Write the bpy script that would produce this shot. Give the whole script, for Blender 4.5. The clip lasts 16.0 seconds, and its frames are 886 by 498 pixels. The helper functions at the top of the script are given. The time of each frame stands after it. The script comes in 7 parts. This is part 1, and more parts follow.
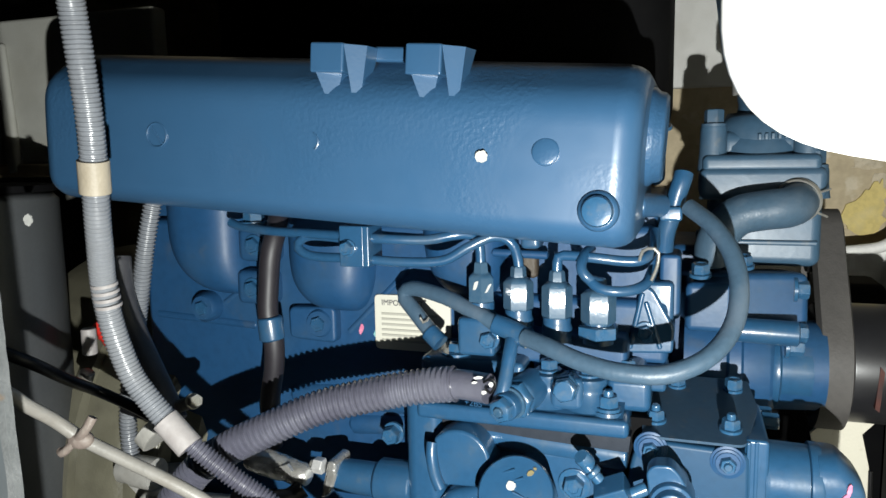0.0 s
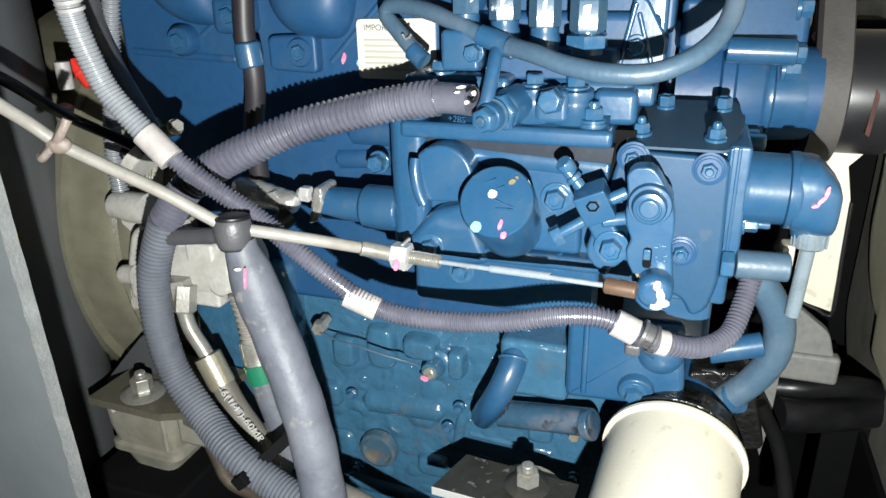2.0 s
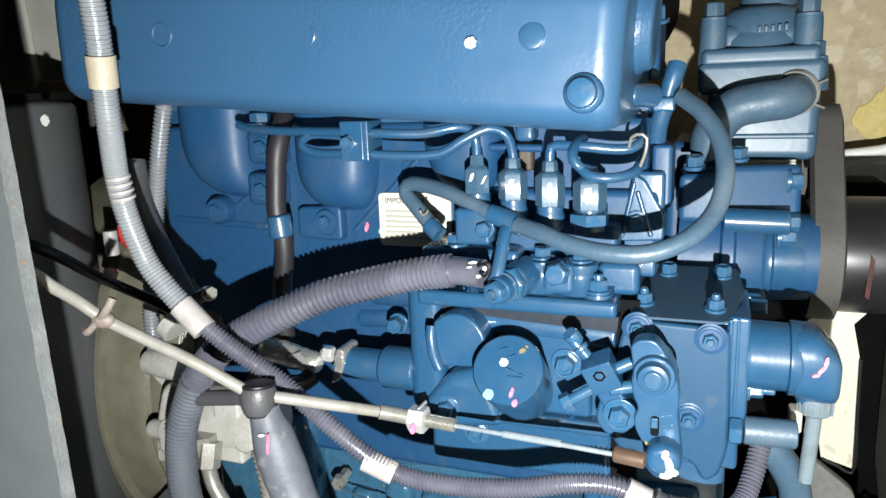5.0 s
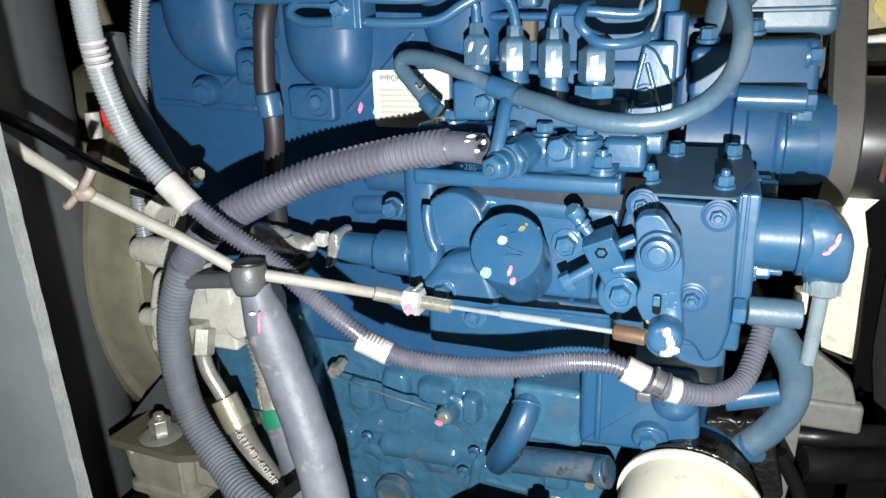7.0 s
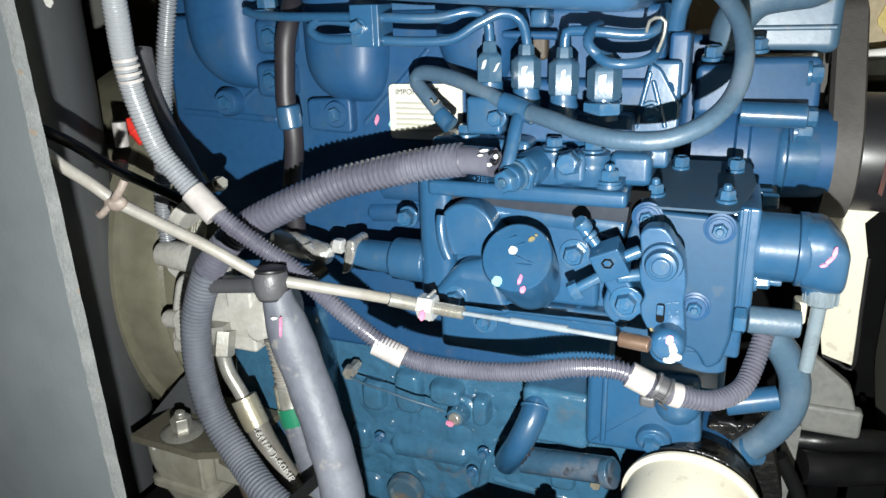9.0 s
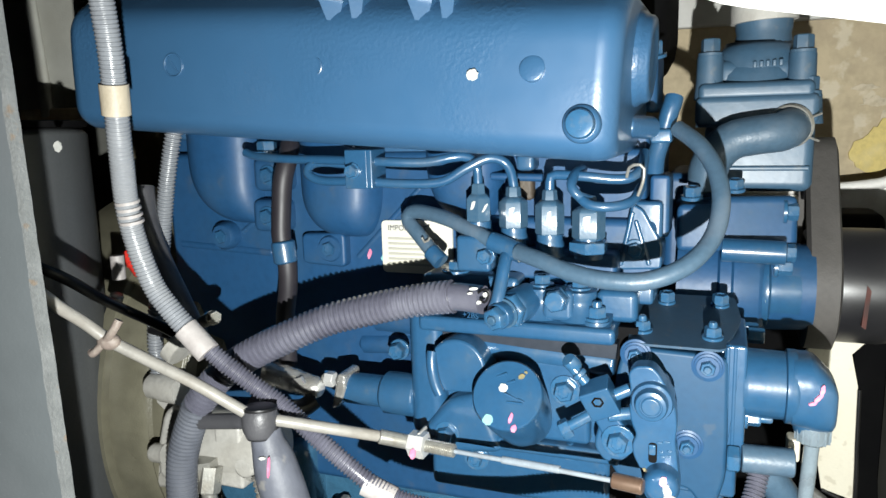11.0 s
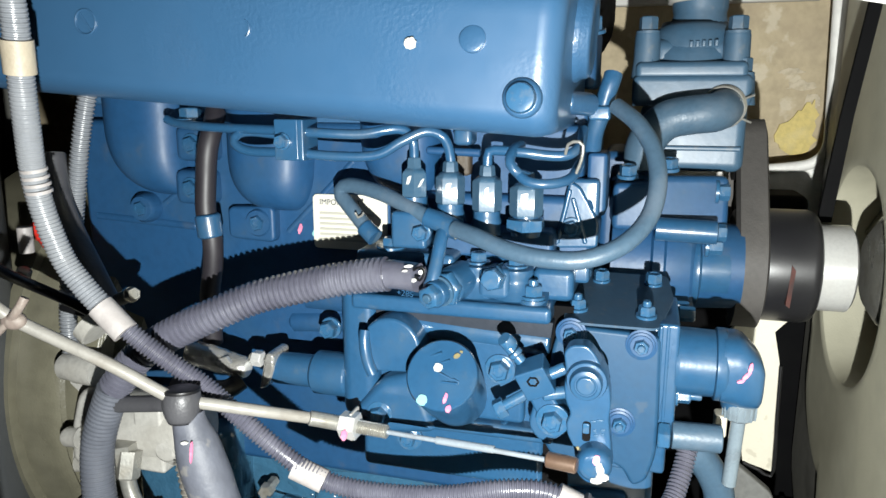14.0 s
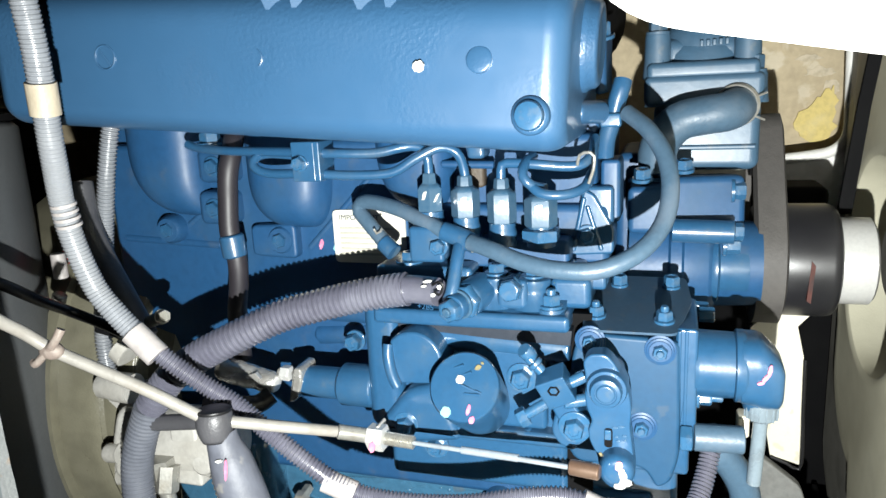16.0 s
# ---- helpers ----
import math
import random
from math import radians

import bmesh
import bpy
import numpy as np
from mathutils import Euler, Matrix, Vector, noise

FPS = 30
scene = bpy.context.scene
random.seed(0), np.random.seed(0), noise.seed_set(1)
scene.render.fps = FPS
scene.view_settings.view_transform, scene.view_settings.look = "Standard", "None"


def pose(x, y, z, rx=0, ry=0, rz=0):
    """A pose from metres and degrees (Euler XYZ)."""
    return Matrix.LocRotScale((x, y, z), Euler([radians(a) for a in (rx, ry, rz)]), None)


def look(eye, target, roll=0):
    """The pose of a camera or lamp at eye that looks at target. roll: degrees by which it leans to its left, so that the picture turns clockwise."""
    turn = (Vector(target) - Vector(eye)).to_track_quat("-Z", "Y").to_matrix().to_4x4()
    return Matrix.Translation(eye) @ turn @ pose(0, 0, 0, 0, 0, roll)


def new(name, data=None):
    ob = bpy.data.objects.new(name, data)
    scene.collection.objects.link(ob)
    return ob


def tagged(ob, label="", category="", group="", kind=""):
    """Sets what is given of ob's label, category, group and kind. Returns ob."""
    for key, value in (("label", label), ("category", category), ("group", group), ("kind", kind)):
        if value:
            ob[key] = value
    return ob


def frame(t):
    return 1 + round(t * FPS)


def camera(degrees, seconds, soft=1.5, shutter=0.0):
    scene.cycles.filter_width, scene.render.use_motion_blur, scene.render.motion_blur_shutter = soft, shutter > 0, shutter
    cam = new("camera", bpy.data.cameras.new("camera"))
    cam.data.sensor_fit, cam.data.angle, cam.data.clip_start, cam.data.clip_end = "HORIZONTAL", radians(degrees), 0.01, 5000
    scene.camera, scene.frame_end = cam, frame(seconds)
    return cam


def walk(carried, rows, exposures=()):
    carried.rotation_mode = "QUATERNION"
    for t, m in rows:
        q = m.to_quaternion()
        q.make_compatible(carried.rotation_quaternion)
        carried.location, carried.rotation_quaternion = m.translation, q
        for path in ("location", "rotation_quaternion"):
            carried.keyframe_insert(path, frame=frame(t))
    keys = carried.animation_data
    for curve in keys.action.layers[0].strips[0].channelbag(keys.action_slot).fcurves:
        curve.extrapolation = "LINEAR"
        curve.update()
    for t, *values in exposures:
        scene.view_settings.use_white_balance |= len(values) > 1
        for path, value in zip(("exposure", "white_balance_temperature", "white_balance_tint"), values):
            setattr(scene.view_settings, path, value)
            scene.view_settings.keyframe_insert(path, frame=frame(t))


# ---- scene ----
cam = camera(63.2, 16.0)
PATH = [
    (0, (0.006, 0.079, 1.005), (-0.638, 1.955, 0.748), -1.0),
    (0.5, (0.012, 0.076, 0.996), (-0.623, 1.952, 0.723), -0.7),
    (1, (0.012, 0.076, 0.973), (-0.61, 1.937, 0.585), -0.6),
    (1.5, (0.016, 0.076, 0.957), (-0.604, 1.883, 0.365), -0.9),
    (2, (0.018, 0.076, 0.939), (-0.595, 1.827, 0.192), -1.2),
    (2.5, (0.016, 0.074, 0.932), (-0.598, 1.796, 0.122), -1.0),
    (3, (0.015, 0.072, 0.932), (-0.607, 1.786, 0.109), -0.9),
    (3.5, (0.02, 0.07, 0.946), (-0.623, 1.812, 0.201), -0.9),
    (4, (0.031, 0.066, 0.97), (-0.662, 1.857, 0.412), -1.8),
    (4.2, (0.032, 0.063, 0.978), (-0.656, 1.879, 0.5), -2.1),
    (6.3, (0.035, 0.064, 0.964), (-0.69, 1.881, 0.55), -1.7),
    (6.5, (0.037, 0.071, 0.958), (-0.68, 1.88, 0.5), -1.8),
    (7, (0.029, 0.075, 0.944), (-0.664, 1.839, 0.304), -1.8),
    (7.5, (0.024, 0.072, 0.932), (-0.651, 1.8, 0.183), -0.9),
    (8, (0.022, 0.07, 0.925), (-0.646, 1.777, 0.124), -0.5),
    (8.5, (0.026, 0.065, 0.936), (-0.661, 1.772, 0.153), -0.7),
    (9, (0.033, 0.057, 0.957), (-0.682, 1.812, 0.316), -1.6),
    (9.5, (0.037, 0.056, 0.969), (-0.691, 1.841, 0.437), -2.0),
    (9.7, (0.039, 0.057, 0.973), (-0.695, 1.852, 0.482), -2.2),
    (11.8, (0.031, 0.054, 0.976), (-0.656, 1.904, 0.651), -1.6),
    (12, (0.029, 0.061, 0.976), (-0.613, 1.925, 0.638), -1.2),
    (12.5, (0.029, 0.066, 0.975), (-0.542, 1.947, 0.606), -0.5),
    (13, (0.029, 0.068, 0.974), (-0.51, 1.955, 0.589), -0.1),
    (13.5, (0.028, 0.068, 0.972), (-0.503, 1.955, 0.574), 0.1),
    (14, (0.03, 0.068, 0.974), (-0.507, 1.949, 0.561), 0.1),
    (14.5, (0.03, 0.069, 0.974), (-0.513, 1.934, 0.5), -0.3),
    (15, (0.028, 0.074, 0.967), (-0.534, 1.909, 0.403), -0.8),
    (15.5, (0.031, 0.069, 0.977), (-0.559, 1.898, 0.423), -1.9),
    (16, (0.038, 0.065, 0.993), (-0.569, 1.918, 0.549), -2.8),
]
walk(cam, [(t, look(eye, target, roll)) for t, eye, target, roll in PATH], [(0, -0.55), (0.5, -0.5), (1.0, -0.6), (1.5, -0.24), (2.5, -0.1), (3.5, -0.15), (4.0, -0.1), (6.5, -0.15), (7.5, 0.0), (8.0, -0.12), (8.5, -0.22), (9.5, -0.08), (12.0, -0.36), (12.5, -0.4), (13.0, -0.2), (14.0, -0.15), (15.0, -0.08), (15.5, -0.08), (16, 0.15)])

# ---- light: the torch carried beside the lens, and a trace of added bluish ambient fill ----
world = bpy.data.worlds.new("world")
scene.world = world
world.use_nodes = True
world.node_tree.nodes["Background"].inputs[0].default_value = (0.75, 0.85, 1.0, 1)
world.node_tree.nodes["Background"].inputs[1].default_value = 0.0003
torch = bpy.data.lights.new("torch", "SPOT")
torch.energy, torch.shadow_soft_size, torch.color = 45.0, 0.004, (0.96, 0.985, 0.955)
torch.spot_size, torch.spot_blend = radians(138), 1.0
new("torch", torch).matrix_world = look((0.058, 0.014, 0.846), (-0.09, 0.56, 0.86))


# ---- materials ----
def material(name, colour, rough=0.5, metal=0.0, grain=0.0, grain_size=400.0, stain=None, stain_amount=0.0, stain_size=18.0,
             bump=0.0, bump_size=500.0, spots=None, spot_amount=0.0, spot_size=60.0, coat=0.0, rough_vary=0.12, edge=None, spec=0.5, bump_mask=0.0, coat_rough=0.12, bump_depth=0.001):
    m = bpy.data.materials.new(name)
    m.use_nodes = True
    n, l = m.node_tree.nodes, m.node_tree.links
    b = n["Principled BSDF"]
    b.inputs["Metallic"].default_value = metal
    b.inputs["Coat Weight"].default_value = coat
    b.inputs["Coat Roughness"].default_value = coat_rough
    b.inputs["Specular IOR Level"].default_value = spec
    at = n.new("ShaderNodeTexCoord").outputs["Object"]

    def noise_of(size, detail=4.0):
        t = n.new("ShaderNodeTexNoise")
        t.inputs["Scale"].default_value, t.inputs["Detail"].default_value = size, detail
        l.new(at, t.inputs["Vector"])
        return t.outputs["Fac"]

    def ramp(fac, lo, hi):
        r = n.new("ShaderNodeMapRange")
        r.inputs["From Min"].default_value, r.inputs["From Max"].default_value = lo, hi
        l.new(fac, r.inputs["Value"])
        return r.outputs["Result"]

    def mix(a, c, fac, amount):
        x = n.new("ShaderNodeMix")
        x.data_type = "RGBA"
        k = n.new("ShaderNodeMath")
        k.operation = "MULTIPLY"
        k.inputs[1].default_value = amount
        l.new(fac, k.inputs[0])
        l.new(k.outputs[0], x.inputs["Factor"])
        l.new(a, x.inputs["A"])
        x.inputs["B"].default_value = (*c, 1)
        return x.outputs["Result"]

    base = n.new("ShaderNodeRGB")
    base.outputs[0].default_value = (*colour, 1)
    col = base.outputs[0]
    if grain:
        col = mix(col, [c * 0.45 for c in colour], ramp(noise_of(grain_size, 3), 0.4, 0.75), grain)
    if stain:
        col = mix(col, stain, ramp(noise_of(stain_size, 6), 0.5, 0.72), stain_amount)
    if spots:
        col = mix(col, spots, ramp(noise_of(spot_size, 5), 0.62, 0.68), spot_amount)
    if edge:
        g = n.new("ShaderNodeNewGeometry")
        col = mix(col, edge, ramp(g.outputs["Pointiness"], 0.56, 0.66), 0.6)
    l.new(col, b.inputs["Base Color"])
    r = n.new("ShaderNodeMapRange")
    r.inputs["To Min"].default_value, r.inputs["To Max"].default_value = max(0.03, rough - rough_vary), min(1, rough + rough_vary)
    l.new(noise_of(35, 5), r.inputs["Value"])
    l.new(r.outputs["Result"], b.inputs["Roughness"])
    if bump:
        k = n.new("ShaderNodeBump")
        k.inputs["Strength"].default_value, k.inputs["Distance"].default_value = bump, bump_depth
        height = noise_of(bump_size, 3)
        if bump_mask:
            f = n.new("ShaderNodeMath")
            f.operation = "MULTIPLY"
            l.new(height, f.inputs[0])
            l.new(ramp(noise_of(bump_mask, 2), 0.46, 0.62), f.inputs[1])
            height = f.outputs[0]
        l.new(height, k.inputs["Height"])
        l.new(k.outputs["Normal"], b.inputs["Normal"])
        l.new(k.outputs["Normal"], b.inputs["Coat Normal"])
    return m


BLUE = (0.017, 0.069, 0.146)
blue = material("engine_paint", BLUE, 0.36, grain=0.2, grain_size=250, stain=(0.040, 0.086, 0.142), stain_amount=0.5, stain_size=30, bump=0.10, bump_size=200, coat=0.7, coat_rough=0.2,
                spots=(0.075, 0.10, 0.12), spot_amount=0.3, spot_size=55, spec=0.25)
cast_blue = material("painted_casting", (0.011, 0.056, 0.138), 0.52, grain=0.25, grain_size=180, stain=(0.024, 0.064, 0.115), stain_amount=0.5,
                     bump=0.12, bump_size=200, coat=0.14, coat_rough=0.34, spec=0.3, spots=(0.07, 0.075, 0.075), spot_amount=0.2, spot_size=35)
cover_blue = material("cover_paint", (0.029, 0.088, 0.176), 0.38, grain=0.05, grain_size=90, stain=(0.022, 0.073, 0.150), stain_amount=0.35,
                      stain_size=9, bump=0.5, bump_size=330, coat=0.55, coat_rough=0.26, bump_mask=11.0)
lug_blue = material("smooth_cover_paint", (0.029, 0.088, 0.176), 0.36, grain=0.05, grain_size=90, stain=(0.022, 0.073, 0.150), stain_amount=0.35, stain_size=30, bump=0.06, coat=0.5, coat_rough=0.22)
low_blue = material("oily_casting", (0.036, 0.112, 0.190), 0.24, grain=0.3, grain_size=120, stain=(0.036, 0.075, 0.115), stain_amount=0.5,
                    stain_size=25, bump=0.8, bump_size=62, spots=(0.12, 0.10, 0.07), spot_amount=0.3, spot_size=26, coat=1.0, coat_rough=0.10, bump_depth=0.0026)
rust_ring = material("rust_stained_casting", (0.045, 0.090, 0.130), 0.3, grain=0.3, grain_size=120, stain=(0.17, 0.115, 0.06), stain_amount=0.9, stain_size=45, bump=0.6, bump_size=120, coat=0.8)
worn_nut = material("worn_union_nut", (0.040, 0.085, 0.135), 0.42, stain=(0.016, 0.062, 0.12), stain_amount=0.9, stain_size=130, bump=0.06, coat=0.7, spec=0.2)
hose_blue = material("painted_rubber_hose", (0.050, 0.092, 0.138), 0.42, grain=0.25, grain_size=300, stain=(0.115, 0.145, 0.18), stain_amount=0.5,
                     stain_size=40, bump=0.3, bump_size=300)
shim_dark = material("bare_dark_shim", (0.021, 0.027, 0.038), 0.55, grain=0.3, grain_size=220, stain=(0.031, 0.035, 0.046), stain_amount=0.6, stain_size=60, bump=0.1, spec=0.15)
plate_blue = material("flat_plate_paint", (0.013, 0.054, 0.114), 0.5, grain=0.2, grain_size=200, stain=(0.024, 0.060, 0.100), stain_amount=0.45, stain_size=26, bump=0.05, bump_size=240, coat=0.12, coat_rough=0.4,
                      spots=(0.07, 0.085, 0.10), spot_amount=0.3, spot_size=70, spec=0.2)
dark_gasket = material("dark_steel_plate", (0.036, 0.072, 0.118), 0.45, grain=0.2, grain_size=220, stain=(0.048, 0.070, 0.100), stain_amount=0.6, stain_size=40, bump=0.08, spots=(0.10, 0.10, 0.10), spot_amount=0.3, spot_size=120, spec=0.12)
conduit_grey = material("dusty_black_conduit", (0.088, 0.088, 0.116), 0.32, grain=0.35, grain_size=160, stain=(0.158, 0.162, 0.195), stain_amount=0.5,
                        stain_size=25, bump=0.2, coat=0.5, coat_rough=0.18)
dusty_conduit = material("dust_covered_conduit", (0.098, 0.106, 0.128), 0.6, grain=0.35, grain_size=120, stain=(0.16, 0.168, 0.19), stain_amount=0.6, stain_size=30, bump=0.3, bump_size=220, spec=0.3)
conduit_pale = material("pale_dusty_conduit", (0.20, 0.212, 0.232), 0.3, grain=0.3, grain_size=160, stain=(0.29, 0.295, 0.30), stain_amount=0.5,
                        stain_size=20, bump=0.2)
rubber_grey = material("dusty_rubber", (0.095, 0.102, 0.126), 0.55, grain=0.4, grain_size=90, stain=(0.175, 0.182, 0.208), stain_amount=0.6,
                       stain_size=14, bump=0.35, bump_size=250, spots=(0.22, 0.21, 0.19), spot_amount=0.6, spot_size=48)
pale_rubber = material("chalky_pale_rubber", (0.42, 0.41, 0.385), 0.55, grain=0.3, grain_size=80, stain=(0.26, 0.24, 0.20), stain_amount=0.6, stain_size=30, bump=0.3)
beige_rubber = material("dirty_beige_hose", (0.135, 0.125, 0.108), 0.5, grain=0.4, grain_size=80, stain=(0.10, 0.09, 0.08), stain_amount=0.7, stain_size=25, bump=0.35, bump_size=220)
boot_rubber = material("dark_rubber_boot", (0.058, 0.058, 0.064), 0.40, grain=0.4, grain_size=90, stain=(0.08, 0.08, 0.085), stain_amount=0.5, bump=0.3)
brown_tape = material("frayed_brown_tape", (0.20, 0.16, 0.138), 0.6, grain=0.4, grain_size=300, stain=(0.34, 0.30, 0.26), stain_amount=0.6, stain_size=150, bump=0.7, bump_size=300)
black_rubber = material("black_rubber", (0.006, 0.006, 0.007), 0.38, grain=0.3, stain=(0.018, 0.018, 0.019), stain_amount=0.5, bump=0.15, spec=0.4)
matt_black = material("matt_black", (0.004, 0.004, 0.0045), 0.8, stain=(0.008, 0.008, 0.008), stain_amount=0.5, spec=0.08)
oily_black = material("oily_black_casting", (0.007, 0.007, 0.007), 0.3, grain=0.4, stain=(0.02, 0.019, 0.017), stain_amount=0.6, stain_size=90, bump=0.9, bump_size=170, bump_depth=0.002, spec=0.35)
brown_tube = material("brown_black_tube", (0.017, 0.015, 0.019), 0.5, grain=0.3, stain=(0.034, 0.030, 0.035), stain_amount=0.5)
belt_grey = material("worn_belt", (0.060, 0.056, 0.053), 0.7, grain=0.3, grain_size=200, stain=(0.10, 0.093, 0.086), stain_amount=0.4, bump=0.3)
cable_beige = material("yellowed_cable_sheath", (0.25, 0.238, 0.215), 0.45, grain=0.3, grain_size=120, stain=(0.19, 0.16, 0.125), stain_amount=0.5, stain_size=30, bump=0.2)
white_tape = material("white_tape", (0.36, 0.335, 0.325), 0.5, grain=0.2, stain=(0.22, 0.195, 0.185), stain_amount=0.5, stain_size=60, bump=0.3, bump_size=200)
cream_tape = material("cream_tape", (0.38, 0.33, 0.25), 0.5, grain=0.1, stain=(0.24, 0.2, 0.14), stain_amount=0.5, stain_size=50, bump=0.3)
foil = material("silver_foil", (0.58, 0.57, 0.54), 0.26, metal=0.7, grain=0.3, grain_size=150, stain=(0.30, 0.28, 0.24), stain_amount=0.5, stain_size=70, bump=0.6, bump_size=160, bump_depth=0.002)
zinc = material("zinc_steel", (0.36, 0.355, 0.325), 0.3, metal=0.55, grain=0.35, stain=(0.15, 0.115, 0.07), stain_amount=0.5, stain_size=60, bump=0.10)
bright_steel = material("bright_steel", (0.62, 0.62, 0.61), 0.22, metal=0.4, grain=0.15, stain=(0.4, 0.36, 0.3), stain_amount=0.2, bump=0.1)
wire_steel = material("bluish_plated_steel", (0.32, 0.37, 0.42), 0.3, metal=0.3, grain=0.3, stain=(0.22, 0.23, 0.24), stain_amount=0.4, stain_size=60, bump=0.15)
brass = material("yellow_zinc", (0.40, 0.375, 0.29), 0.3, metal=0.6, grain=0.2, stain=(0.3, 0.22, 0.1), stain_amount=0.4, bump=0.2)
copper = material("copper_barrel", (0.13, 0.08, 0.055), 0.35, metal=0.4, grain=0.3, stain=(0.24, 0.19, 0.14), stain_amount=0.4)
alu = material("raw_aluminium", (0.44, 0.43, 0.40), 0.45, metal=0.1, grain=0.3, grain_size=200, stain=(0.28, 0.26, 0.22), stain_amount=0.5, bump=0.35, bump_size=350)
dirty_iron = material("dirty_iron", (0.25, 0.24, 0.20), 0.5, metal=0.1, grain=0.4, grain_size=80, stain=(0.20, 0.175, 0.125), stain_amount=0.6, bump=0.4, bump_size=200)
bell_grey = material("greasy_housing", (0.150, 0.142, 0.102), 0.32, grain=0.5, grain_size=45, stain=(0.10, 0.09, 0.06), stain_amount=0.5, stain_size=10, bump=0.3)
mount_plate = material("bare_steel_plate", (0.038, 0.039, 0.034), 0.42, spec=0.3, metal=0.2, grain=0.5, grain_size=90, stain=(0.024, 0.022, 0.017), stain_amount=0.7, stain_size=30, bump=0.4, spots=(0.22, 0.22, 0.20), spot_amount=0.6, spot_size=160)
cream = material("cream_filter_paint", (0.55, 0.52, 0.43), 0.35, grain=0.06, stain=(0.44, 0.40, 0.31), stain_amount=0.4, stain_size=14, bump=0.15,
                 spots=(0.22, 0.18, 0.12), spot_amount=0.3, spot_size=110)
white_plastic = material("white_tank_plastic", (0.70, 0.69, 0.66), 0.4, stain=(0.62, 0.59, 0.52), stain_amount=0.4, stain_size=8)
panel_grey = material("grey_sheet_metal", (0.122, 0.136, 0.143), 0.36, metal=0.22, grain=0.15, grain_size=40, stain=(0.155, 0.165, 0.175), stain_amount=0.6, stain_size=11, bump=0.1)
panel_edge = material("worn_sheet_edge", (0.118, 0.124, 0.124), 0.45, grain=0.3, grain_size=120, stain=(0.17, 0.175, 0.175), stain_amount=0.8, stain_size=60, bump=0.5, spots=(0.16, 0.10, 0.05), spot_amount=0.5, spot_size=90)
olive_plate = material("oily_olive_plate", (0.095, 0.088, 0.066), 0.5, spec=0.3, grain=0.4, stain=(0.030, 0.026, 0.018), stain_amount=0.6, stain_size=30, bump=0.35, spots=(0.13, 0.12, 0.09), spot_amount=0.5, spot_size=70)
duct_grey = material("dark_grey_panel", (0.062, 0.066, 0.069), 0.4, grain=0.2, stain=(0.036, 0.038, 0.042), stain_amount=0.5, stain_size=7, bump=0.1)
surround_grey = material("dirty_grey_panel", (0.17, 0.165, 0.145), 0.5, grain=0.3, grain_size=60, stain=(0.06, 0.058, 0.05), stain_amount=0.8, stain_size=14, bump=0.2)
shroud_beige = material("dirty_beige_plastic", (0.50, 0.48, 0.37), 0.5, grain=0.2, grain_size=40, stain=(0.27, 0.25, 0.18), stain_amount=0.6, stain_size=6, bump=0.2)
frame_white = material("chipped_white_frame", (0.80, 0.79, 0.75), 0.5, grain=0.3, grain_size=70, stain=(0.36, 0.30, 0.22), stain_amount=0.5, stain_size=22, bump=0.5,
                       spots=(0.25, 0.19, 0.12), spot_amount=0.35, spot_size=25)
foam_brown = material("aged_foam_panel", (0.47, 0.39, 0.26), 0.85, grain=0.35, grain_size=90, stain=(0.34, 0.275, 0.19), stain_amount=0.7, stain_size=12, bump=0.6, bump_size=150,
                      spots=(0.60, 0.54, 0.42), spot_amount=0.6, spot_size=30)
foam_yellow = material("torn_yellow_foam", (0.62, 0.50, 0.19), 0.9, grain=0.4, grain_size=160, stain=(0.66, 0.58, 0.35), stain_amount=0.5, stain_size=40, bump=0.8, bump_size=200)
scuffed_foam = material("scuffed_foam_skin", (0.54, 0.47, 0.35), 0.9, grain=0.5, grain_size=200, stain=(0.40, 0.33, 0.22), stain_amount=0.8, stain_size=60, bump=0.6, bump_size=200)
wall_grey = material("stained_grey_wall", (0.42, 0.42, 0.38), 0.7, grain=0.2, grain_size=40, stain=(0.25, 0.23, 0.17), stain_amount=0.6, stain_size=6, bump=0.3)
liner_grey = material("stained_pale_liner", (0.56, 0.555, 0.53), 0.6, grain=0.2, grain_size=60, stain=(0.40, 0.38, 0.33), stain_amount=0.6, stain_size=9, bump=0.2)
label_white = material("label_white", (0.56, 0.545, 0.47), 0.4, stain=(0.46, 0.44, 0.35), stain_amount=0.4)
ink_dark = material("ink_dark", (0.06, 0.06, 0.07), 0.6)
ink_faint = material("ink_faint", (0.36, 0.35, 0.30), 0.5)
paint_white = material("paint_white", (0.52, 0.52, 0.49), 0.5, stain=(0.36, 0.36, 0.35), stain_amount=0.5, stain_size=200)
washer_dark = material("dull_steel_washer", (0.075, 0.072, 0.064), 0.32, metal=0.5, grain=0.4, grain_size=120, stain=(0.04, 0.034, 0.026), stain_amount=0.6, stain_size=50, bump=0.2)
bracket_grey = material("dusty_bracket_grey", (0.15, 0.152, 0.145), 0.6, grain=0.5, grain_size=150, stain=(0.17, 0.165, 0.15), stain_amount=0.6, stain_size=40, bump=0.25)
paint_pink = material("paint_pink", (0.58, 0.17, 0.28), 0.5, stain=(0.75, 0.45, 0.52), stain_amount=0.4, stain_size=200)
paint_teal = material("paint_teal", (0.20, 0.42, 0.43), 0.5, stain=(0.26, 0.46, 0.46), stain_amount=0.5, stain_size=200)
paint_ochre = material("paint_ochre", (0.20, 0.165, 0.075), 0.6, stain=(0.10, 0.12, 0.11), stain_amount=0.5, stain_size=300)
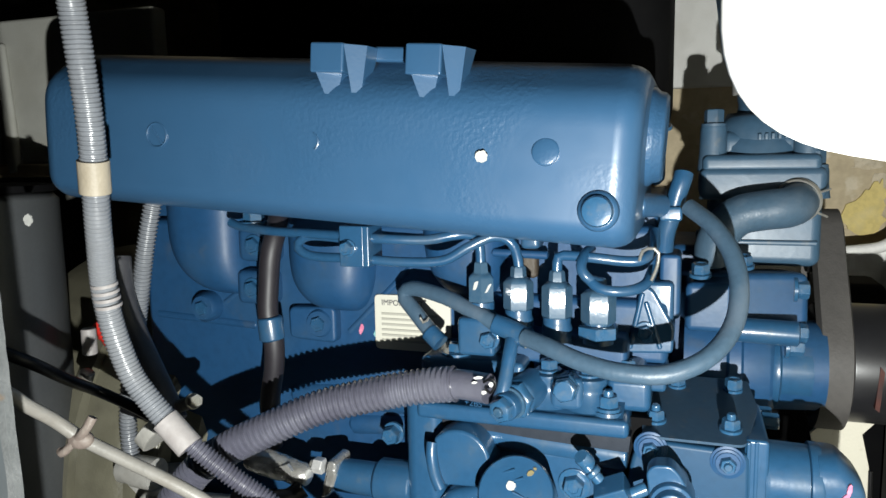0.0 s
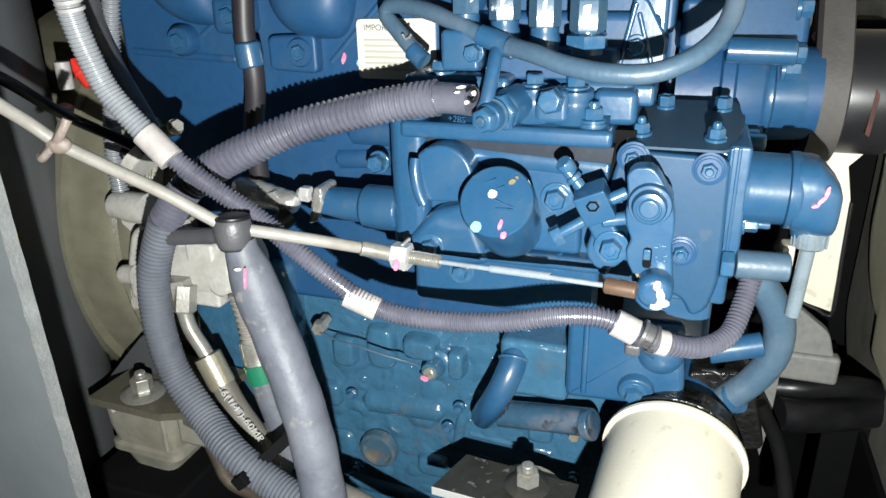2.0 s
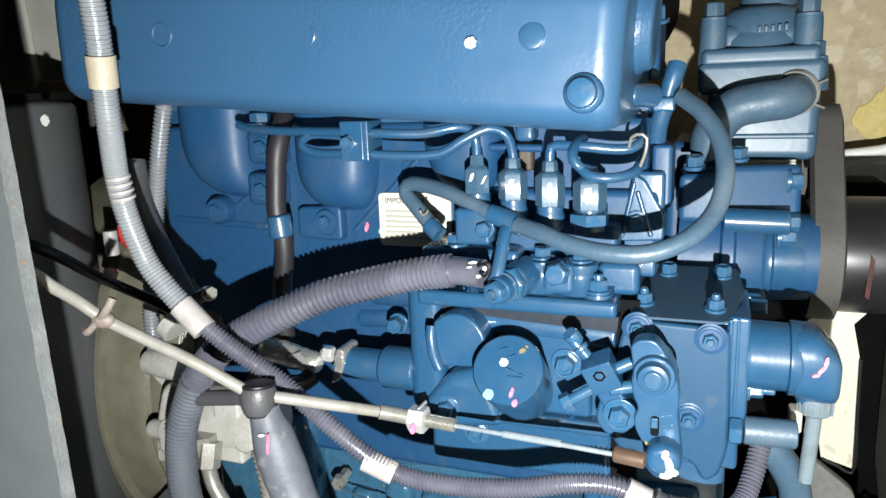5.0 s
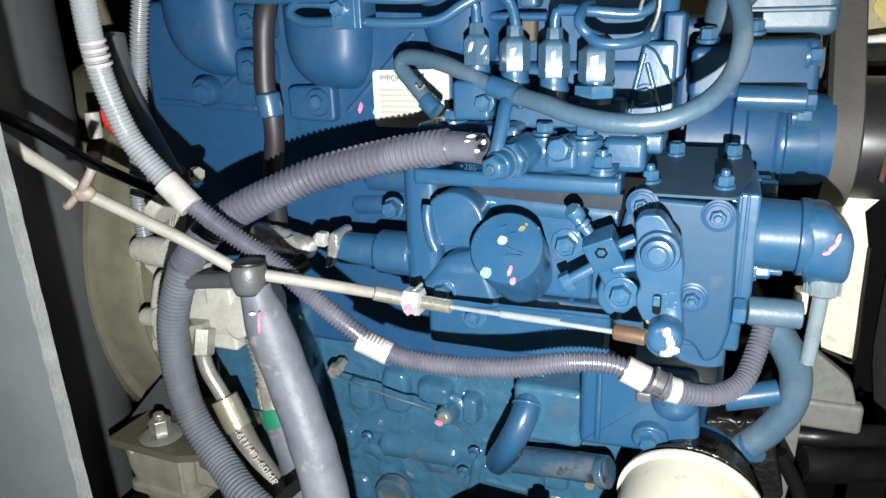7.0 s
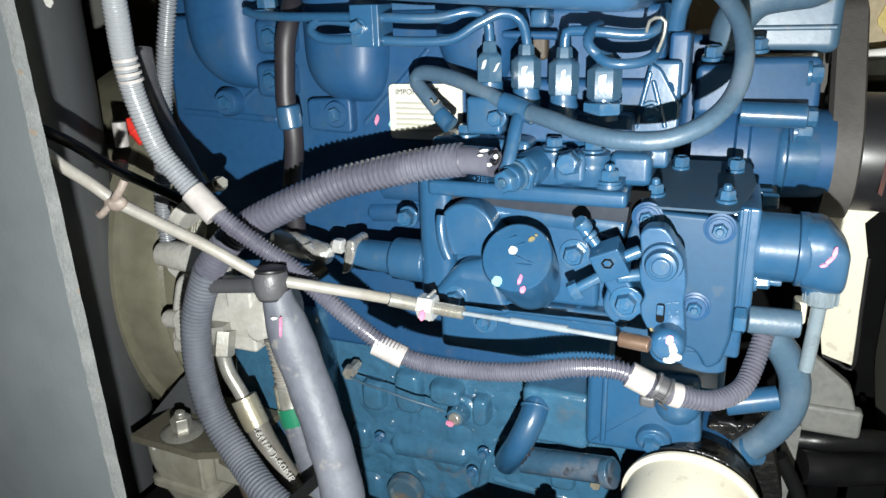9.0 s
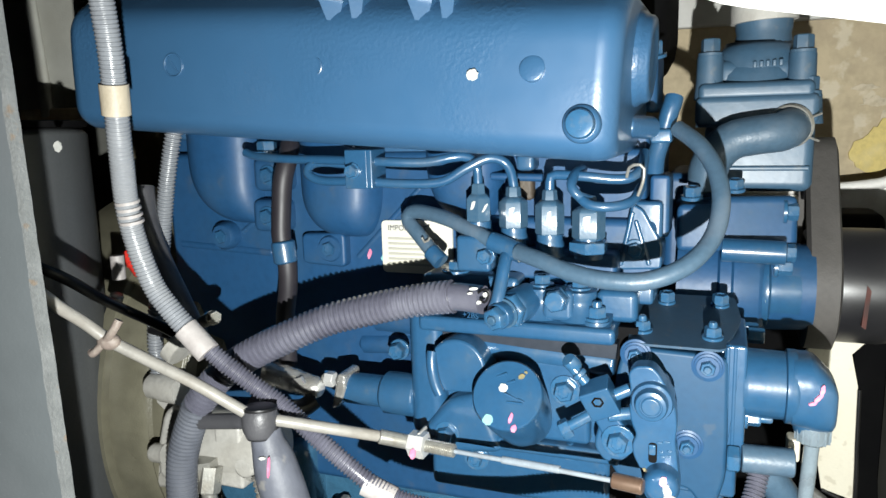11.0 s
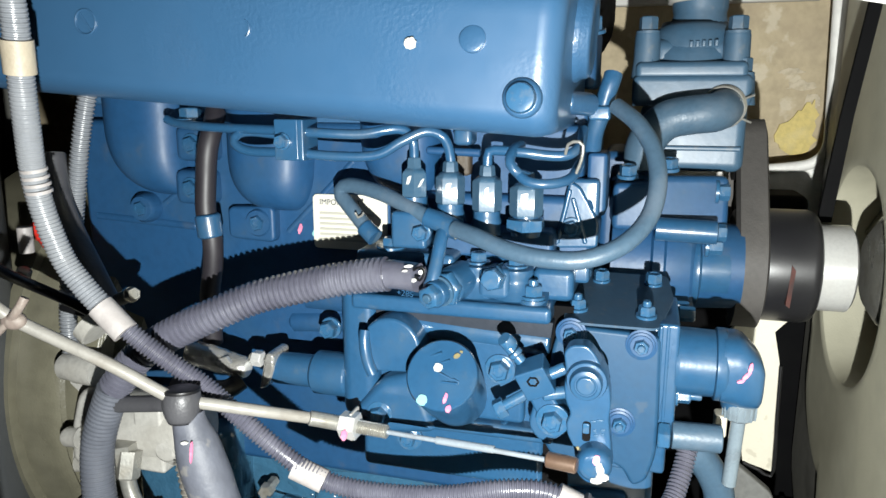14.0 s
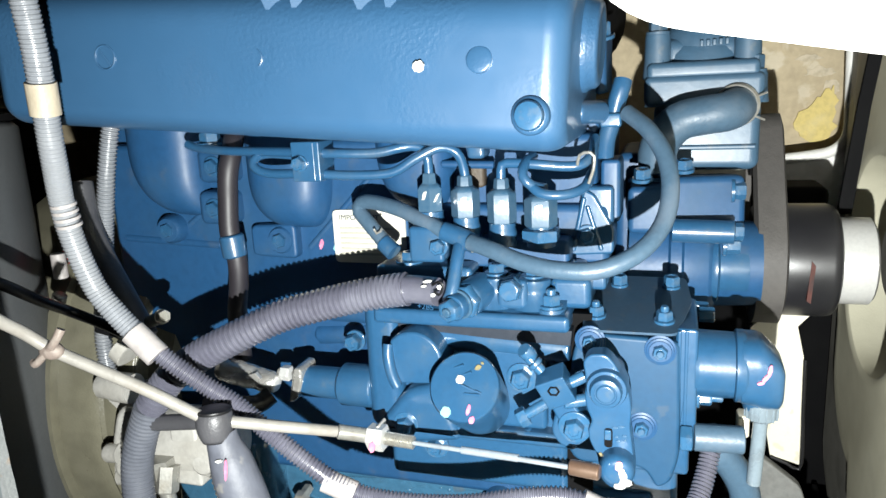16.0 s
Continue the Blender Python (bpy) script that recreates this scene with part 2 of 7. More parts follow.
green_tape = material("green_tape", (0.012, 0.14, 0.075), 0.3)
faded_red = material("faded_red_paint", (0.060, 0.019, 0.015), 0.6, grain=0.5, grain_size=200, stain=(0.02, 0.016, 0.016), stain_amount=0.9, stain_size=60, spec=0.2)
pulley_black = material("smooth_black_pulley", (0.012, 0.012, 0.014), 0.36, grain=0.2, stain=(0.03, 0.029, 0.03), stain_amount=0.5, stain_size=20, bump=0.03)
# Dusty blue paint, lightened to offset the torch's falloff at the thermostat.
lightened_dusty_blue = material("lightened_dusty_casting", (0.036, 0.082, 0.135), 0.5, grain=0.25, grain_size=180, stain=(0.06, 0.095, 0.135), stain_amount=0.6, stain_size=25, bump=0.10, bump_size=220,
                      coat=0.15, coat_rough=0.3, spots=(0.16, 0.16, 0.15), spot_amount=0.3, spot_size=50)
red_plastic = material("red_plastic", (0.60, 0.03, 0.02), 0.4)
bolt_blue = material("painted_bolt", (0.024, 0.088, 0.175), 0.24, grain=0.25, grain_size=300, stain=(0.12, 0.15, 0.18), stain_amount=0.45, stain_size=150, bump=0.06, coat=0.5)
clear_tube = material("cloudy_tube", (0.15, 0.19, 0.22), 0.25, grain=0.2, stain=(0.08, 0.09, 0.10), stain_amount=0.5, stain_size=60, coat=0.3)
floor_dark = material("oily_floor", (0.012, 0.011, 0.010), 0.6, grain=0.4, stain=(0.03, 0.026, 0.02), stain_amount=0.6, bump=0.4)

# ---- shaping helpers ----
PLACE = {}


def thing(name, at, label, category, group="", kind=""):
    ob = new(name)
    ob.empty_display_size = 0.02
    ob.location = at
    PLACE[ob] = Vector(at)
    return tagged(ob, label, category, group, kind)


def face_weighted(bm, limit):
    """Corner normals led by the larger faces, so that flat faces stay flat beside their rounded rims."""
    bm.normal_update()
    bm.faces.ensure_lookup_table()
    size = [f.calc_area() + 1e-12 for f in bm.faces]
    bm.faces.index_update()
    out = []
    for f in bm.faces:
        for l in f.loops:
            n = Vector((0, 0, 0))
            for g in l.vert.link_faces:
                if g.normal.dot(f.normal) > limit:
                    n += g.normal * size[g.index]
            out.append(n.normalized() if n.length > 1e-15 else f.normal.copy())
    return out


def mesh_of(name, bm, mat, sharp=35):
    bmesh.ops.recalc_face_normals(bm, faces=bm.faces)
    c = Vector((0, 0, 0))
    for v in bm.verts:
        c += v.co
    c /= max(1, len(bm.verts))
    bmesh.ops.translate(bm, verts=bm.verts, vec=-c)
    me = bpy.data.meshes.new(name)
    weigh = len(bm.faces) < 2500
    normals = face_weighted(bm, math.cos(radians(sharp + 12))) if weigh else None
    bm.to_mesh(me)
    bm.free()
    me.materials.append(mat)
    me.shade_smooth()
    if weigh:
        me.normals_split_custom_set(normals)
    else:
        me.set_sharp_from_angle(angle=radians(sharp))
    return me, c


def part(name, bm, mat, parent, label="", sharp=35):
    me, c = mesh_of(name, bm, mat, sharp)
    ob = new(name, me)
    ob.location = c - PLACE[parent]
    ob.parent = parent
    PLACE[ob] = c
    return tagged(ob, label)


def solo(name, bm, mat, label, category, group="", kind="", sharp=35):
    me, c = mesh_of(name, bm, mat, sharp)
    ob = new(name, me)
    ob.location = c
    PLACE[ob] = c
    return tagged(ob, label, category, group, kind)


def frame_of(axis):
    a = Vector(axis).normalized()
    u = a.cross(Vector((0, 0, 1)) if abs(a.z) < 0.9 else Vector((1, 0, 0))).normalized()
    return a, u, a.cross(u)


def lathe(bm, p, axis, profile, seg=24, turn=0.0):
    """A turned shape: profile of (distance along the axis, radius)."""
    a, u, w = frame_of(axis)
    p = Vector(p)
    rings = []
    for d, r in profile:
        rings.append([bm.verts.new(p + a * d + (u * math.cos(k) + w * math.sin(k)) * max(r, 1e-5))
                      for k in [turn + 2 * math.pi * i / seg for i in range(seg)]])
    for r0, r1 in zip(rings, rings[1:]):
        for i in range(seg):
            bm.faces.new((r0[i], r0[(i + 1) % seg], r1[(i + 1) % seg], r1[i]))
    bm.faces.new(rings[0][::-1])
    bm.faces.new(rings[-1])
    return bm


def rod(p0, p1, r, seg=20, bev=0.001, bm=None):
    bm = bm or bmesh.new()
    d = (Vector(p1) - Vector(p0)).length
    return lathe(bm, p0, Vector(p1) - Vector(p0), [(0, r - bev), (bev, r), (d - bev, r), (d, r - bev)], seg)


def rbox(lo, hi, bev=0.003, seg=2, bm=None, m=None):
    bm = bm or bmesh.new()
    lo, hi = Vector(lo), Vector(hi)
    c, s = (lo + hi) / 2, hi - lo
    made = bmesh.ops.create_cube(bm, size=1, matrix=Matrix.Translation(c) @ Matrix.Diagonal((abs(s.x), abs(s.y), abs(s.z), 1)))
    vs = made["verts"]
    es = list({e for v in vs for e in v.link_edges})
    if bev:
        got = bmesh.ops.bevel(bm, geom=es, offset=min(bev, 0.48 * min(abs(s.x), abs(s.y), abs(s.z))), segments=seg, affect="EDGES", profile=0.5)
        vs = list({v for f in got["faces"] for v in f.verts} | {v for v in vs if v.is_valid})
    if m:
        bmesh.ops.transform(bm, matrix=m, verts=vs)
    return bm


def slab(pts, y0, y1, bev=0.002, bm=None, seg=2):
    """A plate with the outline pts of (x, z), from its face y0 back to y1, with a rounded front rim."""
    bm = bm or bmesh.new()
    ps = [Vector(p) for p in pts]
    n = len(ps)
    area = sum(ps[i - 1].x * ps[i].y - ps[i].x * ps[i - 1].y for i in range(n))
    side = 1 if area > 0 else -1
    inward = []
    for i in range(n):
        e0, e1 = (ps[i] - ps[i - 1]).normalized(), (ps[(i + 1) % n] - ps[i]).normalized()
        v = Vector((-e0.y - e1.y, e0.x + e1.x)) * side
        inward.append(v.normalized() if v.length > 1e-9 else Vector((0, 0)))
    step = 1 if y1 > y0 else -1
    turns = [(math.pi / 2 * i / seg) for i in range(seg, -1, -1)] if bev else [0.0]
    rings = [[bm.verts.new((p.x + d.x * bev * (1 - math.cos(k)), y0 + step * bev * (1 - math.sin(k)) if bev else y0, p.y + d.y * bev * (1 - math.cos(k)))) for p, d in zip(ps, inward)] for k in turns]
    rings.append([bm.verts.new((p.x, y1, p.y)) for p in ps])
    bm.faces.new(rings[0])
    bm.faces.new(rings[-1][::-1])
    for r0, r1 in zip(rings, rings[1:]):
        for i in range(n):
            bm.faces.new((r0[i], r1[i], r1[(i + 1) % n], r0[(i + 1) % n]))
    return bm


def rounded(pts, r, n=4):
    """The outline with its corners rounded."""
    out = []
    k = len(pts)
    for i in range(k):
        p, a, b = Vector(pts[i]), Vector(pts[i - 1]), Vector(pts[(i + 1) % k])
        d0, d1 = (a - p), (b - p)
        q = min(r, 0.45 * d0.length, 0.45 * d1.length)
        s, e = p + d0.normalized() * q, p + d1.normalized() * q
        for j in range(n + 1):
            t = j / n
            out.append(tuple((1 - t) ** 2 * s + 2 * t * (1 - t) * p + t * t * e))
    return out


def blob(c, r, bm=None, u=14, v=9):
    bm = bm or bmesh.new()
    bmesh.ops.create_uvsphere(bm, u_segments=u, v_segments=v, radius=1, matrix=Matrix.Translation(c) @ Matrix.Diagonal((*r, 1)))
    return bm


def spline(pts, step):
    """Evenly spaced places along a smooth line through pts."""
    ps = [Vector(p) for p in pts]
    ps = [2 * ps[0] - ps[1]] + ps + [2 * ps[-1] - ps[-2]]
    fine = []
    for i in range(1, len(ps) - 2):
        a, b, c, d = ps[i - 1:i + 3]
        for j in range(24):
            t = j / 24
            fine.append(0.5 * (2 * b + (c - a) * t + (2 * a - 5 * b + 4 * c - d) * t * t + (3 * b - a - 3 * c + d) * t ** 3))
    fine.append(ps[-2])
    out, gone, want = [fine[0]], 0.0, step
    for a, b in zip(fine, fine[1:]):
        d = (b - a).length
        while gone + d >= want:
            out.append(a.lerp(b, (want - gone) / d))
            want += step
        gone += d
    if (out[-1] - fine[-1]).length > step * 0.3:
        out.append(fine[-1])
    return out


def tube(pts, radius, step=0.004, seg=14, bm=None, ready=False):
    """A hose along pts; radius is a number or a function of (index, count)."""
    bm = bm or bmesh.new()
    line = pts if ready else spline(pts, step)
    n = len(line)
    t = (line[1] - line[0]).normalized()
    a, u, w = frame_of(t)
    rings = []
    for i, p in enumerate(line):
        t2 = (line[min(i + 1, n - 1)] - line[max(i - 1, 0)]).normalized()
        q = t.rotation_difference(t2)
        u, t = (q @ u).normalized(), t2
        w = t.cross(u)
        r = radius(i, n) if callable(radius) else radius
        rings.append([bm.verts.new(p + (u * math.cos(k) + w * math.sin(k)) * r) for k in [2 * math.pi * j / seg for j in range(seg)]])
    for r0, r1 in zip(rings, rings[1:]):
        for i in range(seg):
            bm.faces.new((r0[i], r0[(i + 1) % seg], r1[(i + 1) % seg], r1[i]))
    bm.faces.new(rings[0][::-1])
    bm.faces.new(rings[-1])
    return bm


def ribbed(pts, r, pitch, depth, seg=16):
    """A corrugated conduit."""
    wave = (r, r, r - depth, r - depth)
    return tube(pts, lambda i, n: wave[i % 4], step=pitch / 4, seg=seg)


def bolt(parent, p, axis=(0, -1, 0), af=0.010, h=0.006, washer=0.0, mat=None, name="bolt", stud=0.0, turn=0.3, label=""):
    """A hexagon bolt head, with its flange or washer and the end of a stud."""
    bm = bmesh.new()
    R = af / 1.732
    d = 0
    if washer:
        lathe(bm, p, axis, [(-0.001, washer), (0.0013, washer), (0.0018, washer - 0.0006)], 20)
        d = 0.0016
    lathe(bm, Vector(p) + Vector(axis).normalized() * d, axis, [(-0.001, R), (h - 0.0012, R), (h, R * 0.86), (h, R * 0.55), (h - 0.0005, R * 0.5)], 6, turn)
    if stud:
        lathe(bm, Vector(p) + Vector(axis).normalized() * (d + h - 0.001), axis, [(0, R * 0.52), (stud - 0.001, R * 0.52), (stud, R * 0.4)], 12)
    return part(name, bm, mat or bolt_blue, parent, label)


def lettering(body, size, at, mat, parent, name="lettering", turn=(90, 0, 0), thick=0.0001, label=""):
    cu = bpy.data.curves.new(name, "FONT")
    cu.body, cu.size, cu.extrude, cu.align_x, cu.align_y = body, size, thick, "CENTER", "CENTER"
    tmp = new(name, cu)
    me = bpy.data.meshes.new_from_object(tmp.evaluated_get(bpy.context.evaluated_depsgraph_get()))
    bpy.data.objects.remove(tmp)
    me.transform(pose(*at, *turn))
    bm = bmesh.new()
    bm.from_mesh(me)
    return part(name, bm, mat, parent, label)


def dab(p, axis, r, mat, parent, name="paint_mark", stretch=1.0, lean=0.0, label=""):
    """A small dab of marking paint."""
    a, u, w = frame_of(axis)
    bm = bmesh.new()
    rng = random.Random(repr(p))
    ring = [Vector(p) + (u * math.cos(k) * math.cos(lean) * stretch - u * math.sin(k) * math.sin(lean)
                         + w * math.cos(k) * math.sin(lean) * stretch + w * math.sin(k) * math.cos(lean)) * r * rng.uniform(0.85, 1.1)
            for k in [2 * math.pi * i / 22 for i in range(22)]]
    top = [bm.verts.new(q + a * 0.0006) for q in ring]
    low = [bm.verts.new(q - a * 0.0006) for q in ring]
    bm.faces.new(top)
    for i in range(22):
        bm.faces.new((top[i], low[i], low[(i + 1) % 22], top[(i + 1) % 22]))
    return part(name, bm, mat, parent, label)


# ---- the compartment ----
def wall(name, lo, hi, mat, label):
    return solo(name, rbox(lo, hi, 0), mat, label, "wall", kind="structure")


solo("floor", rbox((-1.6, -1.0, -0.02), (1.0, 1.6, 0.0), 0), floor_dark, "dark oily floor of the engine compartment", "floor", kind="structure")
wall("wall_north", (-1.6, 1.20, 0.0), (1.0, 1.24, 2.0), wall_grey, "stained grey rear wall of the compartment")
# West, east and south walls lie out of view, black to limit bounce.
wall("wall_west", (-1.64, -1.0, 0.0), (-1.6, 1.24, 2.0), matt_black, "unseen compartment wall, black to limit bounce light")
wall("wall_east", (1.0, -1.0, 0.0), (1.04, 1.24, 2.0), matt_black, "unseen compartment wall, black to limit bounce light")
wall("wall_south", (-1.64, -1.04, 0.0), (1.04, -1.0, 2.0), matt_black, "unseen compartment wall, black to limit bounce light")
solo("ceiling", rbox((-1.64, -1.04, 2.0), (1.04, 1.24, 2.04), 0), matt_black, "dark underside of the engine hood", "ceiling", kind="structure")

# rear panel with its rounded opening, and the foam behind it
rear = thing("access_panel", (0.25, 0.95, 0.0), "chipped white sheet panel with a rounded opening", "panel")
hole = rounded([(0.203, 1.40), (0.207, 1.10), (0.2145, 0.905), (0.150, 0.8955), (-0.12, 0.885), (-0.12, 1.40)], 0.028, 7)
bm = bmesh.new()
edges = []
for loop in (rounded([(0.48, 0.80), (0.48, 1.55), (-0.24, 1.55), (-0.24, 0.80)], 0.01, 3), hole):
    vs = [bm.verts.new((x, 0.930, z)) for x, z in loop]
    edges += [bm.edges.new((vs[i - 1], vs[i])) for i in range(len(vs))]
bmesh.ops.triangle_fill(bm, edges=edges, use_beauty=True)
made = bmesh.ops.extrude_face_region(bm, geom=list(bm.faces))
bmesh.ops.translate(bm, verts=[v for v in made["geom"] if isinstance(v, bmesh.types.BMVert)], vec=(0, 0.010, 0))
part("sheet", bm, frame_white, rear)
bm = bmesh.new()
tube([Vector((x, 0.928, z)) for x, z in hole + hole[:1]], 0.006, seg=10, bm=bm, ready=True)
part("edge_bead", bm, frame_white, rear, "thick white sealing bead")
# Added black sheet keeps the space below the white panel dark.
lb = thing("lower_black_sheet", (-0.3, 0.95, 0.0), "added black sheet keeping the space behind the engine dark", "bulkhead", kind="structure")
part("sheet", rbox((-1.2, 0.95, 0.0), (0.6, 0.99, 0.78), 0.004), matt_black, lb)
part("flange", rbox((-1.2, 0.944, 0.78), (0.6, 0.99, 0.80), 0.003), matt_black, lb)
foam = thing("foam_panel", (0.1, 0.99, 0.0), "brown aged foam insulation with a torn yellow patch", "insulation")
part("foam_sheet", rbox((-0.9, 0.985, 0.78), (0.46, 1.02, 1.6), 0), foam_brown, foam)
yc = Vector((0.190, 0.984, 0.937))
rng = random.Random(4)
torn = []
for i in range(34):
    k = 2 * math.pi * i / 34
    up = math.sin(k)
    w = (0.022 if up < 0 else 0.022 - 0.012 * up) * rng.uniform(0.72, 1.12)
    torn.append((yc.x + w * math.cos(k) + 0.014 * max(up, 0), yc.z + max(-0.028, 0.032 * up * rng.uniform(0.85, 1.15))))
part("torn_patch", slab(torn, 0.981, 0.99, 0), foam_yellow, foam, "torn patch of bare yellow foam")
for sx, sz, sw, sh in ((0.0, 0.062, 0.020, 0.006), (0.014, 0.045, 0.010, 0.012), (-0.012, 0.078, 0.016, 0.004)):
    o = yc + Vector((sx, 0, sz - 0.012))
    rng = random.Random(sw)
    part("torn_patch", slab([(o.x + sw * rng.uniform(0.6, 1.1) * math.cos(k), o.z + sh * rng.uniform(0.5, 1.2) * math.sin(k)) for k in [2 * math.pi * i / 18 for i in range(18)]], 0.9844, 0.99, 0.0003), scuffed_foam, foam)
pb_ = thing("liner_board", (0.0, 0.96, 0.80), "pale grey stained liner board above the foam", "board")
part("board", rbox((-0.6, 0.960, 1.077), (0.20, 0.975, 1.6), 0.003), liner_grey, pb_)
part("stay", rbox((-0.60, 0.962, 0.79), (-0.56, 0.974, 1.08), 0.002), matt_black, pb_)
lw = thing("side_board", (-0.75, 0.675, 0.0), "grey stained board behind the engine", "board")
zb0 = (-0.656, 0.660, 0.990)[2]
part("board", rbox((-1.1, 0.665, zb0 + 0.012), (-0.485, 0.685, 1.153), 0.004), wall_grey, lw)
part("rib", rbox((-0.68, 0.657, zb0 + 0.004), (-0.664, 0.667, 1.13), 0.004, m=Matrix.Translation((-0.66, 0, zb0)) @ pose(0, 0, 0, 0, -4, 0) @ Matrix.Translation((0.66, 0, -zb0))), wall_grey, lw)
part("wood_strip", rbox((-1.1, 0.658, zb0), (-0.485, 0.69, zb0 + 0.014), 0.003), foam_brown, lw, "brown wooden strip")
part("stay", rbox((-1.0, 0.67, 0.0), (-0.96, 0.69, zb0), 0.002), matt_black, lw)

# black air cleaner behind the cover
ac = thing("air_cleaner", (-0.2, 0.80, 0.96), "matt black air cleaner body behind the valve cover", "air cleaner")
part("body", rbox((-0.46, 0.70, 1.0), (-0.012, 0.90, 1.26), 0.05, 5), matt_black, ac)
part("lid", rbox((-0.30, 0.69, 1.13), (-0.06, 0.74, 1.2), 0.02, 3), black_rubber, ac)

# white expansion tank hanging close to the lens
tank = thing("expansion_tank", (0.2, 0.30, 1.05), "white translucent plastic expansion tank", "tank")
rise = Matrix.Translation((0.1, 0.262, 1.0)) @ pose(0, 0, 0, 20, 0, 0) @ Matrix.Translation((-0.1, -0.262, -1.0))
out = rounded([(0.0110, 1.0075), (0.30, 0.950), (0.30, 1.20), (0.0125, 1.20)], 0.030, 10)
bm = slab(out, 0.262, 0.315, 0.006, seg=3)
bmesh.ops.transform(bm, matrix=rise, verts=bm.verts)
part("body", bm, white_plastic, tank)
part("hanger", rbox((0.16, 0.20, 1.15), (0.19, 0.24, 2.0), 0.004), frame_white, tank)

# grey side sheet near the lens, with its folded edge
sheet = thing("side_sheet", (-0.40, 0.27, 0.0), "grey painted sheet metal panel with a worn edge", "panel")
e0, e1 = Vector((-0.2715, 0.300, 0.893)), Vector((-0.2640, 0.300, 0.643))
d = (e1 - e0)
lo, hi = e0 + d * 1.9, e0 - d * 0.6
bm = bmesh.new()
pts = [(hi.x, hi.z), (lo.x, lo.z), (lo.x - 0.5, lo.z), (hi.x - 0.5, hi.z)]
slab(pts, 0.300, 0.304, 0.0005, bm)
part("sheet", bm, panel_grey, sheet)
rng = random.Random(31)
outer, inner = [], []
for i in range(91):
    p = hi.lerp(lo, i / 90)
    outer.append((p.x + 0.0012 + rng.uniform(-0.0002, 0.0003), p.z))
    inner.append((p.x - 0.0020 + rng.uniform(-0.0006, 0.0006), p.z))
bm = bmesh.new()
front = [[bm.verts.new((x, 0.2990 + dy, z)) for x, z in side] for side, dy in ((inner, 0.0), (outer, 0.0006), (outer, 0.0052))]
for r0, r1 in zip(front, front[1:]):
    for i in range(90):
        bm.faces.new((r0[i], r1[i], r1[i + 1], r0[i + 1]))
part("worn_edge", bm, panel_edge, sheet, "rust-worn sheet edge")
# Flange coloured black, standing in for the shadow beside the sheet edge.
part("return_flange", slab([(hi.x, 0.86), (lo.x, 0.05), (lo.x - 0.012, 0.05), (hi.x - 0.012, 0.86)], 0.304, 0.309, 0), matt_black, sheet, "return flange coloured black for the shadow beside it")
part("foot", rbox((lo.x - 0.4, 0.300, 0.0), (lo.x - 0.02, 0.304, lo.z + 0.002), 0), panel_grey, sheet)

# dark upright duct beyond it
duct = thing("side_duct", (-0.465, 0.51, 0.0), "dark grey smooth upright side duct", "duct")
ztop = (-0.427, 0.465, 0.981)[2]
bm = bmesh.new()
lathe(bm, (-0.556, 0.515, 0.0), (0, 0, 1), [(0, 0.066), (ztop - 0.006, 0.066), (ztop, 0.060), (ztop, 0.04)], 48)
part("pipe", bm, duct_grey, duct)
part("rim_seal", lathe(bmesh.new(), (-0.556, 0.515, ztop), (0, 0, 1), [(0, 0.061), (0.001, 0.066), (0.006, 0.066), (0.007, 0.05)], 48), matt_black, duct, "black rubber rim seal")
dab((-0.416, 0.447, 0.967), (0.15, -1, 0), 0.0032, paint_white, duct, stretch=1.3, lean=1.4, label="small white sticker")

rust_dark = material("dark_rusty_iron", (0.055, 0.042, 0.03), 0.6, grain=0.4, grain_size=100, stain=(0.10, 0.08, 0.055), stain_amount=0.6, stain_size=60, bump=0.5)

# ---- engine block ----
Y0 = 0.585
eng = thing("engine_block", (-0.2, 0.70, 0.40), "blue painted cast iron diesel engine block", "engine")
bm = rbox((-0.445, Y0, 0.66), (-0.014, 0.80, 0.955), 0.006)
crank = part("cylinder_block", bm, cast_blue, eng)
bm = rbox((-0.435, Y0 + 0.012, 0.36), (0.035, 0.80, 0.67), 0.008)
lowc = part("crankcase", bm, low_blue, eng, "oily lower crankcase casting")
part("cylinder_head", rbox((-0.445, 0.600, 0.945), (-0.014, 0.80, 0.972), 0.004), cast_blue, eng)


def bulge(x0, x1, ztop, zlow, deep, parent, foot=0.05, skew=0.35):
    """A pillow-like water jacket bulge with a rounded foot."""
    bm = bmesh.new()
    W, C = (x1 - x0) / 2, (x0 + x1) / 2
    nu, nv = 28, 24
    grid = []
    for j in range(nv + 1):
        v = (j / nv) ** 1.5
        z = zlow + (ztop - zlow) * v
        s = min(1.0, (z - zlow) / foot)
        grow = max(0.0, 1 - (1 - s) ** 2.3) ** 0.5
        w = W * (0.25 + 0.75 * grow)
        c = C + skew * (W - w)
        lift = max(0.0, 1 - (1 - min(1.0, (z - zlow) / (foot * 0.75))) ** 2.6) ** 0.5
        grid.append([bm.verts.new((c + w * u, Y0 + 0.004 - (deep + 0.004) * lift * max(0.0, 1 - abs(u) ** 3.2) ** 0.55, z))
                     for u in [math.sin(math.pi / 2 * (2 * i / nu - 1)) for i in range(nu + 1)]])
    for r0, r1 in zip(grid, grid[1:]):
        for i in range(nu):
            bm.faces.new((r0[i], r0[i + 1], r1[i + 1], r1[i]))
    return part("jacket_bulge", bm, cast_blue, parent, sharp=80)


